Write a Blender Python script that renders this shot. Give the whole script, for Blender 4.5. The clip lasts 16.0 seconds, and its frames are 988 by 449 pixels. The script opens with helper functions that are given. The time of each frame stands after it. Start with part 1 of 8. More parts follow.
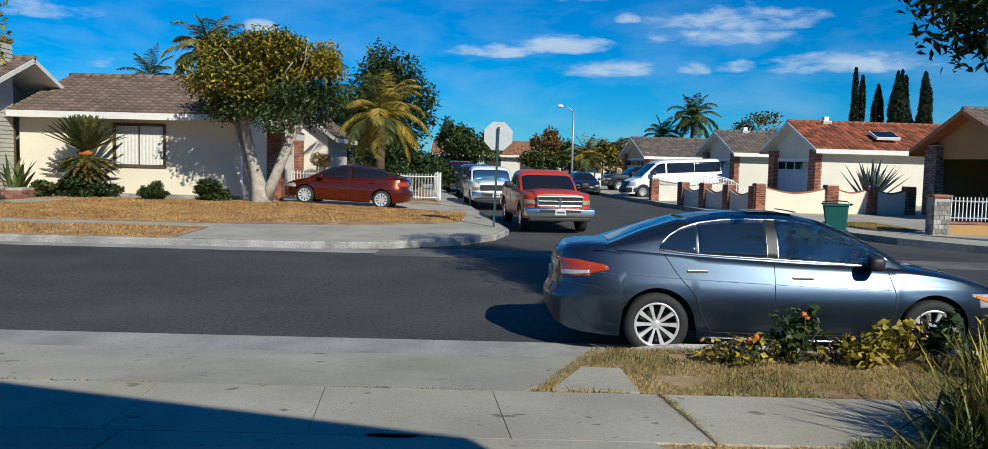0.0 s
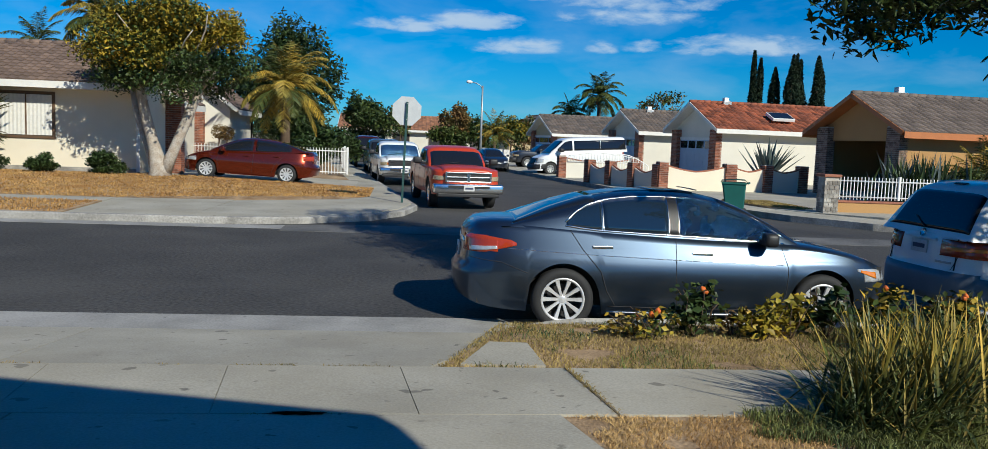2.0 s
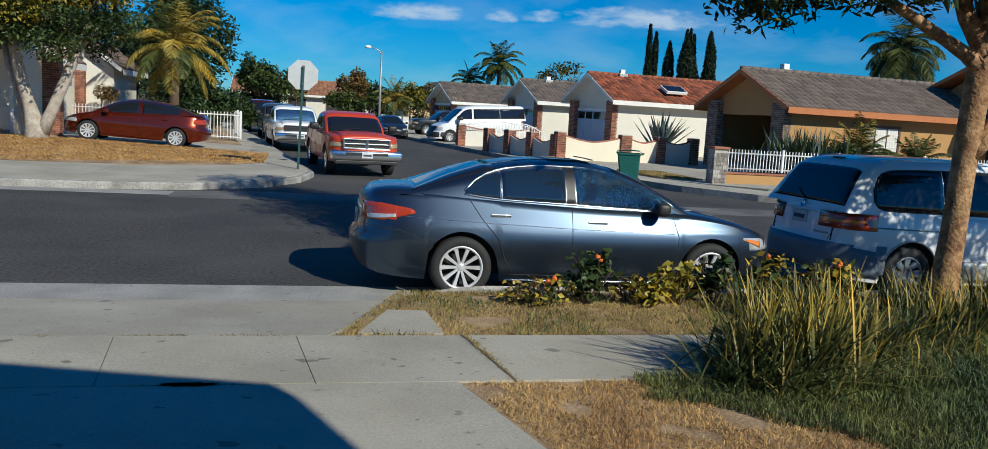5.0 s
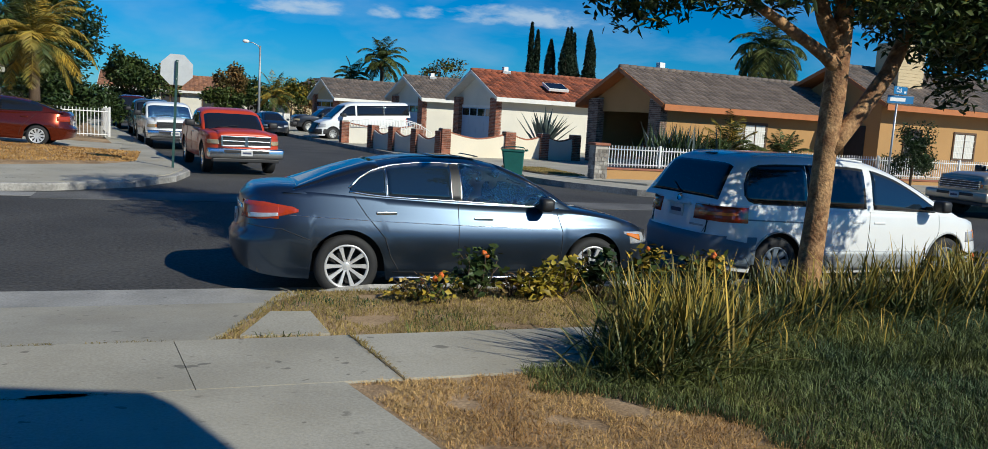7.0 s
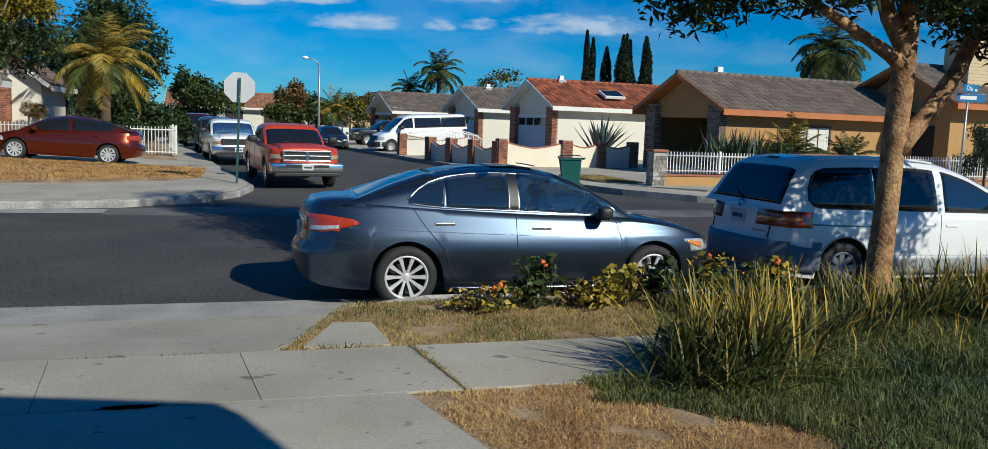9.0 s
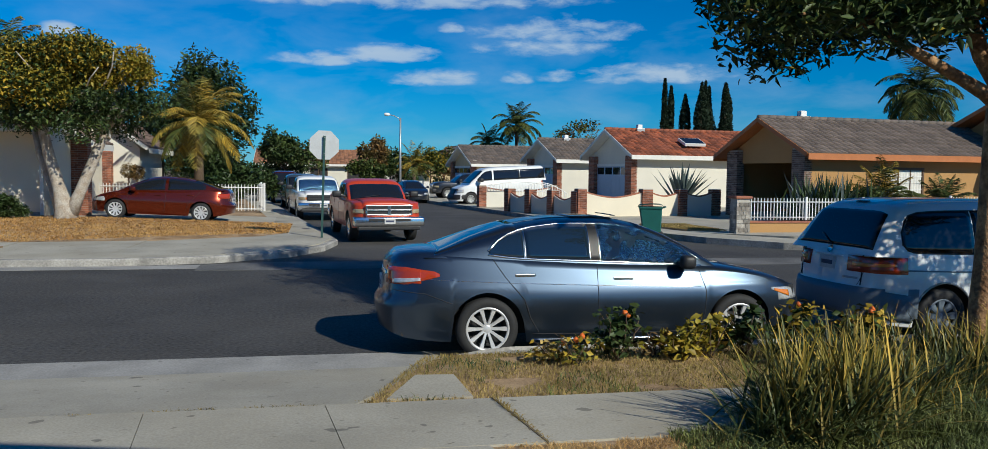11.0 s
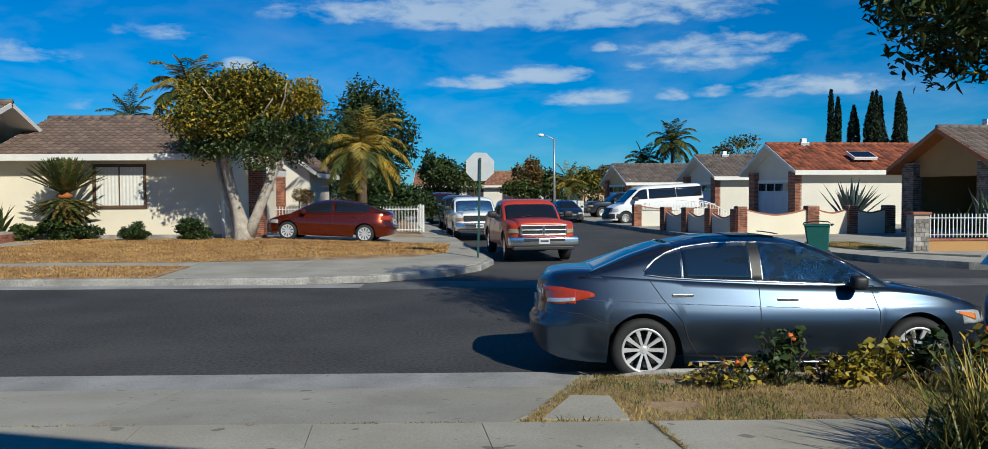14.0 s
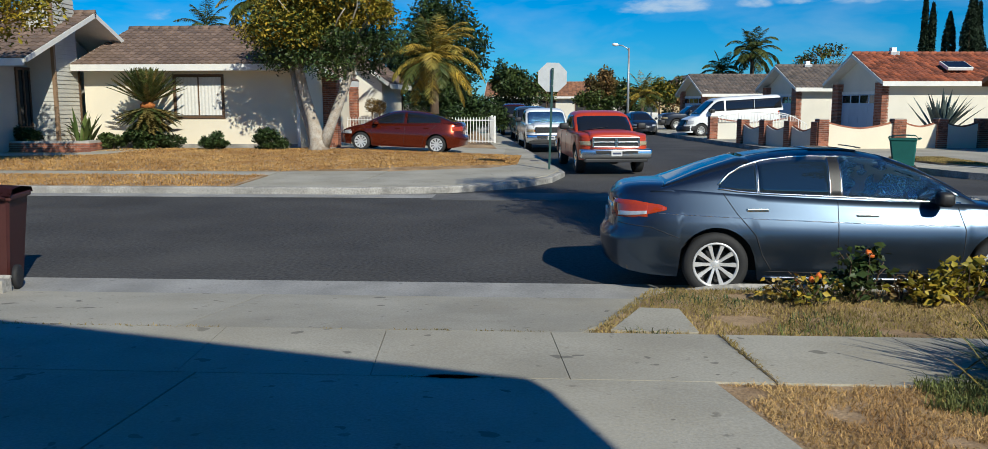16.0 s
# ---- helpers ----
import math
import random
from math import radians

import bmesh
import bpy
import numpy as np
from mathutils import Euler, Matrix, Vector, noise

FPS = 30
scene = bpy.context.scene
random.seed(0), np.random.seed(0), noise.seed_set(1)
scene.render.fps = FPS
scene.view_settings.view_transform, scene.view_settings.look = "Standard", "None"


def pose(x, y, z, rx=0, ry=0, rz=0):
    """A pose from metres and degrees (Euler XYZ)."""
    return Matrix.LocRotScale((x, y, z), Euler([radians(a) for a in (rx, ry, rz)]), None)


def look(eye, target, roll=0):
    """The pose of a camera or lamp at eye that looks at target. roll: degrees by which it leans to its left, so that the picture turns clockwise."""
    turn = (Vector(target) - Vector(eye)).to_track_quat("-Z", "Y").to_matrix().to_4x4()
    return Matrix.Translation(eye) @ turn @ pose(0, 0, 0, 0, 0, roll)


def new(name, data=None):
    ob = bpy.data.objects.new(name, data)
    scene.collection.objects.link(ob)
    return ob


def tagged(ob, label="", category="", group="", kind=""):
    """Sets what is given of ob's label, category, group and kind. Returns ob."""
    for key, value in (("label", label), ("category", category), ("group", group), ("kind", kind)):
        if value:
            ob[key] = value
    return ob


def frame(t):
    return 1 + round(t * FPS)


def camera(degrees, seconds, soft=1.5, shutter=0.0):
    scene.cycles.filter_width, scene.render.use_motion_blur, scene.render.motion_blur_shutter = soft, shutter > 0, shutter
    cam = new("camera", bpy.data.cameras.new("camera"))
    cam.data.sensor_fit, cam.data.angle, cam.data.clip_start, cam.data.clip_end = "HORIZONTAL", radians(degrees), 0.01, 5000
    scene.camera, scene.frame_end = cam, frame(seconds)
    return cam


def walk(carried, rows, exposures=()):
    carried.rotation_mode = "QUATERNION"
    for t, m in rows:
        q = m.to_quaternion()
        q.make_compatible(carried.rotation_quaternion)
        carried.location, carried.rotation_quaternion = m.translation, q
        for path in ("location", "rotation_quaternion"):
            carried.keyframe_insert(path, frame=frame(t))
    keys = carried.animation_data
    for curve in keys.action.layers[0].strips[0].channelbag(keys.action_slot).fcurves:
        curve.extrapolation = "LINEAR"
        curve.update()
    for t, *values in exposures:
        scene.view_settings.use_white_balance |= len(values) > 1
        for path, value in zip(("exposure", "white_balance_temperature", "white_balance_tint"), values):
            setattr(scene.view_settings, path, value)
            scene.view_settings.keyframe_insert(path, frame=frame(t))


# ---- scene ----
cam = camera(60.0, 16.0, soft=0.7)
EYE = 1.95
ROWS = [
    (0.0, -0.00, -4.20, -1.40),
    (0.5, -1.47, -4.26, -1.69),
    (1.0, -3.10, -4.57, -1.85),
    (1.5, -4.71, -5.06, -1.98),
    (2.0, -6.08, -5.62, -2.19),
    (2.5, -7.19, -6.07, -2.47),
    (3.0, -8.32, -6.48, -2.74),
    (5.5, -14.84, -7.50, -3.42),
    (6.0, -17.46, -7.30, -3.46),
    (6.5, -19.47, -7.19, -3.44),
    (7.0, -20.44, -7.19, -3.41),
    (7.5, -20.47, -7.24, -3.26),
    (8.0, -19.56, -7.24, -2.94),
    (8.5, -18.14, -7.06, -2.50),
    (9.0, -16.69, -6.73, -2.02),
    (9.5, -15.17, -6.17, -1.51),
    (10.0, -13.77, -5.35, -1.03),
    (12.5, -7.96, -1.35, -0.45),
    (13.0, -6.32, -1.19, -0.19),
    (13.5, -3.86, -1.41, 0.05),
    (14.0, -1.17, -2.16, 0.26),
    (14.5, 1.10, -3.42, 0.23),
    (15.0, 2.46, -4.83, 0.16),
    (15.5, 3.26, -6.43, 0.09),
    (16.0, 3.61, -8.05, 0.07),
]  # seconds, yaw, pitch, roll: held in the hand, turning on the spot
walk(cam, [(t, pose(0, 0, EYE, 90 + pitch, roll, yaw)) for t, yaw, pitch, roll in ROWS], exposures=[(t, e - 0.04, 6050, 10) for t, e in ((0.0, 0.02), (3.0, -0.02), (7.0, -0.08), (10.0, -0.12), (12.5, -0.22), (14.0, -0.12), (16.0, 0.0))])

# ---- world and light ----
SUN_EL, SUN_AZ = radians(33), Vector((0.50, -0.866, 0))
world = bpy.data.worlds.new("sky_world")
scene.world = world
world.use_nodes = True
wn, wl = world.node_tree.nodes, world.node_tree.links
wn.clear()


def wnode(kind, **kw):
    n = wn.new(kind)
    for k, v in kw.items():
        n.inputs[k].default_value = v
    return n


w_out, w_bg = wn.new("ShaderNodeOutputWorld"), wn.new("ShaderNodeBackground")
w_sky = wn.new("ShaderNodeTexSky")
w_sky.sky_type, w_sky.sun_disc = "NISHITA", False
w_sky.sun_elevation, w_sky.sun_rotation = SUN_EL, math.atan2(SUN_AZ.x, SUN_AZ.y)
w_sky.air_density, w_sky.dust_density, w_sky.ozone_density = 1.0, 0.0, 6.0
w_hs = wnode("ShaderNodeHueSaturation", Hue=0.5, Saturation=1.1, Value=1.0)
w_tint = wn.new("ShaderNodeMix")
w_tint.data_type, w_tint.blend_type = "RGBA", "MULTIPLY"
w_tint.inputs[0].default_value = 1.0
w_tint.inputs[7].default_value = (0.37, 1.08, 1.56, 1)
wl.new(w_sky.outputs[0], w_tint.inputs[6])
wl.new(w_tint.outputs[2], w_hs.inputs["Color"])
w_tc = wn.new("ShaderNodeTexCoord")
w_sep = wn.new("ShaderNodeSeparateXYZ")
wl.new(w_tc.outputs["Generated"], w_sep.inputs[0])


def wmath(op, a, b=None):
    n = wn.new("ShaderNodeMath")
    n.operation = op
    for i, v in enumerate((a, b)):
        if v is None:
            continue
        if isinstance(v, (int, float)):
            n.inputs[i].default_value = v
        else:
            wl.new(v, n.inputs[i])
    return n.outputs[0]


# clouds: soft flat-bottomed banks at their bearings and heights, in degrees, torn by noise, and a thin veil low in the sky
w_az = wmath("MULTIPLY", wmath("ARCTAN2", w_sep.outputs[0], w_sep.outputs[1]), 57.2958)
w_el = wmath("MULTIPLY", wmath("ARCSINE", w_sep.outputs[2]), 57.2958)
w_cv = wn.new("ShaderNodeCombineXYZ")
wl.new(wmath("MULTIPLY", w_az, 0.30), w_cv.inputs[0])
wl.new(wmath("MULTIPLY", w_el, 0.85), w_cv.inputs[1])
w_n1 = wnode("ShaderNodeTexNoise", Scale=1.35, Detail=7.0, Roughness=0.58, Distortion=0.25)
wl.new(w_cv.outputs[0], w_n1.inputs[0])
w_n2 = wnode("ShaderNodeTexNoise", Scale=0.42, Detail=5.0, Roughness=0.55, Distortion=0.3)
wl.new(w_cv.outputs[0], w_n2.inputs[0])
BANKS = [(-0.3, 7.4, 3.059, 0.754, 1), (4.4, 7.9, 3.818, 1.014, 1.05), (7.6, 6.3, 4.071, 0.884, 0.8), (12.8, 6.4, 1.2765, 0.754, 0.7), (15.6, 6.5, 1.5295, 0.754, 0.75), (15.8, 9.6, 6.624, 1.391, 0.75), (14.3, 8.5, 5.6005, 1.131, 0.6), (22.1, 6.7, 5.8535, 1.131, 0.8), (-15.4, 8.3, 1.426, 0.637, 1), (2.7, 12.5, 17.319, 2.522, 1), (-27.9, 8.4, 4.071, 1.014, 0.6), (8.5, 9.5, 1.0235, 0.572, 0.7), (-24.6, 5.5, 1.3225, 0.637, 0.5), (-20.1, 10.1, 3.059, 0.884, 0.6)]
w_total = None
for az_, el_, wd_, ht_, st_ in BANKS:
    du = wmath("DIVIDE", wmath("SUBTRACT", w_az, az_), wd_)
    up_ = wmath("SUBTRACT", w_el, el_ - ht_ * 0.35)
    dv = wmath("DIVIDE", up_, ht_)
    dn = wmath("DIVIDE", wmath("MINIMUM", up_, 0.0), ht_ * 0.5)
    d2 = wmath("ADD", wmath("MULTIPLY", du, du), wmath("ADD", wmath("MULTIPLY", dv, dv), wmath("MULTIPLY", dn, dn)))
    body = wmath("MULTIPLY", wmath("MAXIMUM", wmath("SUBTRACT", 1.25, d2), 0.0), st_)
    w_total = body if w_total is None else wmath("MAXIMUM", w_total, body)
w_puff = wmath("ADD", w_total, wmath("MULTIPLY", wmath("SUBTRACT", w_n1.outputs[0], 0.56), 2.6))
w_gate = wmath("MINIMUM", wmath("MULTIPLY", w_total, 2.2), 1.0)
w_r = wn.new("ShaderNodeMapRange")
w_r.interpolation_type = "SMOOTHSTEP"
w_r.inputs["From Min"].default_value, w_r.inputs["From Max"].default_value = 0.1, 1.15
wl.new(w_puff, w_r.inputs[0])
w_veil = wn.new("ShaderNodeMapRange")
w_veil.inputs["From Min"].default_value, w_veil.inputs["From Max"].default_value = 0.42, 0.75
wl.new(w_n2.outputs[0], w_veil.inputs[0])
w_low = wn.new("ShaderNodeMapRange")
w_low.inputs["From Min"].default_value, w_low.inputs["From Max"].default_value = 17.0, 6.0
wl.new(w_el, w_low.inputs[0])
w_amt = wmath("MINIMUM", wmath("ADD", wmath("MULTIPLY", wmath("MULTIPLY", w_r.outputs[0], w_gate), 0.72), wmath("MULTIPLY", wmath("MULTIPLY", w_veil.outputs[0], w_low.outputs[0]), 0.25)), 0.85)
w_mix = wn.new("ShaderNodeMix")
w_mix.data_type = "RGBA"
wl.new(w_amt, w_mix.inputs[0])
wl.new(w_hs.outputs[0], w_mix.inputs[6])
w_mix.inputs[7].default_value = (9.6, 11.7, 13.4, 1)
wl.new(w_mix.outputs[2], w_bg.inputs[0])
w_bg.inputs[1].default_value = 0.056
wl.new(w_bg.outputs[0], w_out.inputs[0])

sun = new("sun", bpy.data.lights.new("sun", "SUN"))
sun.data.energy, sun.data.angle, sun.data.color = 5.0, radians(0.5), (1.0, 0.945, 0.77)
sun.matrix_world = look(SUN_AZ * 40 * math.cos(SUN_EL) + Vector((0, 0, 40 * math.sin(SUN_EL))), (0, 0, 0))
scene.view_settings.exposure = 0.0


# ---- materials ----
def mat(name, color, rough=0.7, metal=0.0, vary=0.25, scale=6.0, fine=60.0, bump=0.0, color2=None, coat=0.0, island=0.0, spec=0.5, objvar=0.0, stains=0.0, emit=0.0, specks=0.0, chips=0.0, tip=None):
    """A surface with grain at two scales: a broad drift towards color2 and a fine grain; relief from the grain; optional variation from piece to piece."""
    m = bpy.data.materials.new(name)
    m.use_nodes = True
    nt = m.node_tree
    b = nt.nodes["Principled BSDF"]
    b.inputs["Roughness"].default_value, b.inputs["Metallic"].default_value = rough, metal
    b.inputs["Coat Weight"].default_value = coat
    b.inputs["Coat Roughness"].default_value = 0.04
    b.inputs["Specular IOR Level"].default_value = spec
    tc = nt.nodes.new("ShaderNodeTexCoord")

    def noise_node(s, d):
        n = nt.nodes.new("ShaderNodeTexNoise")
        n.inputs["Scale"].default_value, n.inputs["Detail"].default_value = s, d
        nt.links.new(tc.outputs["Object"], n.inputs[0])
        return n

    def mixer(fac, a, c, blend="MIX"):
        n = nt.nodes.new("ShaderNodeMix")
        n.data_type, n.blend_type = "RGBA", blend
        for sock, v in ((n.inputs[0], fac), (n.inputs[6], a), (n.inputs[7], c)):
            if hasattr(v, "links"):
                nt.links.new(v, sock)
            else:
                sock.default_value = v
        return n.outputs[2]

    def ramp(v, lo, hi, a=0.0, c=1.0):
        n = nt.nodes.new("ShaderNodeMapRange")
        n.inputs["From Min"].default_value, n.inputs["From Max"].default_value = lo, hi
        n.inputs["To Min"].default_value, n.inputs["To Max"].default_value = a, c
        nt.links.new(v, n.inputs[0])
        return n.outputs[0]

    c1 = (*color, 1)
    c2 = (*(color2 or [c * (1 - vary) for c in color]), 1)
    n1, n2 = noise_node(scale, 4), noise_node(fine, 3)
    col = mixer(ramp(n1.outputs[0], 0.35, 0.65), c1, c2)
    if vary:
        g = ramp(n2.outputs[0], 0.3, 0.7, 1 - vary * 0.8, 1 + vary * 0.5)
        gr = nt.nodes.new("ShaderNodeCombineColor")
        for i in range(3):
            nt.links.new(g, gr.inputs[i])
        col = mixer(1.0, col, gr.outputs[0], "MULTIPLY")
    if stains:
        n3 = noise_node(scale * 0.31, 6)
        col = mixer(ramp(n3.outputs[0], 0.55, 0.72, 0.0, stains), col, (*[c * 0.35 for c in color], 1))
    if specks:
        n4 = noise_node(9.0, 5)
        col = mixer(ramp(n4.outputs[0], 0.66, 0.72, 0.0, specks), col, (*[c * 0.2 for c in color], 1))
        n5 = noise_node(0.35, 7)
        col = mixer(ramp(n5.outputs[0], 0.5, 0.68, 0.0, specks * 0.6), col, (*[c * 1.25 for c in color], 1))
    if chips:
        col = mixer(ramp(noise_node(5.0, 2).outputs[0], 0.70, 0.715, 0.0, chips), col, (*[c * 0.25 for c in color], 1))
        col = mixer(ramp(noise_node(0.6, 7).outputs[0], 0.45, 0.7, 0.0, chips * 0.5), col, (color[0] * 0.74, color[1] * 0.68, color[2] * 0.58, 1))
    if tip:
        sep = nt.nodes.new("ShaderNodeSeparateXYZ")
        nt.links.new(tc.outputs["Object"], sep.inputs[0])
        col = mixer(ramp(sep.outputs[2], tip[1], tip[2]), col, (*tip[0], 1))
    if island or objvar:
        if island:
            src = nt.nodes.new("ShaderNodeNewGeometry").outputs["Random Per Island"]
        else:
            src = nt.nodes.new("ShaderNodeObjectInfo").outputs["Random"]
        g = ramp(src, 0, 1, 1 - (island or objvar), 1 + (island or objvar))
        gr = nt.nodes.new("ShaderNodeCombineColor")
        for i in range(3):
            nt.links.new(g, gr.inputs[i])
        col = mixer(1.0, col, gr.outputs[0], "MULTIPLY")
    nt.links.new(col, b.inputs["Base Color"])
    if bump:
        bm_ = nt.nodes.new("ShaderNodeBump")
        bm_.inputs["Strength"].default_value, bm_.inputs["Distance"].default_value = bump, 0.02
        nt.links.new(n2.outputs[0], bm_.inputs["Height"])
        nt.links.new(bm_.outputs[0], b.inputs["Normal"])
    if emit:
        b.inputs["Emission Color"].default_value, b.inputs["Emission Strength"].default_value = c1, emit
    return m


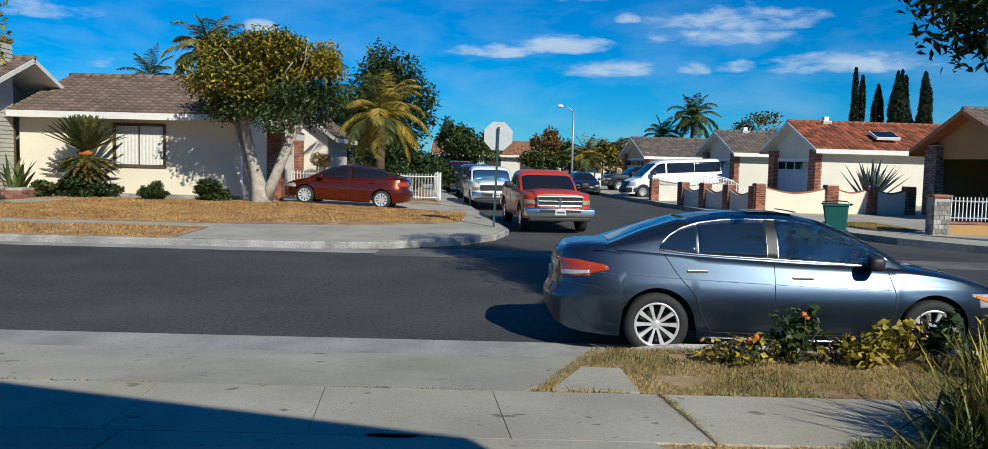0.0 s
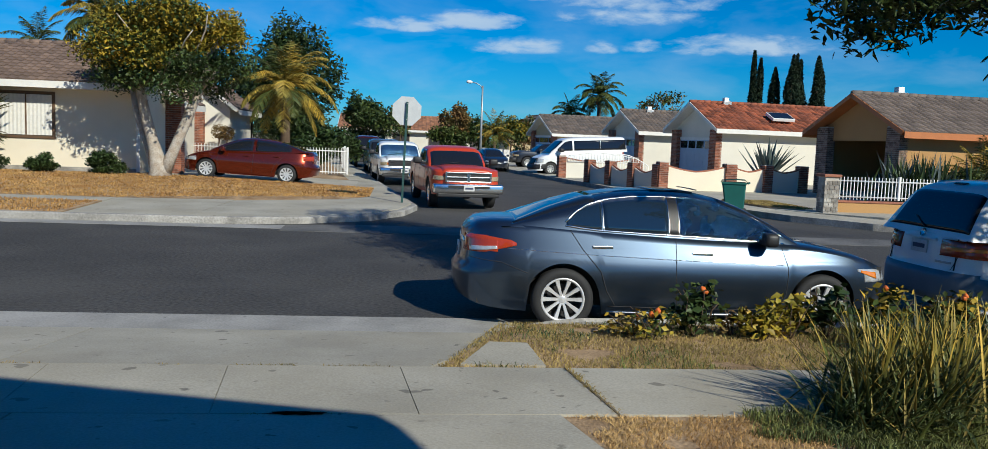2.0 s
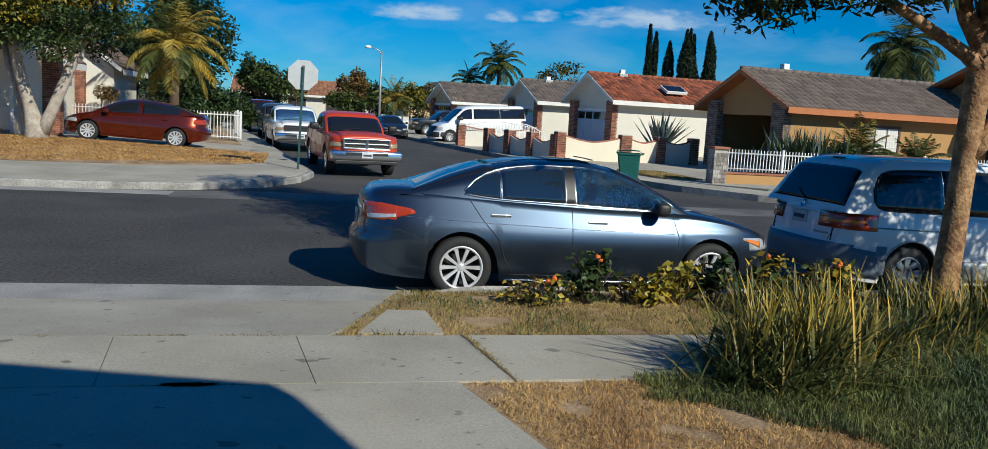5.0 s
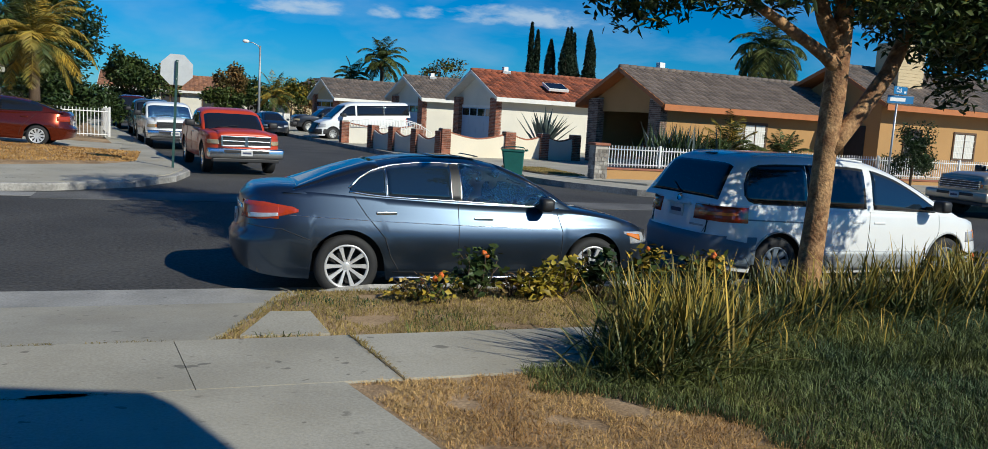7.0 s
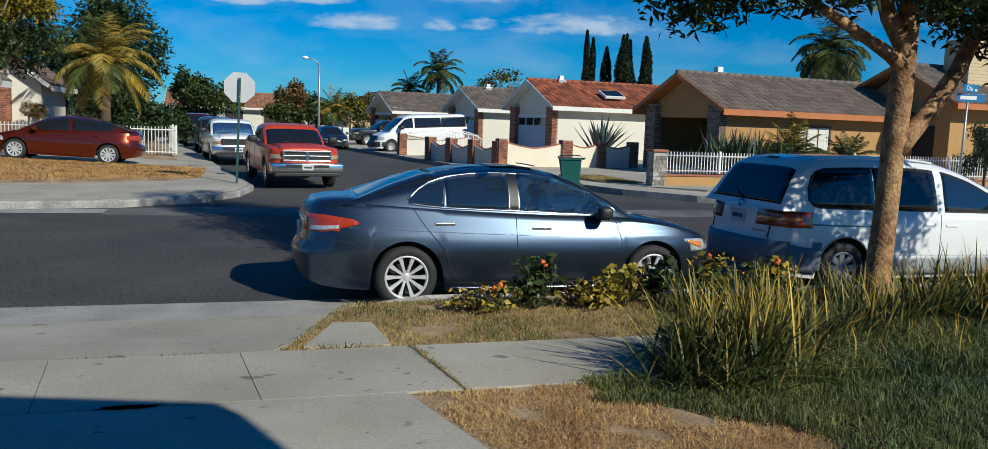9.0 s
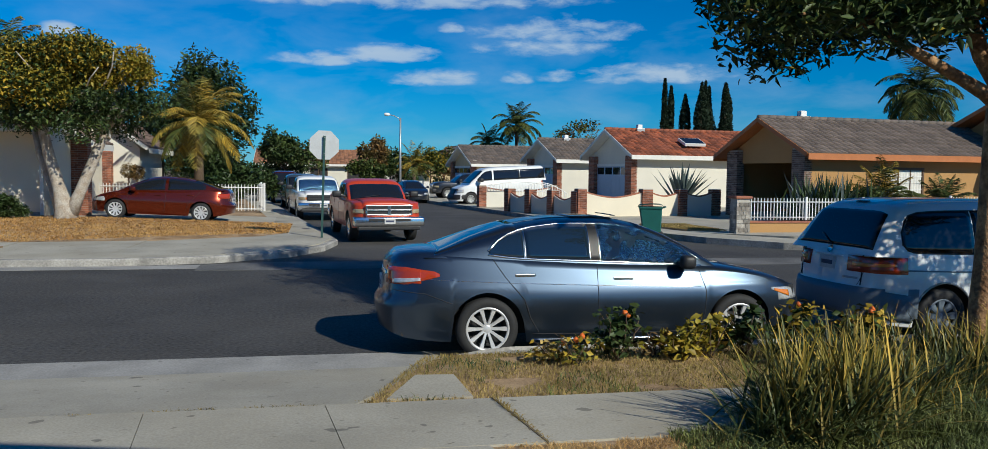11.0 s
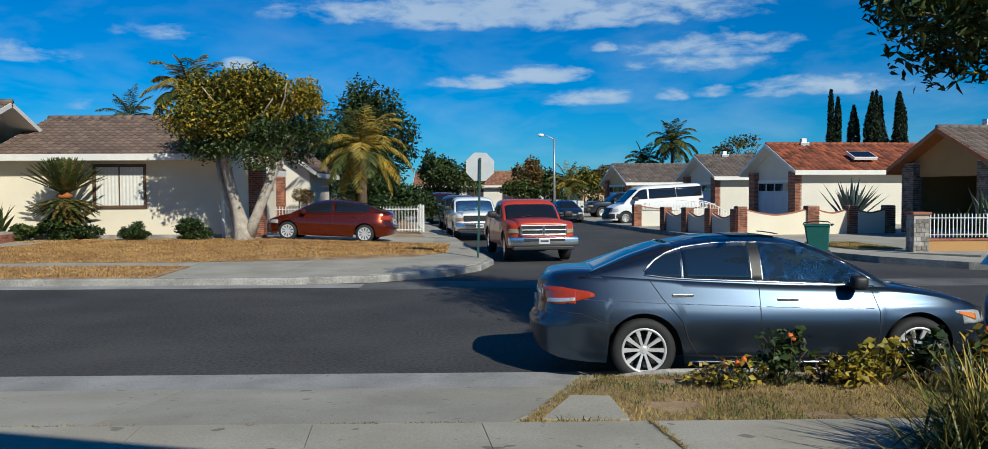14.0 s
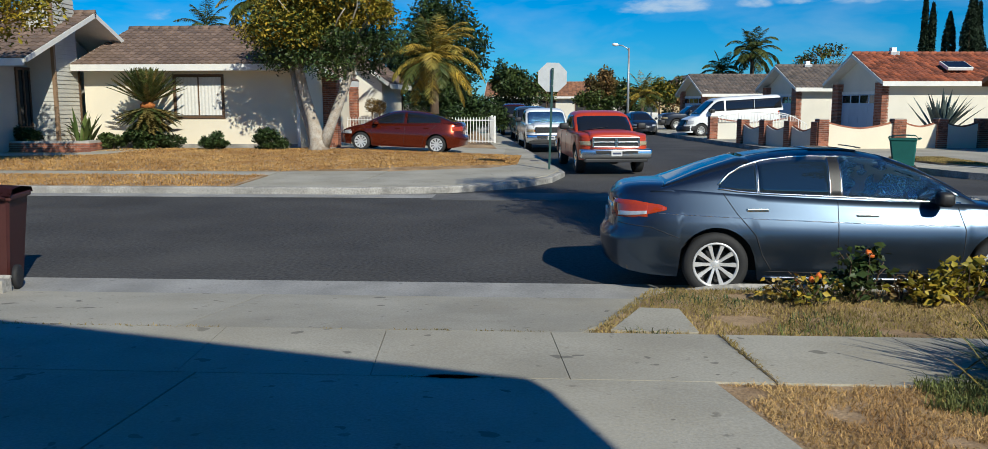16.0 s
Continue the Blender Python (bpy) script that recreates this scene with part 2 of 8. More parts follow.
M = {
    "asphalt": mat("asphalt", (0.074, 0.070, 0.064), 0.85, vary=0.8, scale=0.5, fine=22, bump=0.5, color2=(0.050, 0.047, 0.043), stains=0.6, specks=0.9, chips=0.5),
    "concrete": mat("concrete", (0.45, 0.42, 0.345), 0.85, vary=0.2, scale=0.9, fine=55, bump=0.12, color2=(0.34, 0.315, 0.255), objvar=0.08, stains=0.35, specks=0.5, chips=0.7),
    "kerb": mat("kerb_concrete", (0.40, 0.38, 0.345), 0.85, vary=0.35, scale=2.6, fine=25, bump=0.3, color2=(0.23, 0.22, 0.20), stains=0.7, specks=0.5),
    "gutter": mat("gutter_concrete", (0.36, 0.35, 0.33), 0.85, vary=0.2, scale=1.2, fine=40, bump=0.2, color2=(0.24, 0.235, 0.22), stains=0.5, specks=0.5),
    "gutter_worn": mat("worn_gutter_concrete", (0.17, 0.165, 0.155), 0.85, vary=0.4, scale=0.9, fine=30, bump=0.3, color2=(0.09, 0.088, 0.083), stains=0.6, specks=0.6),
    "dirt": mat("dry_soil", (0.46, 0.32, 0.185), 0.95, vary=0.4, scale=2.5, fine=40, bump=0.6, color2=(0.27, 0.17, 0.085)),
    "ground": mat("far_ground", (0.20, 0.15, 0.09), 0.95, vary=0.3, scale=0.2, fine=3),
    "lawn_soil": mat("lawn_soil", (0.06, 0.06, 0.03), 0.95, vary=0.4, scale=2.5, fine=40, bump=0.6),
    "dry_grass": mat("dry_grass", (0.52, 0.31, 0.105), 0.8, vary=0.3, scale=1.2, fine=8, color2=(0.34, 0.18, 0.06), island=0.35, spec=0.22),
    "near_straw": mat("near_straw", (0.66, 0.44, 0.18), 0.8, vary=0.3, scale=1.2, fine=8, color2=(0.42, 0.24, 0.09), island=0.4, spec=0.22),
    "mown_straw": mat("mown_straw", (0.44, 0.32, 0.12), 0.8, vary=0.3, scale=1.5, fine=8, color2=(0.24, 0.19, 0.06), island=0.35, spec=0.22),
    "green_grass": mat("green_grass", (0.062, 0.098, 0.040), 0.55, vary=0.3, scale=1.0, fine=8, color2=(0.14, 0.15, 0.04), island=0.55, spec=0.22),
    "stucco_cream": mat("stucco_cream", (0.80, 0.72, 0.56), 0.9, vary=0.07, scale=0.8, fine=70, bump=0.3, stains=0.06),
    "stucco_white": mat("stucco_white", (0.72, 0.68, 0.58), 0.9, vary=0.07, scale=0.8, fine=70, bump=0.3, stains=0.06),
    "stucco_orange": mat("stucco_orange", (0.47, 0.265, 0.10), 0.9, vary=0.08, scale=0.8, fine=70, bump=0.3, stains=0.06),
    "stucco_tan": mat("stucco_tan", (0.60, 0.47, 0.28), 0.9, vary=0.08, scale=0.8, fine=70, bump=0.3),
    "siding": mat("siding_paint", (0.52, 0.50, 0.44), 0.7, vary=0.1, scale=1.2, fine=40, bump=0.1),
    "trim_white": mat("trim_white", (0.78, 0.76, 0.70), 0.6, vary=0.08, scale=3, fine=40),
    "trim_brown": mat("trim_brown", (0.13, 0.075, 0.04), 0.6, vary=0.2, scale=3, fine=40),
    "trim_tan": mat("trim_tan", (0.30, 0.19, 0.11), 0.6, vary=0.2, scale=3, fine=40),
    "trim_orange": mat("trim_orange", (0.50, 0.17, 0.05), 0.6, vary=0.12, scale=3, fine=40),
    "tile_brown": mat("tile_brown", (0.215, 0.145, 0.105), 0.8, vary=0.25, scale=1.5, fine=25, color2=(0.13, 0.092, 0.075), island=0.25, bump=0.2),
    "tile_brown_piece": mat("tile_brown_piece", (0.215, 0.145, 0.105), 0.8, vary=0.25, scale=1.5, fine=25, color2=(0.13, 0.092, 0.075), objvar=0.25, bump=0.2),
    "tile_grey_piece": mat("tile_grey_piece", (0.20, 0.148, 0.115), 0.8, vary=0.25, scale=1.5, fine=25, color2=(0.11, 0.095, 0.085), objvar=0.25, bump=0.2),
    "tile_grey": mat("tile_grey", (0.19, 0.145, 0.115), 0.8, vary=0.25, scale=1.5, fine=25, color2=(0.11, 0.095, 0.085), island=0.25, bump=0.2),
    "tile_red": mat("tile_red", (0.35, 0.10, 0.042), 0.8, vary=0.3, scale=1.5, fine=25, color2=(0.19, 0.062, 0.034), island=0.5, bump=0.2),
    "tile_terracotta": mat("tile_terracotta", (0.36, 0.17, 0.085), 0.8, vary=0.25, scale=1.5, fine=25, color2=(0.25, 0.12, 0.07), island=0.25),
    "brick": mat("brick", (0.34, 0.13, 0.07), 0.85, vary=0.3, scale=4, fine=50, bump=0.3, color2=(0.24, 0.09, 0.055), island=0.45),
    "brick_dark": mat("brick_dark", (0.17, 0.10, 0.075), 0.85, vary=0.3, scale=4, fine=50, bump=0.3, color2=(0.28, 0.2, 0.15), island=0.5),
    "mortar": mat("mortar", (0.48, 0.44, 0.38), 0.9, vary=0.15),
    "stone": mat("stone_veneer", (0.42, 0.39, 0.34), 0.85, vary=0.3, scale=5, fine=40, bump=0.4, color2=(0.22, 0.19, 0.16), island=0.4),
    "glass_dark": mat("dark_glass", (0.012, 0.014, 0.018), 0.03, vary=0.0, spec=0.8),
    "glass_tint": mat("tinted_glass", (0.012, 0.022, 0.035), 0.02, vary=0.0, spec=0.6, coat=0.3),
    "glass_clear": mat("clear_glass", (0.62, 0.80, 0.90), 0.0, vary=0.0),
    # silver foil whose reflected sky blue and dark creases are painted as mottling
    "sunshade": mat("sunshade_sky_mottle", (0.30, 0.55, 0.74), 0.22, 0.9, vary=0.4, scale=24, fine=60, bump=0.9, color2=(0.09, 0.25, 0.42)),
    "curtain": mat("curtain", (0.72, 0.70, 0.64), 0.8, vary=0.08, scale=9, fine=30),
    # blue of sky reflected in the doors' shade is mixed into this grey
    "door_grey": mat("garage_door_skylit_grey", (0.36, 0.47, 0.60), 0.6, vary=0.06, scale=2, fine=30),
    "dark": mat("dark_interior", (0.03, 0.03, 0.033), 0.8, vary=0.2),
    "rubber": mat("tyre_rubber", (0.022, 0.022, 0.023), 0.75, vary=0.2, scale=12, fine=80, bump=0.1),
    "black_plastic": mat("black_plastic", (0.02, 0.02, 0.022), 0.5, vary=0.1),
    "chrome": mat("chrome", (0.86, 0.86, 0.86), 0.2, 1.0, vary=0.05),
    "alloy": mat("alloy_wheel", (0.72, 0.72, 0.72), 0.3, 0.35, vary=0.08, scale=20),
    "steel": mat("galvanised_steel", (0.45, 0.46, 0.46), 0.45, 0.6, vary=0.15),
    "sign_back": mat("sign_aluminium", (0.62, 0.63, 0.62), 0.5, 0.35, vary=0.08),
    "post_green": mat("post_green", (0.03, 0.085, 0.075), 0.5, 0.2, vary=0.2),
    "white_paint": mat("white_metal_paint", (0.80, 0.79, 0.76), 0.5, vary=0.06),
    "lamp_red": mat("lamp_red", (0.42, 0.045, 0.012), 0.08, vary=0.1, scale=30, coat=0.8),
    "lamp_clear": mat("lamp_clear", (0.62, 0.64, 0.66), 0.06, 0.3, vary=0.15, scale=25, coat=0.8),
    "lamp_yellowed": mat("lamp_yellowed", (0.50, 0.40, 0.24), 0.12, 0.2, vary=0.25, scale=25, coat=0.6),
    "lamp_amber": mat("lamp_amber", (0.75, 0.22, 0.02), 0.08, vary=0.1, scale=30, coat=0.8),
    "plate": mat("number_plate", (0.62, 0.62, 0.60), 0.4, vary=0.1, scale=20),
    "plate_ink": mat("plate_ink", (0.05, 0.06, 0.12), 0.5, vary=0.1),
    "paint_grey": mat("paint_dark_grey_metallic", (0.070, 0.099, 0.142), 0.35, 0.9, vary=0.04, scale=3, fine=400, coat=0.7),
    "paint_white": mat("paint_white", (0.80, 0.81, 0.80), 0.35, vary=0.03, scale=3, fine=60, coat=0.8),
    "paint_red": mat("paint_red_faded", (0.50, 0.05, 0.014), 0.38, vary=0.08, scale=3, fine=60, coat=0.3),
    "paint_copper": mat("paint_dark_red_metallic", (0.19, 0.024, 0.006), 0.24, 0.7, vary=0.05, scale=3, fine=300, coat=1.0),
    "paint_silver": mat("paint_champagne", (0.42, 0.38, 0.31), 0.35, 0.6, vary=0.04, scale=3, fine=300, coat=0.8),
    "paint_dark": mat("paint_black", (0.02, 0.023, 0.03), 0.3, 0.2, vary=0.05, coat=1.0),
    "paint_slate": mat("paint_slate", (0.07, 0.09, 0.11), 0.35, 0.4, vary=0.05, coat=0.8),
    # the minivan's rear bumper takes its shade from this darker grey; also wheels, rail
    "cladding": mat("grey_cladding", (0.16, 0.20, 0.24), 0.5, vary=0.06, scale=3, fine=60),
    "cladding_light": mat("silver_cladding", (0.40, 0.42, 0.42), 0.45, 0.2, vary=0.06, scale=3, fine=60),
    "bin_green": mat("bin_green_plastic", (0.010, 0.115, 0.095), 0.55, vary=0.12, scale=4, fine=40),
    "bin_brown": mat("bin_brown_plastic", (0.062, 0.017, 0.015), 0.5, vary=0.12, scale=4, fine=40),
    "bark": mat("pale_bark", (0.50, 0.45, 0.38), 0.9, vary=0.35, scale=5, fine=30, bump=0.6, color2=(0.36, 0.29, 0.22)),
    "bark_peel": mat("peeling_bark", (0.50, 0.29, 0.13), 0.85, vary=0.5, scale=7.0, fine=30, bump=0.7, color2=(0.19, 0.085, 0.034), stains=0.7),
    "bark_brown": mat("brown_bark", (0.12, 0.08, 0.05), 0.9, vary=0.35, scale=5, fine=30, bump=0.6),
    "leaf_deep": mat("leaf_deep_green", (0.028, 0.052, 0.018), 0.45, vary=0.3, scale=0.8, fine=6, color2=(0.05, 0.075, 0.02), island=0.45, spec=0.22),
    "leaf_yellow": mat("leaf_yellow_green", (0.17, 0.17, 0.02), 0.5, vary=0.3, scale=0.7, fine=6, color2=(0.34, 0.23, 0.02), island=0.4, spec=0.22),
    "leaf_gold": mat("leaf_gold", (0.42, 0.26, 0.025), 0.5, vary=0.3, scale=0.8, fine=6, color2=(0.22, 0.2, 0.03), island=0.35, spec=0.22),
    "leaf_mid": mat("leaf_mid_green", (0.045, 0.075, 0.02), 0.5, vary=0.3, scale=0.8, fine=6, color2=(0.09, 0.11, 0.025), island=0.45, spec=0.22),
    "leaf_rust": mat("leaf_rust", (0.20, 0.10, 0.035), 0.6, vary=0.3, scale=0.6, fine=6, color2=(0.10, 0.10, 0.03), island=0.45, spec=0.22),
    "leaf_cypress": mat("leaf_cypress", (0.018, 0.034, 0.016), 0.7, vary=0.3, scale=1, fine=6, island=0.4, spec=0.22),
    "frond_green": mat("frond_green", (0.05, 0.075, 0.022), 0.5, vary=0.3, scale=1, fine=6, color2=(0.12, 0.13, 0.03), island=0.4, spec=0.22),
    "frond_gold": mat("frond_gold", (0.40, 0.26, 0.035), 0.5, vary=0.3, scale=1, fine=6, color2=(0.20, 0.18, 0.04), island=0.4, spec=0.22),
    "frond_olive": mat("frond_olive", (0.12, 0.105, 0.03), 0.5, vary=0.3, scale=1, fine=6, color2=(0.20, 0.14, 0.04), island=0.4, spec=0.22),
    "boss": mat("crown_wool", (0.50, 0.16, 0.035), 0.9, vary=0.4, scale=14, fine=60, bump=0.6),
    "agave": mat("agave_blue", (0.12, 0.16, 0.15), 0.5, vary=0.25, scale=2, fine=10, color2=(0.07, 0.10, 0.09), island=0.3),
    "blade_green": mat("blade_green", (0.032, 0.058, 0.026), 0.42, vary=0.3, scale=1.5, fine=10, color2=(0.085, 0.10, 0.025), island=0.45, tip=((0.34, 0.25, 0.04), 0.28, 0.70), spec=0.22),
    "blade_gold": mat("blade_gold", (0.14, 0.13, 0.03), 0.5, vary=0.3, scale=1.5, fine=10, color2=(0.24, 0.18, 0.05), island=0.4, tip=((0.52, 0.34, 0.055), 0.22, 0.6), spec=0.22),
    "flower": mat("flower_orange", (0.75, 0.16, 0.02), 0.5, vary=0.2),
    "blue_sign": mat("sign_blue", (0.02, 0.16, 0.36), 0.4, vary=0.06),
    "burr": mat("palm_boot", (0.30, 0.14, 0.06), 0.9, vary=0.4, scale=6, fine=30, bump=0.6),
}

for key, ior in (("glass_tint", 1.8), ("glass_dark", 1.45), ("glass_clear", 1.5)):
    M[key].node_tree.nodes["Principled BSDF"].inputs["IOR"].default_value = ior
M["glass_clear"].node_tree.nodes["Principled BSDF"].inputs["Transmission Weight"].default_value = 1.0


# ---- mesh tools ----
def mesh_object(name, verts, faces, material, parent=None, label="", smooth=False):
    me = bpy.data.meshes.new(name)
    me.from_pydata([tuple(v) for v in verts], [], [tuple(f) for f in faces])
    me.materials.append(material)
    if smooth:
        me.polygons.foreach_set("use_smooth", [True] * len(me.polygons))
    me.update()
    ob = new(name, me)
    if parent:
        ob.parent = parent
    if label:
        ob["label"] = label
    return ob


def part(name, bm, material, parent=None, label="", smooth=False):
    bmesh.ops.recalc_face_normals(bm, faces=bm.faces)
    me = bpy.data.meshes.new(name)
    bm.to_mesh(me)
    bm.free()
    me.materials.append(material)
    if smooth:
        me.polygons.foreach_set("use_smooth", [True] * len(me.polygons))
    ob = new(name, me)
    if parent:
        ob.parent = parent
    if label:
        ob["label"] = label
    return ob


def thing(name, m, label, category, group="", kind=""):
    ob = new(name)
    ob.matrix_basis = m
    return tagged(ob, label, category, group, kind)


def box_bm(x0, x1, y0, y1, z0, z1, bevel=0.0, bm=None, m=None):
    own = bmesh.new()
    bmesh.ops.create_cube(own, size=1, matrix=Matrix.LocRotScale(((x0 + x1) / 2, (y0 + y1) / 2, (z0 + z1) / 2), None, (x1 - x0, y1 - y0, z1 - z0)))
    if bevel:
        bmesh.ops.bevel(own, geom=own.edges[:], offset=bevel, segments=2, affect="EDGES", profile=0.5)
    if m is not None:
        own.transform(m)
    if bm is None:
        return own
    me = bpy.data.meshes.new("tmp")
    own.to_mesh(me)
    own.free()
    bm.from_mesh(me)
    bpy.data.meshes.remove(me)
    return bm


def box(name, x0, x1, y0, y1, z0, z1, material, parent=None, label="", bevel=0.0):
    return part(name, box_bm(x0, x1, y0, y1, z0, z1, bevel), material, parent, label)


def tube(name, pts, radii, material, parent=None, label="", seg=8, flat=None):
    """A round limb along pts; flat squeezes it across."""
    pts = [Vector(p) for p in pts]
    if not hasattr(radii, "__len__"):
        radii = [radii] * len(pts)
    verts, faces = [], []
    side = None
    for i, p in enumerate(pts):
        d = (pts[min(i + 1, len(pts) - 1)] - pts[max(i - 1, 0)]).normalized()
        if side is None:
            side = d.orthogonal().normalized()
        side = (side - d * side.dot(d)).normalized()
        up = d.cross(side)
        for k in range(seg):
            a = 2 * math.pi * k / seg
            verts.append(p + (side * math.cos(a) + up * math.sin(a)) * radii[i])
    for i in range(len(pts) - 1):
        for k in range(seg):
            a, b = i * seg + k, i * seg + (k + 1) % seg
            faces.append((a, b, b + seg, a + seg))
    faces.append(tuple(reversed(range(seg))))
    faces.append(tuple(range((len(pts) - 1) * seg, len(pts) * seg)))
    return mesh_object(name, verts, faces, material, parent, label, True)


def lathe(name, profile, material, parent=None, label="", seg=28, axis="z", m=None):
    """profile: rows of radius and height."""
    verts, faces = [], []
    for r, h in profile:
        for k in range(seg):
            a = 2 * math.pi * k / seg
            v = Vector((r * math.cos(a), r * math.sin(a), h)) if axis == "z" else Vector((r * math.cos(a), h, r * math.sin(a)))
            verts.append(m @ v if m is not None else v)
    for i in range(len(profile) - 1):
        for k in range(seg):
            a, b = i * seg + k, i * seg + (k + 1) % seg
            faces.append((a, b, b + seg, a + seg))
    return mesh_object(name, verts, faces, material, parent, label, True)


def slab(name, outline, z, depth, material, parent=None, label=""):
    """A flat piece with an outline in plan; z is a number or a rule of x and y; it has sides of that depth."""
    zz = z if callable(z) else (lambda x, y: z)
    n = len(outline)
    verts = [(x, y, zz(x, y)) for x, y in outline] + [(x, y, zz(x, y) - depth) for x, y in outline]
    faces = [tuple(range(n))] + [(i, (i + 1) % n, n + (i + 1) % n, n + i) for i in range(n)]
    bm = bmesh.new()
    vs = [bm.verts.new(v) for v in verts]
    for f in faces:
        bm.faces.new([vs[i] for i in f])
    return part(name, bm, material, parent, label)


def structure(ob, label, category):
    return tagged(ob, label, category, kind="structure")


def blob_points(blobs, n, seed, shell=0.55):
    """n places in the outer shells of ellipsoids (centre, radii), shares by volume."""
    rng = np.random.default_rng(seed)
    vol = np.array([r[0] * r[1] * r[2] for _, r in blobs]) ** 0.75
    pick = rng.choice(len(blobs), n, p=vol / vol.sum())
    d = rng.normal(size=(n, 3))
    d /= np.linalg.norm(d, axis=1)[:, None]
    k = rng.uniform(shell, 1.0, (n, 1)) * rng.uniform(0.85, 1.12, (n, 1))
    C, R = np.array([b[0] for b in blobs])[pick], np.array([b[1] for b in blobs])[pick]
    return C + d * k * R


def lumps(centre, radii, n, seed, size=0.42, low=-0.6):
    """A crown's clumps: smaller ellipsoids spread over a larger one."""
    rng = np.random.default_rng(seed)
    out = []
    while len(out) < n:
        d = rng.normal(size=3)
        d /= np.linalg.norm(d)
        if d[2] < low:
            continue
        k = rng.uniform(0.35, 0.85)
        r = size * rng.uniform(0.6, 1.2)
        out.append((tuple(np.array(centre) + d * k * np.array(radii)), tuple(np.array(radii) * r * rng.uniform(0.8, 1.2, 3))))
    return out

# ---- ground, roads, kerbs ----
structure(slab("ground", [(-1500, -300), (1500, -300), (1500, 3000), (-1500, 3000)], -0.05, 0.2, M["ground"]), "dry bare ground reaching to the horizon", "ground")


def side_x(y, right=False):
    """The kerb of the side street, which leans away to the left."""
    return (9.95 - 0.115 * (y - 25.0)) if right else (0.45 - 0.115 * (y - 23.0))


road = structure(slab("road", [(-90, 9.15), (90, 9.15), (90, 18.45), (16.5, 18.45), (14, 19.35), (12.1, 20.75), (10.8, 22.7), (10.05, 25), (side_x(74, True), 74), (-4, 78), (-40, 84), (-40, 75), (-10, 69), (side_x(64), 64), (side_x(23.0), 23.0), (0.1, 21.2), (-0.7, 19.7), (-2.2, 18.6), (-4.0, 18.2), (-90, 18.2)], 0.0, 0.1, M["asphalt"]), "grey worn asphalt street with oil stains", "road")
structure(slab("gutter", [(-90, 8.45), (90, 8.45), (90, 9.14), (-90, 9.14)], lambda x, y: 0.012 if y > 9 else -0.005, 0.1, M["gutter"]), "pale concrete gutter pan beside the kerb", "gutter")
structure(slab("gutter", [(-90, 17.62), (-2.41, 17.62), (-2.41, 18.3), (-4.0, 18.19), (-90, 18.19)], 0.006, 0.05, M["gutter"]), "pale concrete gutter pan along the far kerb", "gutter")
structure(slab("gutter", [(-2.4, 17.25), (15.5, 17.3), (15.5, 18.35), (12.6, 18.6), (-1.0, 18.75), (-2.4, 18.3)], 0.006, 0.05, M["gutter_worn"]), "pale concrete cross gutter at the street mouth", "gutter")


def strip(name, line, width, z, depth, material, label, category):
    """A kerb or path that follows a line in plan, width to the left of its way."""
    n = len(line)
    nrm = []
    for i in range(n):
        a, b = Vector(line[max(i - 1, 0)]), Vector(line[min(i + 1, n - 1)])
        d = (b - a).normalized()
        nrm.append(Vector((-d.y, d.x)))
    bm = bmesh.new()
    rows = []
    tops = z if hasattr(z, "__len__") else [z] * n
    for p, q, z in zip(line, nrm, tops):
        p = Vector(p)
        o = p + q * width
        r = min(0.03, width * 0.2)
        s = p + q * r
        rows.append([bm.verts.new((p.x, p.y, z - depth)), bm.verts.new((p.x, p.y, z - r)), bm.verts.new((s.x, s.y, z)), bm.verts.new((o.x, o.y, z)), bm.verts.new((o.x, o.y, z - depth))])
    for i in range(n - 1):
        for k in range(4):
            bm.faces.new([rows[i][k], rows[i + 1][k], rows[i + 1][k + 1], rows[i][k + 1]])
    for r in (rows[0], rows[-1]):
        bm.faces.new(r)
    return structure(part(name, bm, material), label, category)


strip("kerb", [(0.95, 8.45), (1.25, 8.45), (1.6, 8.45), (1.9, 8.45), (90, 8.45)], -0.15, [0.03, 0.07, 0.125, 0.15, 0.15], 0.2, M["kerb"], "pale concrete kerb along the planted strip", "kerb")
strip("kerb", [(-90, 8.45), (-5.6, 8.45)], -0.15, 0.15, 0.2, M["kerb"], "pale concrete kerb beside the drive", "kerb")
FAR_L = [(-90, 18.2), (-40, 18.2), (-20, 18.2), (-4.0, 18.2), (-2.2, 18.6), (-0.7, 19.7), (0.1, 21.2), (0.45, 23.0), (side_x(30), 30), (side_x(40), 40), (side_x(64), 64), (-10, 69)]
strip("kerb", FAR_L, 0.16, 0.15, 0.2, M["kerb"], "worn pale concrete kerb round the street corner", "kerb")
FAR_R = [(90, 18.45), (16.5, 18.45), (14, 19.35), (12.1, 20.75), (10.8, 22.7), (10.05, 25), (side_x(40, True), 40), (side_x(74, True), 74), (-4, 78)]
strip("kerb", FAR_R, -0.16, 0.15, 0.2, M["kerb"], "pale concrete kerb round the far street corner", "kerb")

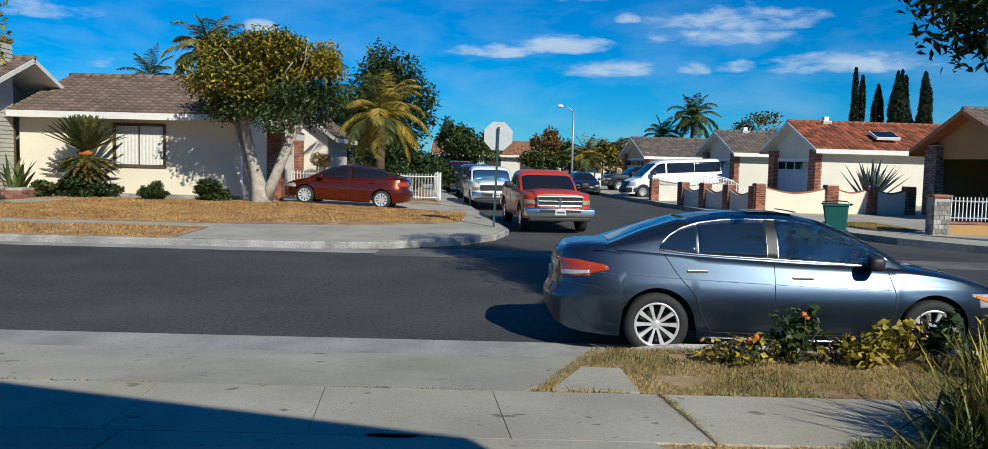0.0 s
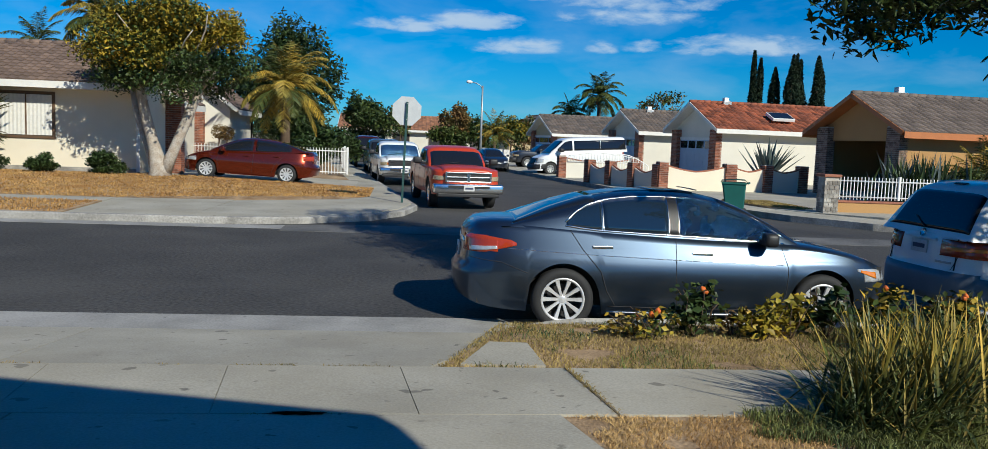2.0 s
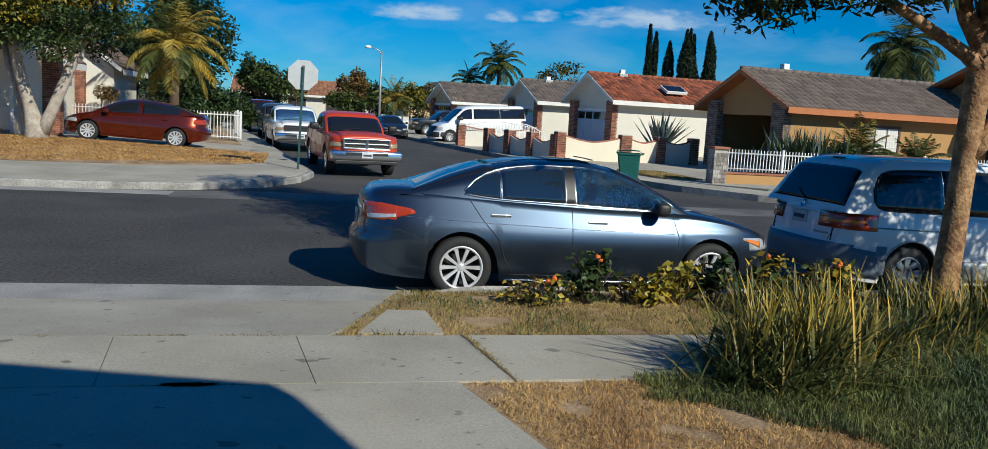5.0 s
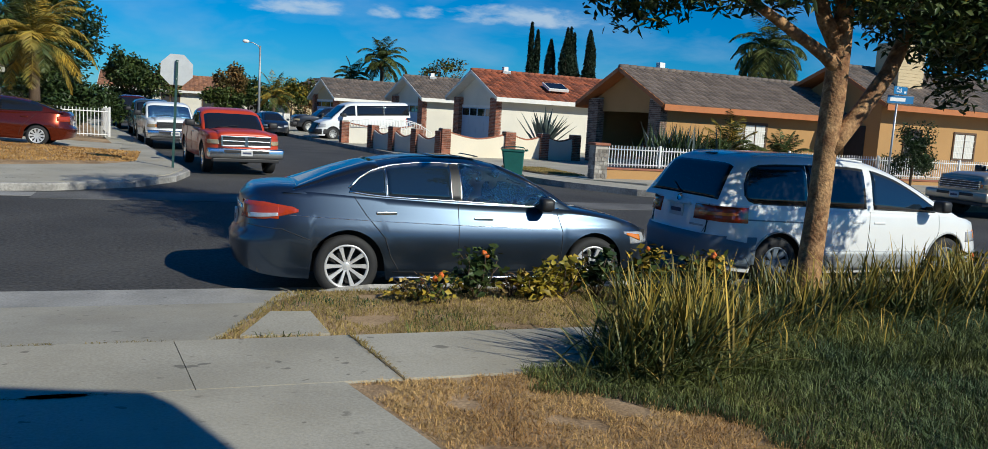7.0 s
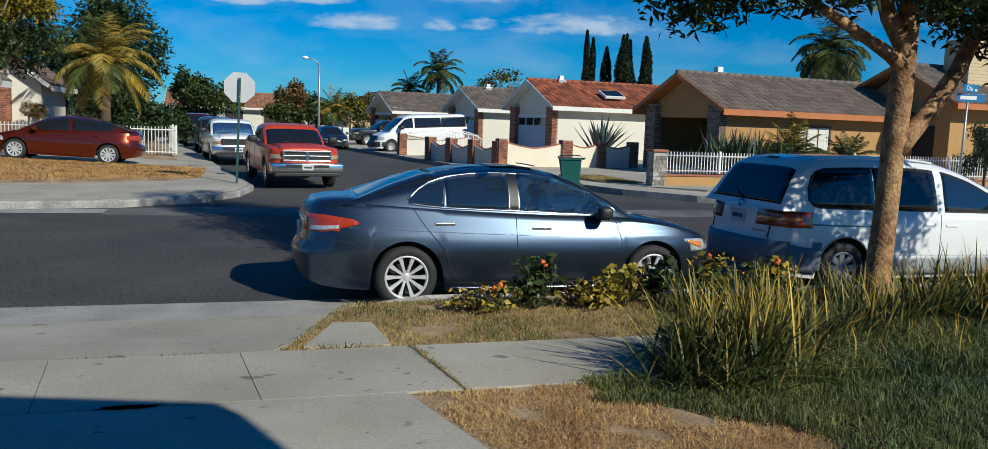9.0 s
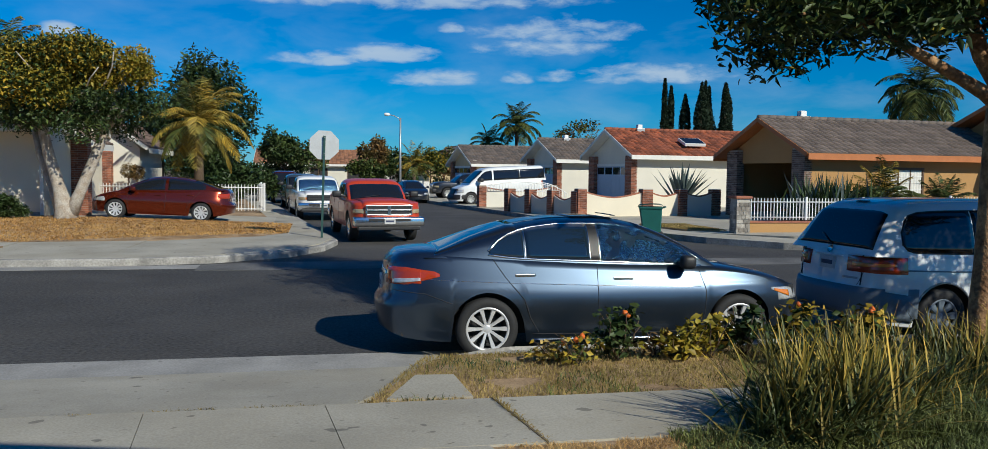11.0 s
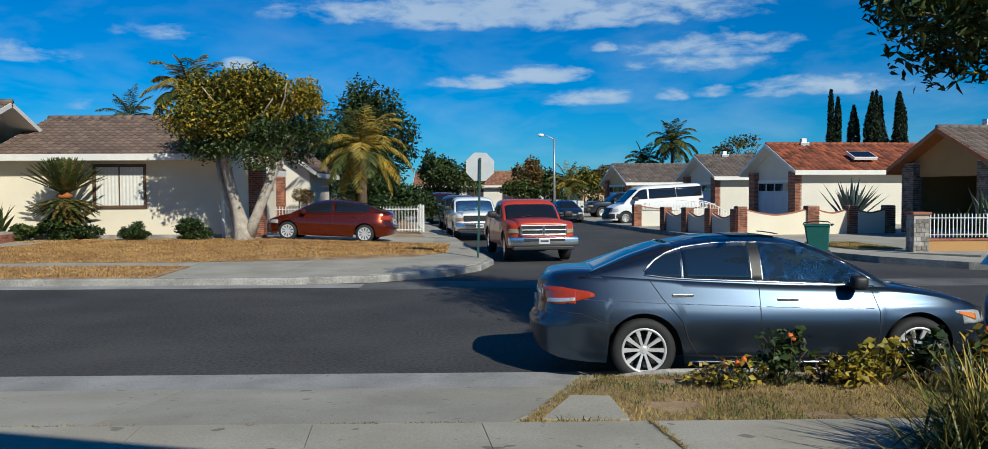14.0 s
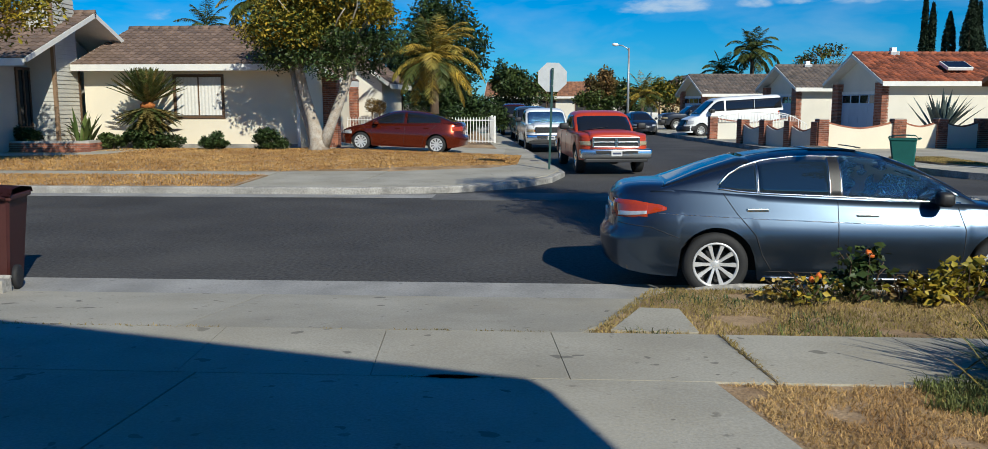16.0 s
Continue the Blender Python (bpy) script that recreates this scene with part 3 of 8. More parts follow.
# near side: apron, walk and drive in separate slabs with open joints
apron = structure(new("apron"), "pale concrete driveway apron sloping to the gutter", "driveway")


def apron_z(x, y):
    return 0.012 + (8.45 - y) / 2.05 * 0.2


for a, b in ((-5.15, -2.9), (-2.89, 0.26)):
    slab("slab", [(a - (0.45 if a < -5 else 0), 8.449), (b + (0.85 if b > 0 else 0), 8.449), (b, 6.41), (a, 6.41)], apron_z, 0.1, M["concrete"], apron)
walk_near = structure(new("sidewalk"), "pale concrete sidewalk in square slabs with cracked joints", "sidewalk")
for i in range(-14, 26):
    a = 0.03 + 1.27 * i
    slab("slab", [(a + 0.123, 5.2), (a + 1.387, 5.2), (a + 1.267, 6.392), (a + 0.003, 6.392)], lambda x, y: 0.215 + (6.4 - y) * 0.02, 0.1, M["concrete"], walk_near)
structure(slab("joint_bed", [(-40, 5.0), (60, 5.0), (60, 6.405), (-40, 6.405)], 0.185, 0.15, M["lawn_soil"]), "dark soil in the joints under the paving", "soil")
structure(slab("joint_soil", [(1.294, 6.39), (1.314, 6.39), (1.376, 5.75), (1.432, 5.2), (1.414, 5.2), (1.352, 5.8)], lambda x, y: 0.2195 + (6.4 - y) * 0.02, 0.02, M["ground"]), "dark soil and weeds in a worn paving joint", "soil")
drive = structure(new("driveway"), "pale concrete driveway in large slabs", "driveway")
for a0, a1, b0, b1 in ((-8.5, -8.5, -2.26, -2.36), (-2.245, -2.345, 1.04, 2.3)):
    slab("slab", [(a0, 5.184), (a1, -1.2), (b1, -1.2), (b0, 5.184)], lambda x, y: 0.24 + (5.2 - y) * 0.03, 0.12, M["concrete"], drive)
structure(slab("stepping_slab", [(0.50, 6.53), (1.17, 6.50), (1.13, 7.25), (0.80, 7.28)], 0.205, 0.06, M["concrete"]), "pale square concrete slab set in dry grass", "paving slab")

lawn = structure(slab("lawn", [(1.06, 5.19), (2.32, -1.2), (40, -1.2), (40, 5.19)], lambda x, y: 0.225 + (5.2 - y) * 0.03, 0.1, M["dirt"]), "front lawn, dry straw beside green grass", "lawn")
structure(slab("planting_strip", [(0.30, 6.41), (1.0, 8.0), (1.3, 8.299), (60, 8.299), (60, 6.41)], lambda x, y: 0.185 - (y - 6.4) * 0.02, 0.08, M["dirt"]), "dry planted strip between walk and kerb", "lawn")
structure(slab("planting_strip", [(-60, 6.41), (-60, 8.299), (-5.65, 8.299), (-5.2, 6.41)], 0.16, 0.08, M["dirt"]), "dry grass strip beside the drive", "lawn")

# far left corner
walk_l = structure(new("sidewalk"), "pale concrete sidewalk round the street corner", "sidewalk")
slab("slab", [(-60, 21.0), (-7.0, 21.0), (-7.0, 22.0), (-60, 22.0)], 0.19, 0.1, M["concrete"], walk_l)
slab("slab", [(-6.9, 18.37), (-4.4, 18.37), (-4.2, 22.3), (-6.95, 22.0)], lambda x, y: 0.14 + (y - 18.3) * 0.014, 0.1, M["concrete"], walk_l)
slab("slab", [(-4.38, 18.37), (-4.0, 18.37), (-2.3, 18.76), (-0.83, 19.8), (-0.05, 21.27), (0.28, 23.0), (0.05, 25.0), (-0.85, 24.75), (-1.6, 23.6), (-4.18, 22.3)], lambda x, y: 0.15 + (y - 18.3) * 0.008, 0.1, M["concrete"], walk_l)
for k in range(13):
    y0, y1 = 25.02 + k * 3.0, 28.0 + k * 3.0
    slab("slab", [(side_x(y0) - 1.25, y0 - 0.25), (side_x(y0) - 0.17, y0), (side_x(y1) - 0.17, y1), (side_x(y1) - 1.25, y1)], 0.17, 0.1, M["concrete"], walk_l)
structure(slab("planting_strip", [(-60, 18.37), (-6.95, 18.37), (-7.0, 20.99), (-60, 20.99)], lambda x, y: 0.15 + (y - 18.3) * 0.015, 0.1, M["dirt"]), "dry grass strip between kerb and sidewalk", "lawn")


def yard_z(x, y):
    return 0.19 + min(max((y - 22.0) / 7.0, 0), 1) * 0.22 * min(max((-x - 0.8) / 6, 0), 1)


bm = bmesh.new()
for i in range(30):
    for j in range(8):
        def yard(x, u):
            y_lo = 22.01 if x < -7 else 22.01 + (x + 7) * 0.43
            y = y_lo + (29.2 - y_lo) * u
            return bm.verts.new((x, y, 0.1 if u == 0 else yard_z(x, y)))
        x0, x1 = -60 + 59.1 * (i / 30) ** 0.4, -60 + 59.1 * ((i + 1) / 30) ** 0.4
        bm.faces.new([yard(x0, j / 8), yard(x1, j / 8), yard(x1, j / 8 + 0.125), yard(x0, j / 8 + 0.125)])
bmesh.ops.remove_doubles(bm, verts=bm.verts, dist=0.002)
structure(part("lawn", bm, M["dirt"]), "dry yellow-brown front lawn on a low rise", "lawn")
structure(slab("driveway", [(-8.4, 29.21), (-1.5, 27.2), (-1.65, 33.2), (-8.6, 34.5)], lambda x, y: 0.19 + 0.19 * min(max((-x - 1.4) / 6, 0), 1), 0.2, M["concrete"]), "pale concrete driveway from the side street", "driveway")
structure(slab("yard", [(-60, 29.2), (-8.45, 29.2), (-8.65, 34.5), (-1.95, 33.25), (-9.0, 90), (-60, 90)], lambda x, y: 0.36 if x < -8 else 0.18, 0.3, M["dirt"]), "bare dry yard behind the houses", "yard")

# far right corner
walk_r = structure(new("sidewalk"), "pale concrete sidewalk round the far corner", "sidewalk")
slab("slab", [(90, 18.62), (16.6, 18.62), (14.1, 19.5), (12.25, 20.85), (10.98, 22.75), (10.23, 25.05), (11.6, 25.3), (12.4, 23.9), (13.4, 22.6), (15.5, 21.4), (18, 20.9), (90, 20.9)], lambda x, y: 0.15, 0.1, M["concrete"], walk_r)
for k in range(15):
    y0, y1 = 25.3 + k * 3.0, 28.28 + k * 3.0
    slab("slab", [(side_x(y0, True) + 0.17, y0 - 0.24), (side_x(y0, True) + 1.6, y0), (side_x(y1, True) + 1.6, y1), (side_x(y1, True) + 0.17, y1 - 0.24)], 0.155, 0.1, M["concrete"], walk_r)
structure(slab("yard", [(12.3, 24.2), (13.5, 22.6), (15.5, 21.42), (18, 20.92), (90, 20.92), (140, 110), (4, 110), (side_x(60, True) + 1.62, 60), (side_x(25.4, True) + 1.62, 25.4)], lambda x, y: 0.16 + min(max((x - 12 + 0.115 * (y - 25)) / 5, 0), 1) * 0.2, 0.3, M["concrete"]), "pale concrete drives and yards", "yard")
structure(slab("lawn", [(10.95, 28.4), (11.5, 25.7), (12.35, 25.0), (12.6, 26.2), (12.55, 28.2)], 0.21, 0.1, M["dirt"]), "small dry-green grass patch beside the drive", "lawn")
bm = bmesh.new()
ring_ = [bm.verts.new((-0.60 + (0.17 + 0.05 * math.sin(i * 2.3)) * math.cos(i * 0.3927), 5.185 + (0.035 + 0.015 * math.sin(i * 3.1)) * math.sin(i * 0.3927), 0.247)) for i in range(16)]
bm.faces.new(ring_)
bmesh.ops.solidify(bm, geom=bm.faces[:], thickness=0.008)
structure(part("soil_spill", bm, M["lawn_soil"]), "dark damp soil spilled over the joint", "soil")

# ---- vehicles ----
def curve(rows):
    """A smooth rule through rows of (x, value)."""
    xs, vs = np.array([r[0] for r in rows], float), np.array([r[1] for r in rows], float)
    t = np.gradient(vs, xs) if len(xs) > 2 else np.full(2, (vs[1] - vs[0]) / (xs[1] - xs[0]))
    for i in range(len(xs)):
        a = (vs[i] - vs[i - 1]) / (xs[i] - xs[i - 1]) if i else None
        b = (vs[i + 1] - vs[i]) / (xs[i + 1] - xs[i]) if i < len(xs) - 1 else None
        if a is not None and b is not None and a * b <= 0:
            t[i] = 0
        elif a is not None and b is not None:
            t[i] = 2 * a * b / (a + b)
        else:
            t[i] = a if b is None else b

    def rule(x):
        x = min(max(x, xs[0]), xs[-1])
        i = min(max(int(np.searchsorted(xs, x)) - 1, 0), len(xs) - 2)
        h = xs[i + 1] - xs[i]
        u = (x - xs[i]) / h
        return (1 + 2 * u) * (1 - u) ** 2 * vs[i] + u * (1 - u) ** 2 * h * t[i] + u * u * (3 - 2 * u) * vs[i + 1] + u * u * (u - 1) * h * t[i + 1]
    return rule


def line(rows):
    xs, vs = [r[0] for r in rows], [r[1] for r in rows]
    return lambda x: float(np.interp(x, xs, vs))


def grid_part(name, P, na, nb, material, parent, label="", off=0.0, thick=0.0, smooth=True):
    """A patch P(a, b) with a, b from 0 to 1, lifted off its surface, with a skirt of some thickness."""
    A = [[Vector(P(i / na, j / nb)) for j in range(nb + 1)] for i in range(na + 1)]
    if off or thick:
        N = []
        for i in range(na + 1):
            r = []
            for j in range(nb + 1):
                da = A[min(i + 1, na)][j] - A[max(i - 1, 0)][j]
                db = A[i][min(j + 1, nb)] - A[i][max(j - 1, 0)]
                n = da.cross(db)
                n = n.normalized() if n.length > 1e-9 else Vector((0, 0, 1))
                c = A[i][j] - Vector((A[i][j].x * 0.75, 0, 0.62))
                r.append(n if n.dot(c) > 0 else -n)
            N.append(r)
    else:
        N = None
    verts, faces = [], []
    for i in range(na + 1):
        for j in range(nb + 1):
            verts.append(A[i][j] + (N[i][j] * off if N else Vector()))
    idx = lambda i, j: i * (nb + 1) + j
    for i in range(na):
        for j in range(nb):
            faces.append((idx(i, j), idx(i + 1, j), idx(i + 1, j + 1), idx(i, j + 1)))
    if thick:
        ring = [(i, 0) for i in range(na)] + [(na, j) for j in range(nb)] + [(i, nb) for i in range(na, 0, -1)] + [(0, j) for j in range(nb, 0, -1)]
        base = len(verts)
        for i, j in ring:
            verts.append(A[i][j] + N[i][j] * (off - thick))
        m = len(ring)
        for k in range(m):
            a, b = ring[k], ring[(k + 1) % m]
            faces.append((idx(*a), idx(*b), base + (k + 1) % m, base + k))
    bm = bmesh.new()
    vs = [bm.verts.new(v) for v in verts]
    for f in faces:
        try:
            bm.faces.new([vs[i] for i in f])
        except ValueError:
            pass
    bmesh.ops.remove_doubles(bm, verts=bm.verts, dist=0.0004)
    return part(name, bm, material, parent, label, smooth)


class Car:
    """A body lofted round its plan, with wheel arches; a domed cabin; patches of glass, lamps and trim that lie on them.
    x runs to the front, y to its left, z up from the road."""

    def __init__(self, name, m, label, category, spec):
        self.s = spec
        self.root = thing(name, m, label, category)
        self.top, self.roof = curve(spec["top"]), curve(spec["roof"])
        self.inset = curve(spec["inset"])
        self.belt_w = spec["W"] - self.inset(self.top(0)) - spec.get("shelf", 0.02)
        self.low = curve(spec["low"])

    def plan_y(self, x):
        s = self.s
        h = s["L"] / 2
        n = s["nf"] if x > 0 else s["nr"]
        return s["W"] * max(1 - min(abs(x) / h, 1) ** n, 0) ** (1 / s.get("m", 2.6))

    def plan_x(self, y, front):
        s = self.s
        n = s["nf"] if front else s["nr"]
        return (1 if front else -1) * s["L"] / 2 * max(1 - min(abs(y) / s["W"], 1) ** s.get("m", 2.6), 0) ** (1 / n)

    def bottom(self, x):
        z = self.low(x)
        for ax in self.s["axles"]:
            r, d = self.s["arch"], abs(x - ax)
            if d < r:
                z = max(z, self.s["R"] + math.sqrt(r * r - d * d))
        return z

    def lean(self, x, z):
        """How far the ends lean in at height z."""
        f = self.s["front_lean" if x > 0 else "rear_lean"]
        return f(z)

    def shell(self, x, y, z):
        """The point of the body at a place of the plan's edge, drawn in at height z."""
        s = self.s
        k = 1 - self.inset(z) / s["W"]
        e = (abs(x) / (s["L"] / 2)) ** 6
        k *= 1 - s.get("barrel", 0.0) * (x / (s["L"] / 2)) ** 2
        return Vector((x - math.copysign(self.lean(x, z) * e, x), y * k, z))

    def side(self, x, z, sgn):
        s = self.s
        y = self.plan_y(x) * (1 - s.get("barrel", 0.0) * (x / (s["L"] / 2)) ** 2)
        return Vector((x, sgn * y * (1 - self.inset(z) / s["W"]), z))

    def end(self, y, z, front):
        x = self.plan_x(y, front)
        return self.shell(x, y, z)

    def cab(self, x, z, sgn):
        zb, zr = self.top(x) - 0.02, self.roof(x)
        u = min(max((z - zb) / max(zr - zb, 1e-4), 0), 1)
        e = self.s.get("cab_m", 4.0)
        y = self.cab_w(x) * (1 - u ** e) ** (1 / e) - self.s["tumble"] * (z - zb)
        return Vector((x, sgn * y, z))

    def cab_w(self, x):
        a, b = self.s["roof"][0][0], self.s["roof"][-1][0]
        t = (x - (a + b) / 2) / ((b - a) / 2)
        return self.belt_w * (1 - self.s.get("taper", 0.10) * abs(t) ** 3)

    def cab_top(self, x, f):
        """The cabin's upper surface; f runs from -1 to 1 across."""
        zb, zr = self.top(x) - 0.02, self.roof(x)
        e = self.s.get("cab_m", 4.0)
        h = max(zr - zb, 1e-4)
        ww = self.cab_w(x) - self.s["tumble"] * h
        u = (1 - min(abs(f), 1) ** e) ** (1 / e)
        return Vector((x, f * ww, zb + h * u))

    def build_body(self, paint, n=110, k=12):
        s = self.s
        ts = [i / n for i in range(n + 1)]
        prof = []
        for t in ts:
            a = math.pi * t
            c = math.cos(a)
            h = s["L"] / 2
            x = h * math.copysign(1 - (1 - abs(c)) ** 1.35 if abs(c) > 1 else abs(c) ** 0.72, c)
            x = max(-h, min(h, x))
            prof.append((x, self.plan_y(x)))
        prof[0], prof[-1] = (s["L"] / 2, 0.0), (-s["L"] / 2, 0.0)
        # even steps across the blunt ends
        ends = [(self.plan_x(s["W"] * q, True), s["W"] * q) for q in np.linspace(0, 0.9, 12)]
        tails = [(self.plan_x(s["W"] * q, False), s["W"] * q) for q in np.linspace(0.9, 0, 12)]
        mid = [p for p in prof if p[1] > s["W"] * 0.905]
        prof = ends + mid + tails
        bm = bmesh.new()
        rows = {1: [], -1: []}
        for x, y in prof:
            zb = self.bottom(x) if y > s["W"] * 0.6 else self.low(x)
            zt = self.top(x)
            for sg in (1, -1):
                rows[sg].append([bm.verts.new(self.shell(x, sg * y, zb + (zt - zb) * j / k)) for j in range(k + 1)])
        for sg in (1, -1):
            R = rows[sg]
            for i in range(len(R) - 1):
                for j in range(k):
                    bm.faces.new([R[i][j], R[i + 1][j], R[i + 1][j + 1], R[i][j + 1]])
        # the deck from side to side, crowned
        cross = 8
        deck = []
        for i, (x, y) in enumerate(prof):
            a, b = rows[1][i][k], rows[-1][i][k]
            row = [a]
            for q in range(1, cross):
                f = q / cross
                v = a.co.lerp(b.co, f)
                v.z += s.get("crown", 0.05) * (1 - (2 * f - 1) ** 4) * min(y / s["W"], 1)
                row.append(bm.verts.new(v))
            row.append(b)
            deck.append(row)
        for i in range(len(deck) - 1):
            for q in range(cross):
                try:
                    bm.faces.new([deck[i][q], deck[i + 1][q], deck[i + 1][q + 1], deck[i][q + 1]])
                except ValueError:
                    pass
        bmesh.ops.remove_doubles(bm, verts=bm.verts, dist=0.0005)
        self.body = part("body", bm, paint, self.root, "", True)
        # dark floor and wheel wells
        box("underbody", -s["L"] / 2 + 0.25, s["L"] / 2 - 0.25, -s["W"] + 0.27, s["W"] - 0.27, s["low"][1][1] + 0.02, self.top(0) - 0.25, M["black_plastic"], self.root)
        return self.body

    def build_cabin(self, paint, n=48, k=14):
        a, b = self.s["roof"][0][0], self.s["roof"][-1][0]
        def P(u, v):
            x = a + (b - a) * u
            f = math.sin((v * 2 - 1) * math.pi / 2)
            p = self.cab_top(x, f)
            # tumble is already in the width; widen towards the belt
            z, e = p.z, abs(f)
            if e > 0.0:
                q = self.cab(x, z, 1 if f > 0 else -1)
                p = q if e > 0.5 else Vector((x, p.y, z))
            return p
        self.cabin = grid_part("cabin", P, n, 2 * k, paint, self.root)
        return self.cabin

    def window(self, name, lo, hi, x0, x1, sgn, material, parent=None, off=0.006, label=""):
        lo, hi = (line(lo) if isinstance(lo, list) else lo), (line(hi) if isinstance(hi, list) else hi)
        def P(u, v):
            x = x0 + (x1 - x0) * u
            a, b = lo(x), hi(x)
            return self.cab(x, a + (b - a) * v, sgn)
        return grid_part(name, P, 16, 6, material, parent or self.cabin, label, off, 0.01)

    def screen(self, name, x0, x1, f0, f1, material, off=0.006, parent=None, label=""):
        def P(u, v):
            x = x0 + (x1 - x0) * u
            w = f0 + (f1 - f0) * u
            return self.cab_top(x, w * (2 * v - 1))
        return grid_part(name, P, 10, 16, material, parent or self.cabin, label, off, 0.01)

    def on_side(self, name, lo, hi, x0, x1, sgn, material, off=0.006, thick=0.012, parent=None, label="", na=10, nb=4):
        lo, hi = line(lo), line(hi)
        def P(u, v):
            x = x0 + (x1 - x0) * u
            a, b = lo(x), hi(x)
            p = self.side(x, a + (b - a) * v, sgn)
            return self.shell(x, sgn * self.plan_y(x), p.z)
        return grid_part(name, P, na, nb, material, parent or self.body, label, off, thick)

    def on_end(self, name, y0, y1, lo, hi, front, material, off=0.006, thick=0.012, parent=None, label="", na=10, nb=4):
        lo, hi = (line(lo) if isinstance(lo, list) else (lambda y, q=lo: q)), (line(hi) if isinstance(hi, list) else (lambda y, q=hi: q))
        def P(u, v):
            y = y0 + (y1 - y0) * u
            return self.end(y, lo(y) + (hi(y) - lo(y)) * v, front)
        return grid_part(name, P, na, nb, material, parent or self.body, label, off, thick)

    def seam(self, name, pts, sgn, material, r=0.004, cab=False, parent=None, label="", n=10):
        """A shut line, moulding or trim along points (x, z) of the side."""
        out = []
        for (x0, z0), (x1, z1) in zip(pts[:-1], pts[1:]):
            for i in range(n):
                x, z = x0 + (x1 - x0) * i / n, z0 + (z1 - z0) * i / n
                out.append(self.cab(x, z, sgn) if cab else self.shell(x, sgn * self.plan_y(x), z))
        x, z = pts[-1]
        out.append(self.cab(x, z, sgn) if cab else self.shell(x, sgn * self.plan_y(x), z))
        return tube(name, out, r, material, parent or self.body, label, 6)

    def handle(self, x, z, sgn, material, length=0.2):
        p = self.side(x, z, sgn)
        bm = box_bm(x - length / 2, x + length / 2, p.y - 0.02 * sgn - 0.012, p.y + 0.02 * sgn + 0.012 , z - 0.018, z + 0.018, 0.009)
        return part("door_handle", bm, material, self.body)

    def mirror(self, x, z, sgn, material, size=1.0):
        y = self.belt_w * sgn
        bm = box_bm(x - 0.07 * size, x + 0.09 * size, min(y + 0.10 * sgn, y + 0.28 * sgn * size), max(y + 0.10 * sgn, y + 0.28 * sgn * size), z, z + 0.15 * size, 0.04)
        box_bm(x - 0.03, x + 0.05, min(y - 0.03 * sgn, y + 0.12 * sgn), max(y - 0.03 * sgn, y + 0.12 * sgn), z + 0.005, z + 0.06, 0.012, bm)
        return part("mirror", bm, material, self.body, "", True)

    def plate(self, y, z, front, material=None, parent=None):
        x = self.end(0, z, front).x
        d = 0.012 if front else -0.012
        p = part("number_plate", box_bm(min(x, x + d) - 0.005, max(x, x + d) + 0.005, y - 0.15, y + 0.15, z - 0.076, z + 0.076, 0.004), material or M["plate"], parent or self.body)
        xx = x + d + (0.007 if front else -0.007)
        part("plate_bar", box_bm(xx - 0.003, xx + 0.003, y - 0.11, y + 0.11, z - 0.025, z + 0.025), M["plate_ink"], p)
        return p

    def wheels(self, rim_mat, spokes=10, rim_r=0.215, width=0.2, track=None, split=0.5):
        s = self.s
        R = s["R"]
        done = None
        for ax in s["axles"]:
            for sg in (1, -1):
                y = sg * ((track or s["W"] - 0.02) - width / 2)
                holder = new("wheel")
                holder.parent = self.root
                holder.matrix_basis = pose(ax, y, R, 0, 0, 0 if sg > 0 else 180)
                if done is None:
                    w = width / 2
                    lathe("tyre", [(rim_r + 0.005, -w * 0.9), (R - 0.05, -w), (R - 0.012, -w * 0.85), (R, -w * 0.55), (R, w * 0.55), (R - 0.012, w * 0.85), (R - 0.05, w), (rim_r + 0.02, w * 0.96), (rim_r, w * 0.85)], M["rubber"], holder, "", 36, "y")
                    lathe("rim_lip", [(rim_r + 0.008, w * 0.86), (rim_r + 0.004, w * 0.93), (rim_r - 0.014, w * 0.92), (rim_r - 0.02, w * 0.7)], rim_mat, holder, "", 36, "y")
                    # barrel and disc are black: shade between the spokes put into colour
                    rim = lathe("rim", [(rim_r - 0.012, w * 0.84), (rim_r - 0.02, w * 0.6), (rim_r - 0.03, -w * 0.3), (0.02, -w * 0.35)], M["black_plastic"], holder, "", 36, "y")
                    lathe("brake_disc", [(0.0, -w * 0.2), (rim_r * 0.72, -w * 0.2)], M["black_plastic"], holder, "", 24, "y")
                    for i in range(spokes):
                        a = 2 * math.pi * i / spokes
                        hw = math.pi * rim_r * split / spokes
                        pr = [(0.035, hw * 0.62), (rim_r * 0.55, hw * 0.75), (rim_r - 0.012, hw * 1.1)]
                        vs = []
                        for r, b in pr:
                            yy = w * (0.55 + 0.33 * (r / rim_r))
                            for q, dd in ((-b, yy - 0.02), (-b * 0.8, yy), (b * 0.8, yy), (b, yy - 0.02)):
                                vs.append((r * math.cos(a) - q * math.sin(a), dd, r * math.sin(a) + q * math.cos(a)))
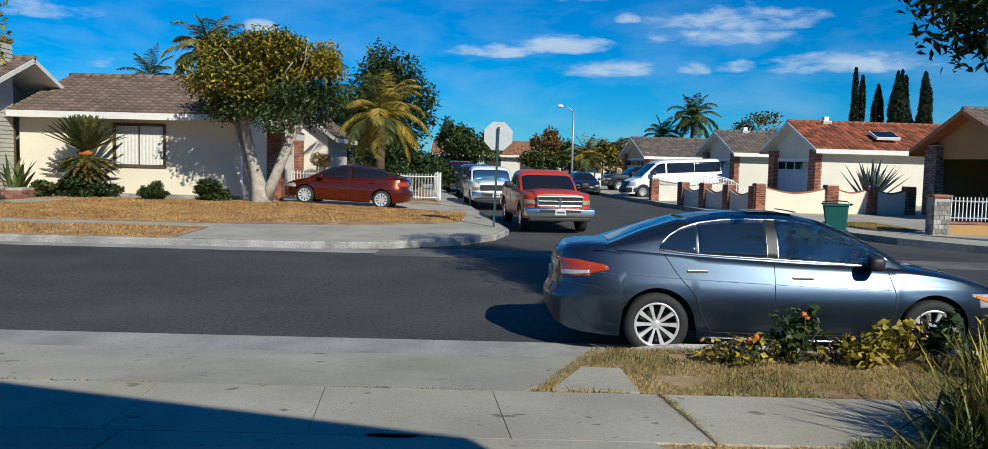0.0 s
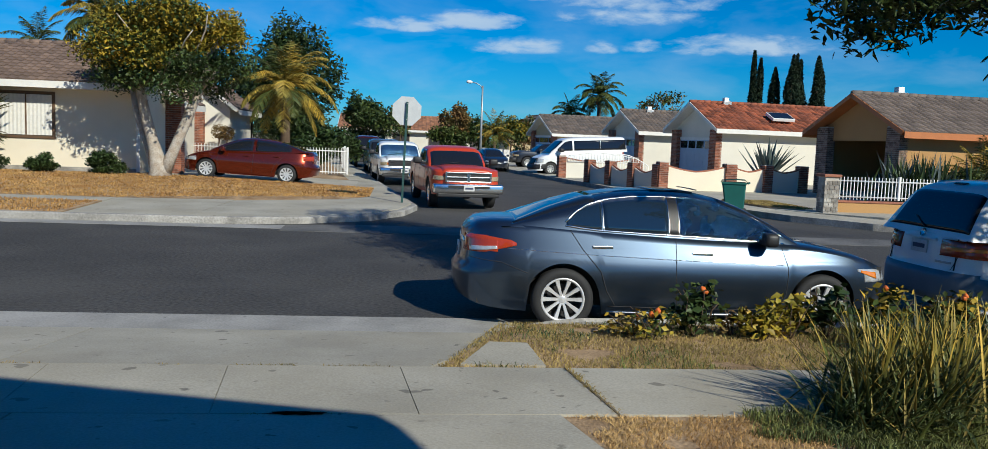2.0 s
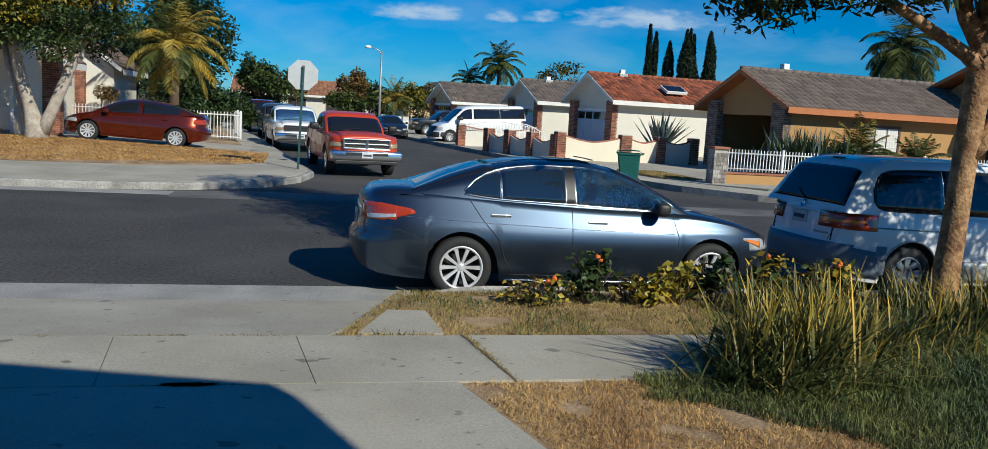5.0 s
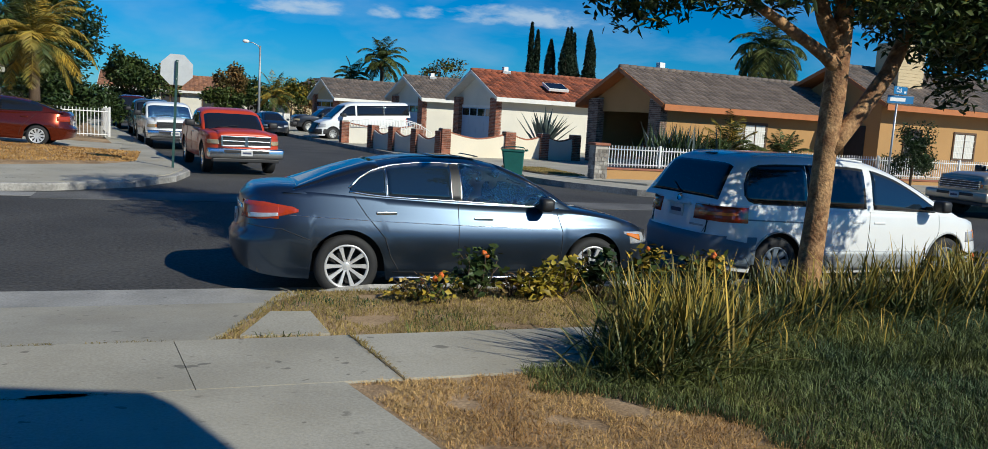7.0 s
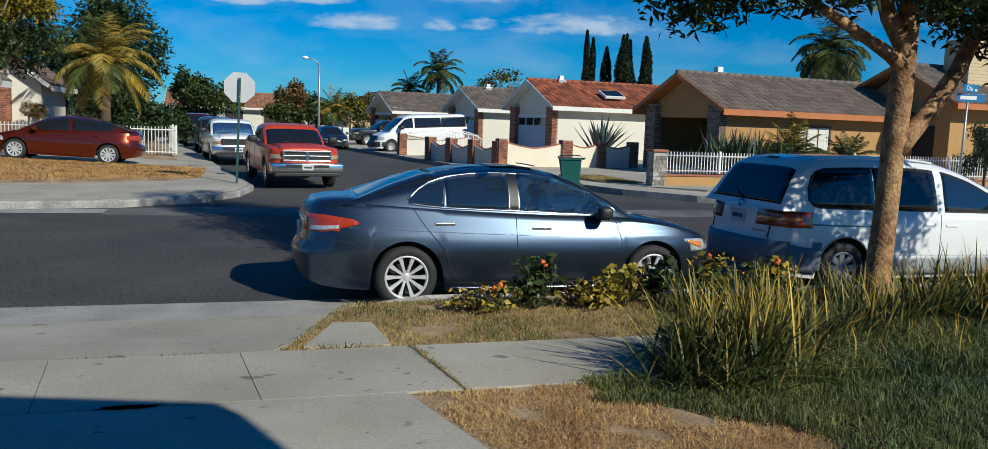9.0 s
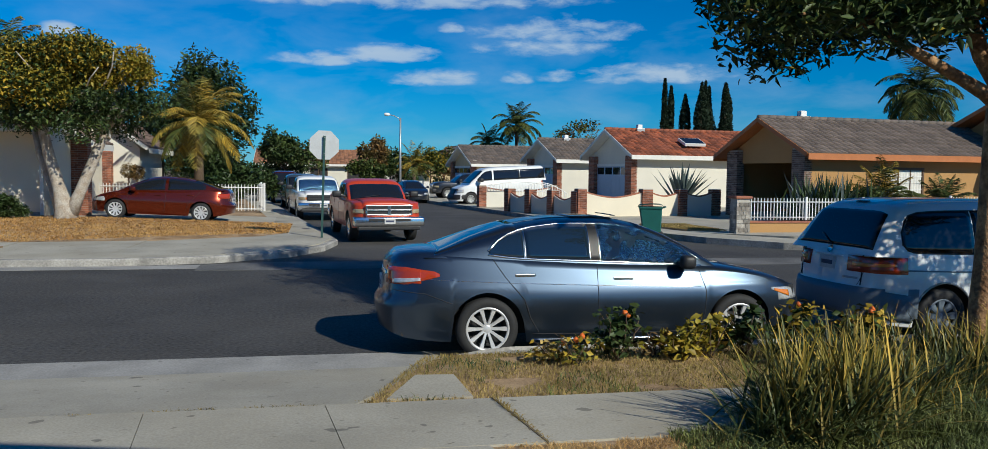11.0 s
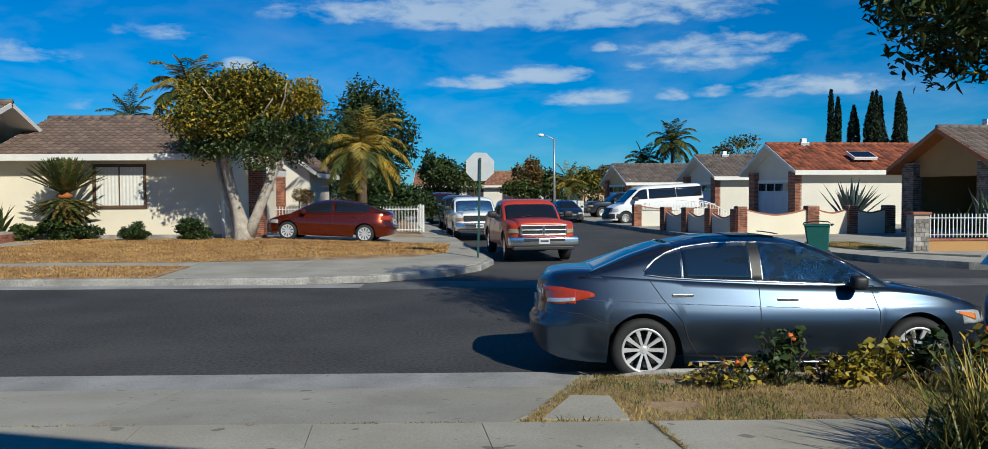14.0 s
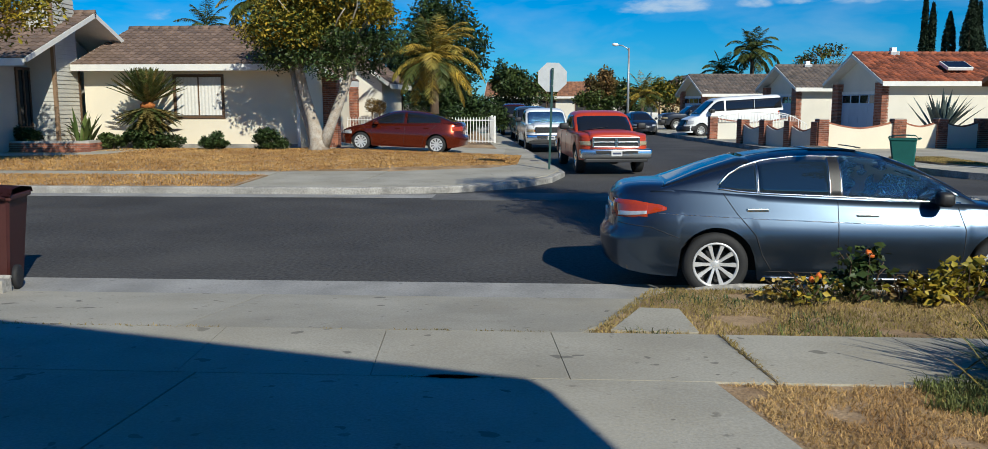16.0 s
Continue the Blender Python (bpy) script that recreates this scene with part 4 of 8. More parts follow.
                        fs = [(4 * i2 + j, 4 * i2 + j + 1, 4 * i2 + j + 5, 4 * i2 + j + 4) for i2 in range(2) for j in range(3)]
                        mesh_object("spoke", vs, fs, rim_mat, holder)
                    lathe("hub_cap", [(0.0, w * 0.66), (0.03, w * 0.65), (0.055, w * 0.55), (0.06, w * 0.35)], rim_mat, holder, "", 20, "y")
                    done = holder
                else:
                    for c in done.children:
                        o = c.copy()
                        scene.collection.objects.link(o)
                        o.parent = holder


def flat(v):
    return lambda z: v


# dark grey four-door saloon, parked along the near kerb
A_SPEC = dict(L=4.93, W=0.93, barrel=0.085, nf=7.0, nr=9.0, m=2.6, R=0.328, arch=0.385, axles=(1.47, -1.33), shelf=0.03, crown=0.05,
              top=[(-2.465, 0.97), (-2.30, 1.065), (-2.0, 1.085), (-1.2, 1.045), (0.0, 0.985), (0.9, 0.955), (1.3, 0.92), (1.9, 0.83), (2.3, 0.72), (2.465, 0.62)],
              roof=[(-1.98, 1.06), (-1.75, 1.145), (-1.3, 1.31), (-0.9, 1.415), (-0.45, 1.468), (-0.1, 1.472), (0.2, 1.45), (0.55, 1.36), (0.9, 1.20), (1.22, 1.0), (1.32, 0.90)],
              inset=[(0.15, 0.12), (0.22, 0.075), (0.32, 0.045), (0.45, 0.018), (0.56, 0.002), (0.64, 0.0), (0.72, 0.014), (0.77, 0.026), (0.80, 0.042), (0.90, 0.078), (1.0, 0.115), (1.09, 0.155)],
              low=[(-2.465, 0.30), (-2.2, 0.22), (-1.7, 0.19), (0, 0.17), (1.9, 0.19), (2.465, 0.24)], tumble=0.39, cab_m=5.0,
              front_lean=lambda z: max(z - 0.5, 0) * 0.5, rear_lean=curve([(0.2, 0.10), (0.35, 0.02), (0.6, 0.0), (0.66, 0.07), (0.95, 0.10), (1.1, 0.14)]))


def saloon_grey(m):
    c = Car("car", m, "dark grey metallic four-door saloon parked at the kerb", "car", A_SPEC)
    c.build_body(M["paint_grey"], 150)
    c.build_cabin(M["paint_grey"])
    belt = curve([(-1.32, 1.10), (-1.0, 1.06), (0, 1.02), (0.6, 0.99), (1.12, 0.962)])
    upper = curve([(-1.32, 1.115), (-1.24, 1.20), (-1.1, 1.29), (-0.8, 1.37), (-0.4, 1.405), (0.0, 1.402), (0.3, 1.365), (0.6, 1.265), (0.9, 1.115), (1.12, 0.975)])
    for sg in (1, -1):
        c.window("quarter_glass", belt, upper, -1.30, -0.93, sg, M["glass_tint"])
        c.window("rear_window", belt, upper, -0.90, -0.21, sg, M["glass_tint"])
        shade = c.window("sunshade", belt, upper, -0.08, 0.99, sg, M["sunshade"], off=0.004, label="crumpled silver sunshade with reflected blue in its colour")
        rng = random.Random(5 + sg)
        for v in shade.data.vertices:
            v.co.y -= sg * rng.uniform(0.0, 0.009)
        c.window("front_window", belt, upper, -0.09, 1.0, sg, M["glass_clear"], off=0.014)
        c.window("pillar", belt, upper, -0.205, -0.095, sg, M["black_plastic"], off=0.004)
        bpts = [(x, belt(x) - 0.004) for x in np.linspace(-1.31, 1.06, 14)]
        upts = [(x, upper(x) + 0.006) for x in np.linspace(-1.31, 1.06, 22)]
        c.seam("chrome_trim", bpts, sg, M["chrome"], 0.012, True, c.cabin, "bright chrome window trim", 3)
        c.seam("chrome_trim", upts, sg, M["chrome"], 0.012, True, c.cabin, "bright chrome window trim", 3)
        for x in (-0.915, -0.205, -0.095):
            c.seam("chrome_trim", [(x, belt(x)), (x, upper(x))], sg, M["chrome"], 0.006, True, c.cabin)
        c.seam("shut_line", [(-0.15, 0.99), (-0.155, 0.6), (-0.12, 0.28)], sg, M["dark"])
        c.seam("shut_line", [(1.0, 0.93), (1.06, 0.72), (1.05, 0.45), (1.0, 0.28)], sg, M["dark"])
        c.seam("shut_line", [(-1.27, 1.05), (-1.14, 0.86), (-0.95, 0.64), (-0.88, 0.44), (-0.78, 0.28)], sg, M["dark"])
        c.seam("shut_line", [(-0.85, 0.27), (0.0, 0.262), (0.98, 0.27)], sg, M["dark"])
        c.seam("moulding", [(-1.95, 0.845), (-1.0, 0.805), (0, 0.775), (1.0, 0.755)], sg, M["chrome"], 0.004, False, None, "thin bright side moulding")
        c.seam("sill_trim", [(-0.86, 0.205), (0, 0.2), (1.0, 0.205)], sg, M["chrome"], 0.010, False, None, "thin bright sill trim")
        c.handle(-0.93, 0.885, sg, M["chrome"], 0.22)
        c.handle(0.13, 0.845, sg, M["chrome"], 0.22)
        c.mirror(0.80, 0.955, sg, M["black_plastic"], 0.95)
        tail = c.on_side("tail_lamp", [(-2.43, 0.775), (-2.2, 0.785), (-1.84, 0.875)], [(-2.43, 0.955), (-2.2, 0.96), (-1.90, 0.925), (-1.84, 0.90)], -2.43, -1.84, sg, M["lamp_red"], label="red and clear tail lamp")
        c.on_side("reverse_lens", [(-2.36, 0.785), (-2.05, 0.828)], [(-2.36, 0.835), (-2.05, 0.86)], -2.36, -2.05, sg, M["lamp_clear"], 0.009, parent=tail)
        c.on_end("tail_lamp", sg * 0.45, sg * 0.86, 0.80, 0.94, False, M["lamp_red"])
        head = c.on_side("headlamp", [(1.88, 0.70), (2.15, 0.60), (2.42, 0.57)], [(1.88, 0.725), (2.15, 0.715), (2.42, 0.66)], 1.88, 2.40, sg, M["lamp_clear"], label="clear headlamp with amber corner")
        c.on_side("indicator_lens", [(1.92, 0.685), (2.15, 0.61)], [(1.92, 0.71), (2.15, 0.68)], 1.92, 2.15, sg, M["lamp_amber"], 0.010, parent=head)
        c.on_end("headlamp", sg * 0.42, sg * 0.85, 0.58, 0.68, True, M["lamp_clear"])
        c.seam("shut_line", [(-2.36, 0.72), (-2.0, 0.70), (-1.70, 0.60)], sg, M["dark"])
    c.screen("rear_screen", -1.86, -0.98, 0.93, 0.90, M["glass_dark"])
    c.screen("windscreen", 0.40, 1.20, 0.88, 0.93, M["glass_dark"])
    c.screen("sunroof", -0.32, 0.16, 0.5, 0.5, M["glass_dark"], 0.01)
    lid = c.screen("sunroof_deflector", 0.16, 0.2, 0.52, 0.52, M["black_plastic"], 0.045)
    c.on_end("grille", -0.5, 0.5, 0.48, 0.62, True, M["black_plastic"])
    c.on_end("boot_trim", -0.42, 0.42, 0.85, 0.90, False, M["chrome"])
    c.plate(0, 0.74, False)
    c.wheels(M["alloy"], 10, 0.225, 0.2, track=0.885, split=0.34)
    return c.root


# white people carrier with grey lower panels
S_SPEC = dict(L=4.93, W=0.925, nf=5.0, nr=14.0, m=3.0, R=0.33, arch=0.39, axles=(1.42, -1.48), shelf=0.0, crown=0.03, taper=0.04,
              top=[(-2.465, 1.05), (-2.3, 1.055), (-1.5, 1.03), (0, 1.0), (1.0, 0.98), (1.5, 0.96), (1.95, 0.90), (2.28, 0.80), (2.465, 0.66)],
              roof=[(-2.37, 1.04), (-2.31, 1.16), (-2.14, 1.46), (-2.05, 1.575), (-1.93, 1.645), (-1.5, 1.685), (-0.6, 1.695), (0.0, 1.66), (0.4, 1.565), (0.8, 1.40), (1.2, 1.19), (1.58, 0.99), (1.7, 0.91)],
              inset=[(0.15, 0.08), (0.25, 0.03), (0.4, 0.005), (0.7, 0.0), (0.86, 0.008), (0.95, 0.02), (1.06, 0.035)],
              low=[(-2.465, 0.30), (-2.2, 0.24), (-1.7, 0.2), (0, 0.19), (1.9, 0.2), (2.465, 0.26)], tumble=0.24, cab_m=7.0,
              front_lean=lambda z: max(z - 0.5, 0) * 0.6, rear_lean=curve([(0.2, 0.05), (0.35, 0.0), (0.62, 0.0), (0.67, 0.03), (1.0, 0.08), (1.1, 0.11)]))


def people_carrier(m):
    c = Car("minivan", m, "white minivan with grey lower panels, parked at the kerb", "minivan", S_SPEC)
    c.build_body(M["paint_white"], 150)
    c.build_cabin(M["paint_white"], 64)
    belt = curve([(-2.02, 1.20), (-1.99, 1.13), (-1.92, 1.085), (-1.7, 1.07), (-1.0, 1.055), (0, 1.035), (1.0, 1.015), (1.4, 1.0)])
    upper = curve([(-2.02, 1.27), (-1.98, 1.40), (-1.90, 1.495), (-1.75, 1.54), (-1.3, 1.56), (-0.5, 1.565), (0.0, 1.535), (0.4, 1.44), (0.8, 1.265), (1.15, 1.075), (1.3, 1.01)])
    for sg in (1, -1):
        c.window("rear_quarter_glass", belt, upper, -2.01, -1.05, sg, M["glass_dark"])
        c.window("sliding_door_glass", belt, upper, -1.03, -0.08, sg, M["glass_dark"])
        c.window("front_window", belt, upper, 0.05, 1.16, sg, M["glass_tint"])
        for x0, x1 in ((-2.01, -0.08), (0.05, 1.16)):
            xs = np.linspace(x0, x1, 16)
            c.seam("window_seal", [(x, belt(x)) for x in xs] + [(x, upper(x)) for x in xs[::-1]], sg, M["black_plastic"], 0.009, True, c.cabin, "black rubber window seal", 2)
        c.seam("shut_line", [(-1.04, 1.02), (-1.06, 0.8), (-1.03, 0.6), (-0.98, 0.25)], sg, M["dark"])
        c.seam("shut_line", [(-0.02, 1.0), (-0.03, 0.6), (-0.02, 0.25)], sg, M["dark"])
        c.seam("shut_line", [(1.22, 0.97), (1.23, 0.75), (1.12, 0.5), (1.0, 0.4)], sg, M["dark"])
        c.seam("shut_line", [(-2.36, 1.04), (-2.39, 0.9), (-2.42, 0.68)], sg, M["dark"])
        c.seam("slide_rail", [(-2.02, 0.875), (-1.08, 0.85)], sg, M["cladding"], 0.010, label="grooved door rail")
        for a, b, lo_, hi_ in ((-1.07, 1.00, 0.24, 0.50), (1.84, 2.3, 0.25, 0.47)):
            c.on_side("cladding", [(a, lo_), (b, lo_)], [(a, hi_), (b, hi_ - 0.02)], a, b, sg, M["cladding_light"], 0.010, label="silver-grey lower side cladding", na=24)
        for ax in S_SPEC["axles"]:
            c.seam("arch_lip", [(ax + 0.40 * math.cos(q), 0.33 + 0.40 * math.sin(q)) for q in np.linspace(0.25, math.pi - 0.25, 14)], sg, M["cladding_light"], 0.014, label="grey wheel arch lip", n=2)
        # darker than the side cladding: shade at the rear put into colour
        c.on_side("bumper_corner", [(-2.45, 0.32), (-1.9, 0.27)], [(-2.45, 0.66), (-1.9, 0.58)], -2.455, -1.89, sg, M["cladding"], 0.014, label="grey bumper corner with shade darkened into its colour")
        c.handle(-0.22, 0.865, sg, M["paint_white"], 0.19)
        c.handle(0.15, 0.855, sg, M["paint_white"], 0.19)
        c.mirror(1.02, 1.03, sg, M["black_plastic"], 1.05)
        tail = c.on_side("tail_lamp", [(-2.455, 0.83), (-2.2, 0.84), (-2.08, 0.90)], [(-2.455, 1.02), (-2.2, 1.01), (-2.08, 0.965)], -2.452, -2.08, sg, M["lamp_red"], 0.010, label="wide red and amber tail lamp")
        c.on_side("amber_lens", [(-2.45, 0.895), (-2.1, 0.92)], [(-2.45, 0.945), (-2.1, 0.945)], -2.44, -2.12, sg, M["lamp_amber"], 0.015, parent=tail)
        c.on_end("tail_lamp", sg * 0.70, sg * 0.91, [(-0.9, 0.83), (0.9, 0.83)], [(-0.9, 1.02), (0.9, 1.02)], False, M["lamp_red"], 0.012)
        c.on_end("shut_line", sg * 0.605, sg * 0.617, 0.68, 1.04, False, M["dark"], 0.008)
        c.on_side("indicator", [(2.0, 0.66), (2.35, 0.6)], [(2.0, 0.78), (2.35, 0.70)], 2.08, 2.38, sg, M["lamp_amber"])
        c.on_end("headlamp", sg * 0.4, sg * 0.85, 0.60, 0.74, True, M["lamp_clear"])
        tube("roof_rail", [c.cab_top(x, sg * 0.86) + Vector((0, 0, 0.022)) for x in np.linspace(-1.8, 0.0, 12)], 0.012, M["paint_white"], c.cabin, "", 6)
    # same darker grey, so the bumper's shade is in its colour
    c.on_end("rear_bumper", -0.92, 0.92, 0.32, 0.66, False, M["cladding"], 0.025, 0.04, label="grey rear bumper with shade darkened into its colour", na=16)
    c.plate(0.0, 0.90, False, M["plate"])
    c.on_end("plate_hood", -0.3, 0.3, 0.985, 1.01, False, M["paint_white"], 0.03, 0.04)
    c.on_end("badge_bar", -0.56, -0.32, 0.745, 0.77, False, M["steel"])
    lathe("badge", [(0.0, 0.0), (0.05, 0.0), (0.05, 0.01)], M["chrome"], c.body, "", 18, "z", pose(-2.37, 0.0, 1.06, 0, -70, 0))
    c.screen("rear_screen", -2.335, -2.075, 0.90, 0.88, M["glass_dark"], 0.008, label="dark tinted tailgate window")
    c.screen("brake_lamp", -1.96, -1.91, 0.14, 0.14, M["black_plastic"], 0.014)
    tube("rear_wiper", [c.cab_top(-2.33, 0.02) + Vector((-0.02, 0, 0)), c.cab_top(-2.27, 0.35) + Vector((-0.025, 0, 0.01))], 0.009, M["black_plastic"], c.cabin, "", 5)
    c.screen("windscreen", 0.58, 1.57, 0.9, 0.92, M["glass_dark"])
    c.wheels(M["cladding"], 8, 0.20, 0.2, split=0.6)
    return c.root


# pickups: a cab and an open bed
def pickup_spec(L, axles, R, bed, hood=1.12, roof=1.80, W=0.98):
    return dict(L=L, W=W, nf=12.0, nr=22.0, m=3.4, R=R, arch=R + 0.07, axles=axles, shelf=0.02, crown=0.04,
                top=[(-L / 2, 1.22), (-0.2, 1.20), (0.0, 1.16), (0.9, 1.13), (1.2, hood), (L / 2 - 0.5, hood - 0.02), (L / 2 - 0.1, hood - 0.08), (L / 2, hood - 0.14)],
                roof=[(bed, 1.16), (bed + 0.05, 1.5), (bed + 0.14, roof - 0.05), (bed + 0.4, roof), (0.1 + bed * 0.3, roof), (0.35, roof - 0.06), (0.55, roof - 0.2), (0.85, 1.36), (1.08, 1.1), (1.14, 1.02)],
                inset=[(0.3, 0.06), (0.45, 0.02), (0.7, 0.0), (0.95, 0.01), (1.1, 0.03), (1.25, 0.05)],
                low=[(-L / 2, 0.5), (-L / 2 + 0.4, 0.42), (0, 0.38), (L / 2 - 0.4, 0.40), (L / 2, 0.44)], tumble=0.16, cab_m=6.0,
                front_lean=lambda z: max(z - 0.85, 0) * 0.25, rear_lean=flat(0.0))


def pickup(m, label, paint, spec, grille, bar_mat, bumper, rim, two_tone=None, screen="glass_dark"):
    c = Car("pickup_truck", m, label, "pickup truck", spec)
    h, W = spec["L"] / 2, spec["W"]
    c.build_body(M[paint], 120)
    c.build_cabin(M[paint])
    a = spec["roof"][0][0]
    top = spec["roof"][3][1]
    upper = curve([(a + 0.1, top - 0.13), (0.2, top - 0.13), (0.5, top - 0.28), (0.95, 1.20)])
    for sg in (1, -1):
        c.window("front_window", flat_line(1.21), upper, -0.12, 0.82, sg, M["glass_dark"])
        if a < -1.0:
            c.window("rear_window", flat_line(1.22), upper, a + 0.22, -0.2, sg, M["glass_dark"])
        c.seam("shut_line", [(-0.16, 1.15), (-0.16, 0.5)], sg, M["dark"])
        c.seam("shut_line", [(1.02, 1.1), (0.98, 0.5)], sg, M["dark"])
        c.seam("shut_line", [(a - 0.03, 1.18), (a - 0.03, 0.5)], sg, M["dark"], 0.008)
        c.handle(0.0, 1.02, sg, M["chrome"], 0.16)
        c.mirror(0.72, 1.2, sg, M["black_plastic"], 1.25)
        c.on_side("corner_lamp", [(h - 0.16, 0.83), (h, 0.83)], [(h - 0.16, 0.92), (h, 0.92)], h - 0.16, h - 0.03, sg, M["lamp_amber"])
        lamp = c.on_end("headlamp", sg * (W - 0.30), sg * (W - 0.05), 0.81, 0.925, True, M["lamp_yellowed"], 0.015, 0.03, label="yellowed rectangular headlamp")
        c.on_end("tail_lamp", sg * (W - 0.2), sg * (W - 0.03), 0.8, 1.15, False, M["lamp_red"])
    fx = c.end(0, 0.9, True).x
    g = part("grille", box_bm(fx - 0.12, fx + 0.015, -W + 0.36, W - 0.36, 0.78, 1.02, 0.02), M["black_plastic"], c.body)
    if grille == "cross":
        for y0, y1, z0, z1 in ((-W + 0.33, W - 0.33, 0.76, 0.80), (-W + 0.33, W - 0.33, 1.0, 1.045), (-W + 0.33, W - 0.33, 0.88, 0.92), (-0.045, 0.045, 0.76, 1.04), (-W + 0.33, -W + 0.38, 0.76, 1.04), (W - 0.38, W - 0.33, 0.76, 1.04)):
            part("grille_bar", box_bm(fx - 0.05, fx + 0.045, y0, y1, z0, z1, 0.012), bar_mat, g)
    else:
        for k in range(4):
            part("grille_bar", box_bm(fx - 0.05, fx + 0.03, -W + 0.36, W - 0.36, 0.80 + k * 0.062, 0.815 + k * 0.062, 0.005), bar_mat, g)
    bm = bmesh.new()
    box_bm(h - 0.20, h + 0.13, -W - 0.0, W + 0.0, 0.46, 0.72, 0.05, bm)
    b = part("front_bumper", bm, bumper, c.body, "bright chrome front bumper", True)
    part("bumper_slot", box_bm(h + 0.115, h + 0.137, -W + 0.4, W - 0.4, 0.60, 0.68, 0.01), M["black_plastic"], b)
    part("air_dam", box_bm(h - 0.15, h + 0.09, -W + 0.12, W - 0.12, 0.36, 0.46, 0.02), M["black_plastic"] if not two_tone else bumper, b)
    pl = part("number_plate", box_bm(h + 0.135, h + 0.15, -0.15, 0.15, 0.53, 0.68, 0.004), M["plate"], b)
    part("plate_bar", box_bm(h + 0.15, h + 0.154, -0.11, 0.11, 0.58, 0.63), M["plate_ink"], pl)
    part("rear_bumper", box_bm(-h - 0.12, -h + 0.1, -W + 0.02, W - 0.02, 0.5, 0.72, 0.04), bumper, c.body, "", True)
    if two_tone:
        for sg in (1, -1):
            c.on_side("side_panel", [(-h + 0.1, 0.48), (h, 0.46)], [(-h + 0.1, 0.72), (h, 0.72)], -spec["axles"][0] * 0.5, 0.95, sg, two_tone)
    # the hood's raised middle
    def hood(u, v):
        x, y = 1.12 + (h - 1.22) * u, (2 * v - 1) * (W - 0.28)
        return (x, y, c.top(x) + 0.045 + 0.055 * (1 - abs(2 * v - 1) ** 4) * min(1, 4 * u) - 0.05 * u ** 6)
    grid_part("hood", hood, 12, 14, M[paint], c.body, "", 0.0, 0.09)
    tube("wiper", [(1.06, -0.5, 1.2), (0.98, 0.1, 1.27)], 0.01, M["black_plastic"], c.body, "", 5)
    # the open bed
    part("bed", box_bm(-h + 0.08, a - 0.1, -W + 0.13, W - 0.13, 1.16, 1.262, 0.01), M["dark"], c.body, "dark open load bed")
    c.screen("windscreen", 0.50, 1.06, 0.88, 0.93, M[screen])
    c.screen("rear_screen", a + 0.02, a + 0.12, 0.8, 0.8, M["glass_dark"])
    c.wheels(rim, 6, R_RIM, 0.26, split=0.7)
    return c.root


R_RIM = 0.225


def flat_line(v):
    return lambda x: v


def place(x, y, heading, z=0.0):
    """heading: degrees from the +x axis in which the front points."""
    return pose(x, y, z, 0, 0, heading)


saloon_grey(place(3.05, 9.48, -1.3))
people_carrier(place(8.6, 9.62, 1.0))
pickup(place(1.52, 26.3, -83.4), "faded red pickup truck with a chrome grille and bumper", "paint_red", pickup_spec(5.6, (1.72, -1.75), 0.40, -1.15, 1.12, 1.74), "cross", M["chrome"], M["chrome"], M["chrome"])
# this windscreen wears the sunshade's painted blue reflection
pickup(place(-0.2, 36.9, -83.4), "white older pickup truck with a black grille", "paint_white", pickup_spec(5.4, (1.68, -1.7), 0.38, -1.0, 1.10, 1.76), "bars", M["black_plastic"], M["chrome"], M["steel"], screen="sunshade")


# dark red compact saloon in the drive
C_SPEC = dict(A_SPEC, L=4.54, W=0.878, R=0.315, arch=0.37, axles=(1.36, -1.31), nf=5.5,
              top=[(-2.27, 0.98), (-2.15, 1.06), (-1.9, 1.08), (-1.0, 1.0), (0.0, 0.95), (0.9, 0.92), (1.3, 0.88), (1.8, 0.78), (2.1, 0.68), (2.27, 0.58)],
              roof=[(-2.0, 1.05), (-1.75, 1.14), (-1.3, 1.29), (-0.9, 1.385), (-0.4, 1.43), (-0.05, 1.432), (0.25, 1.40), (0.6, 1.29), (1.0, 1.10), (1.35, 0.9), (1.42, 0.84)],
              low=[(-2.27, 0.32), (-2.0, 0.24), (-1.6, 0.2), (0, 0.18), (1.8, 0.2), (2.27, 0.25)])


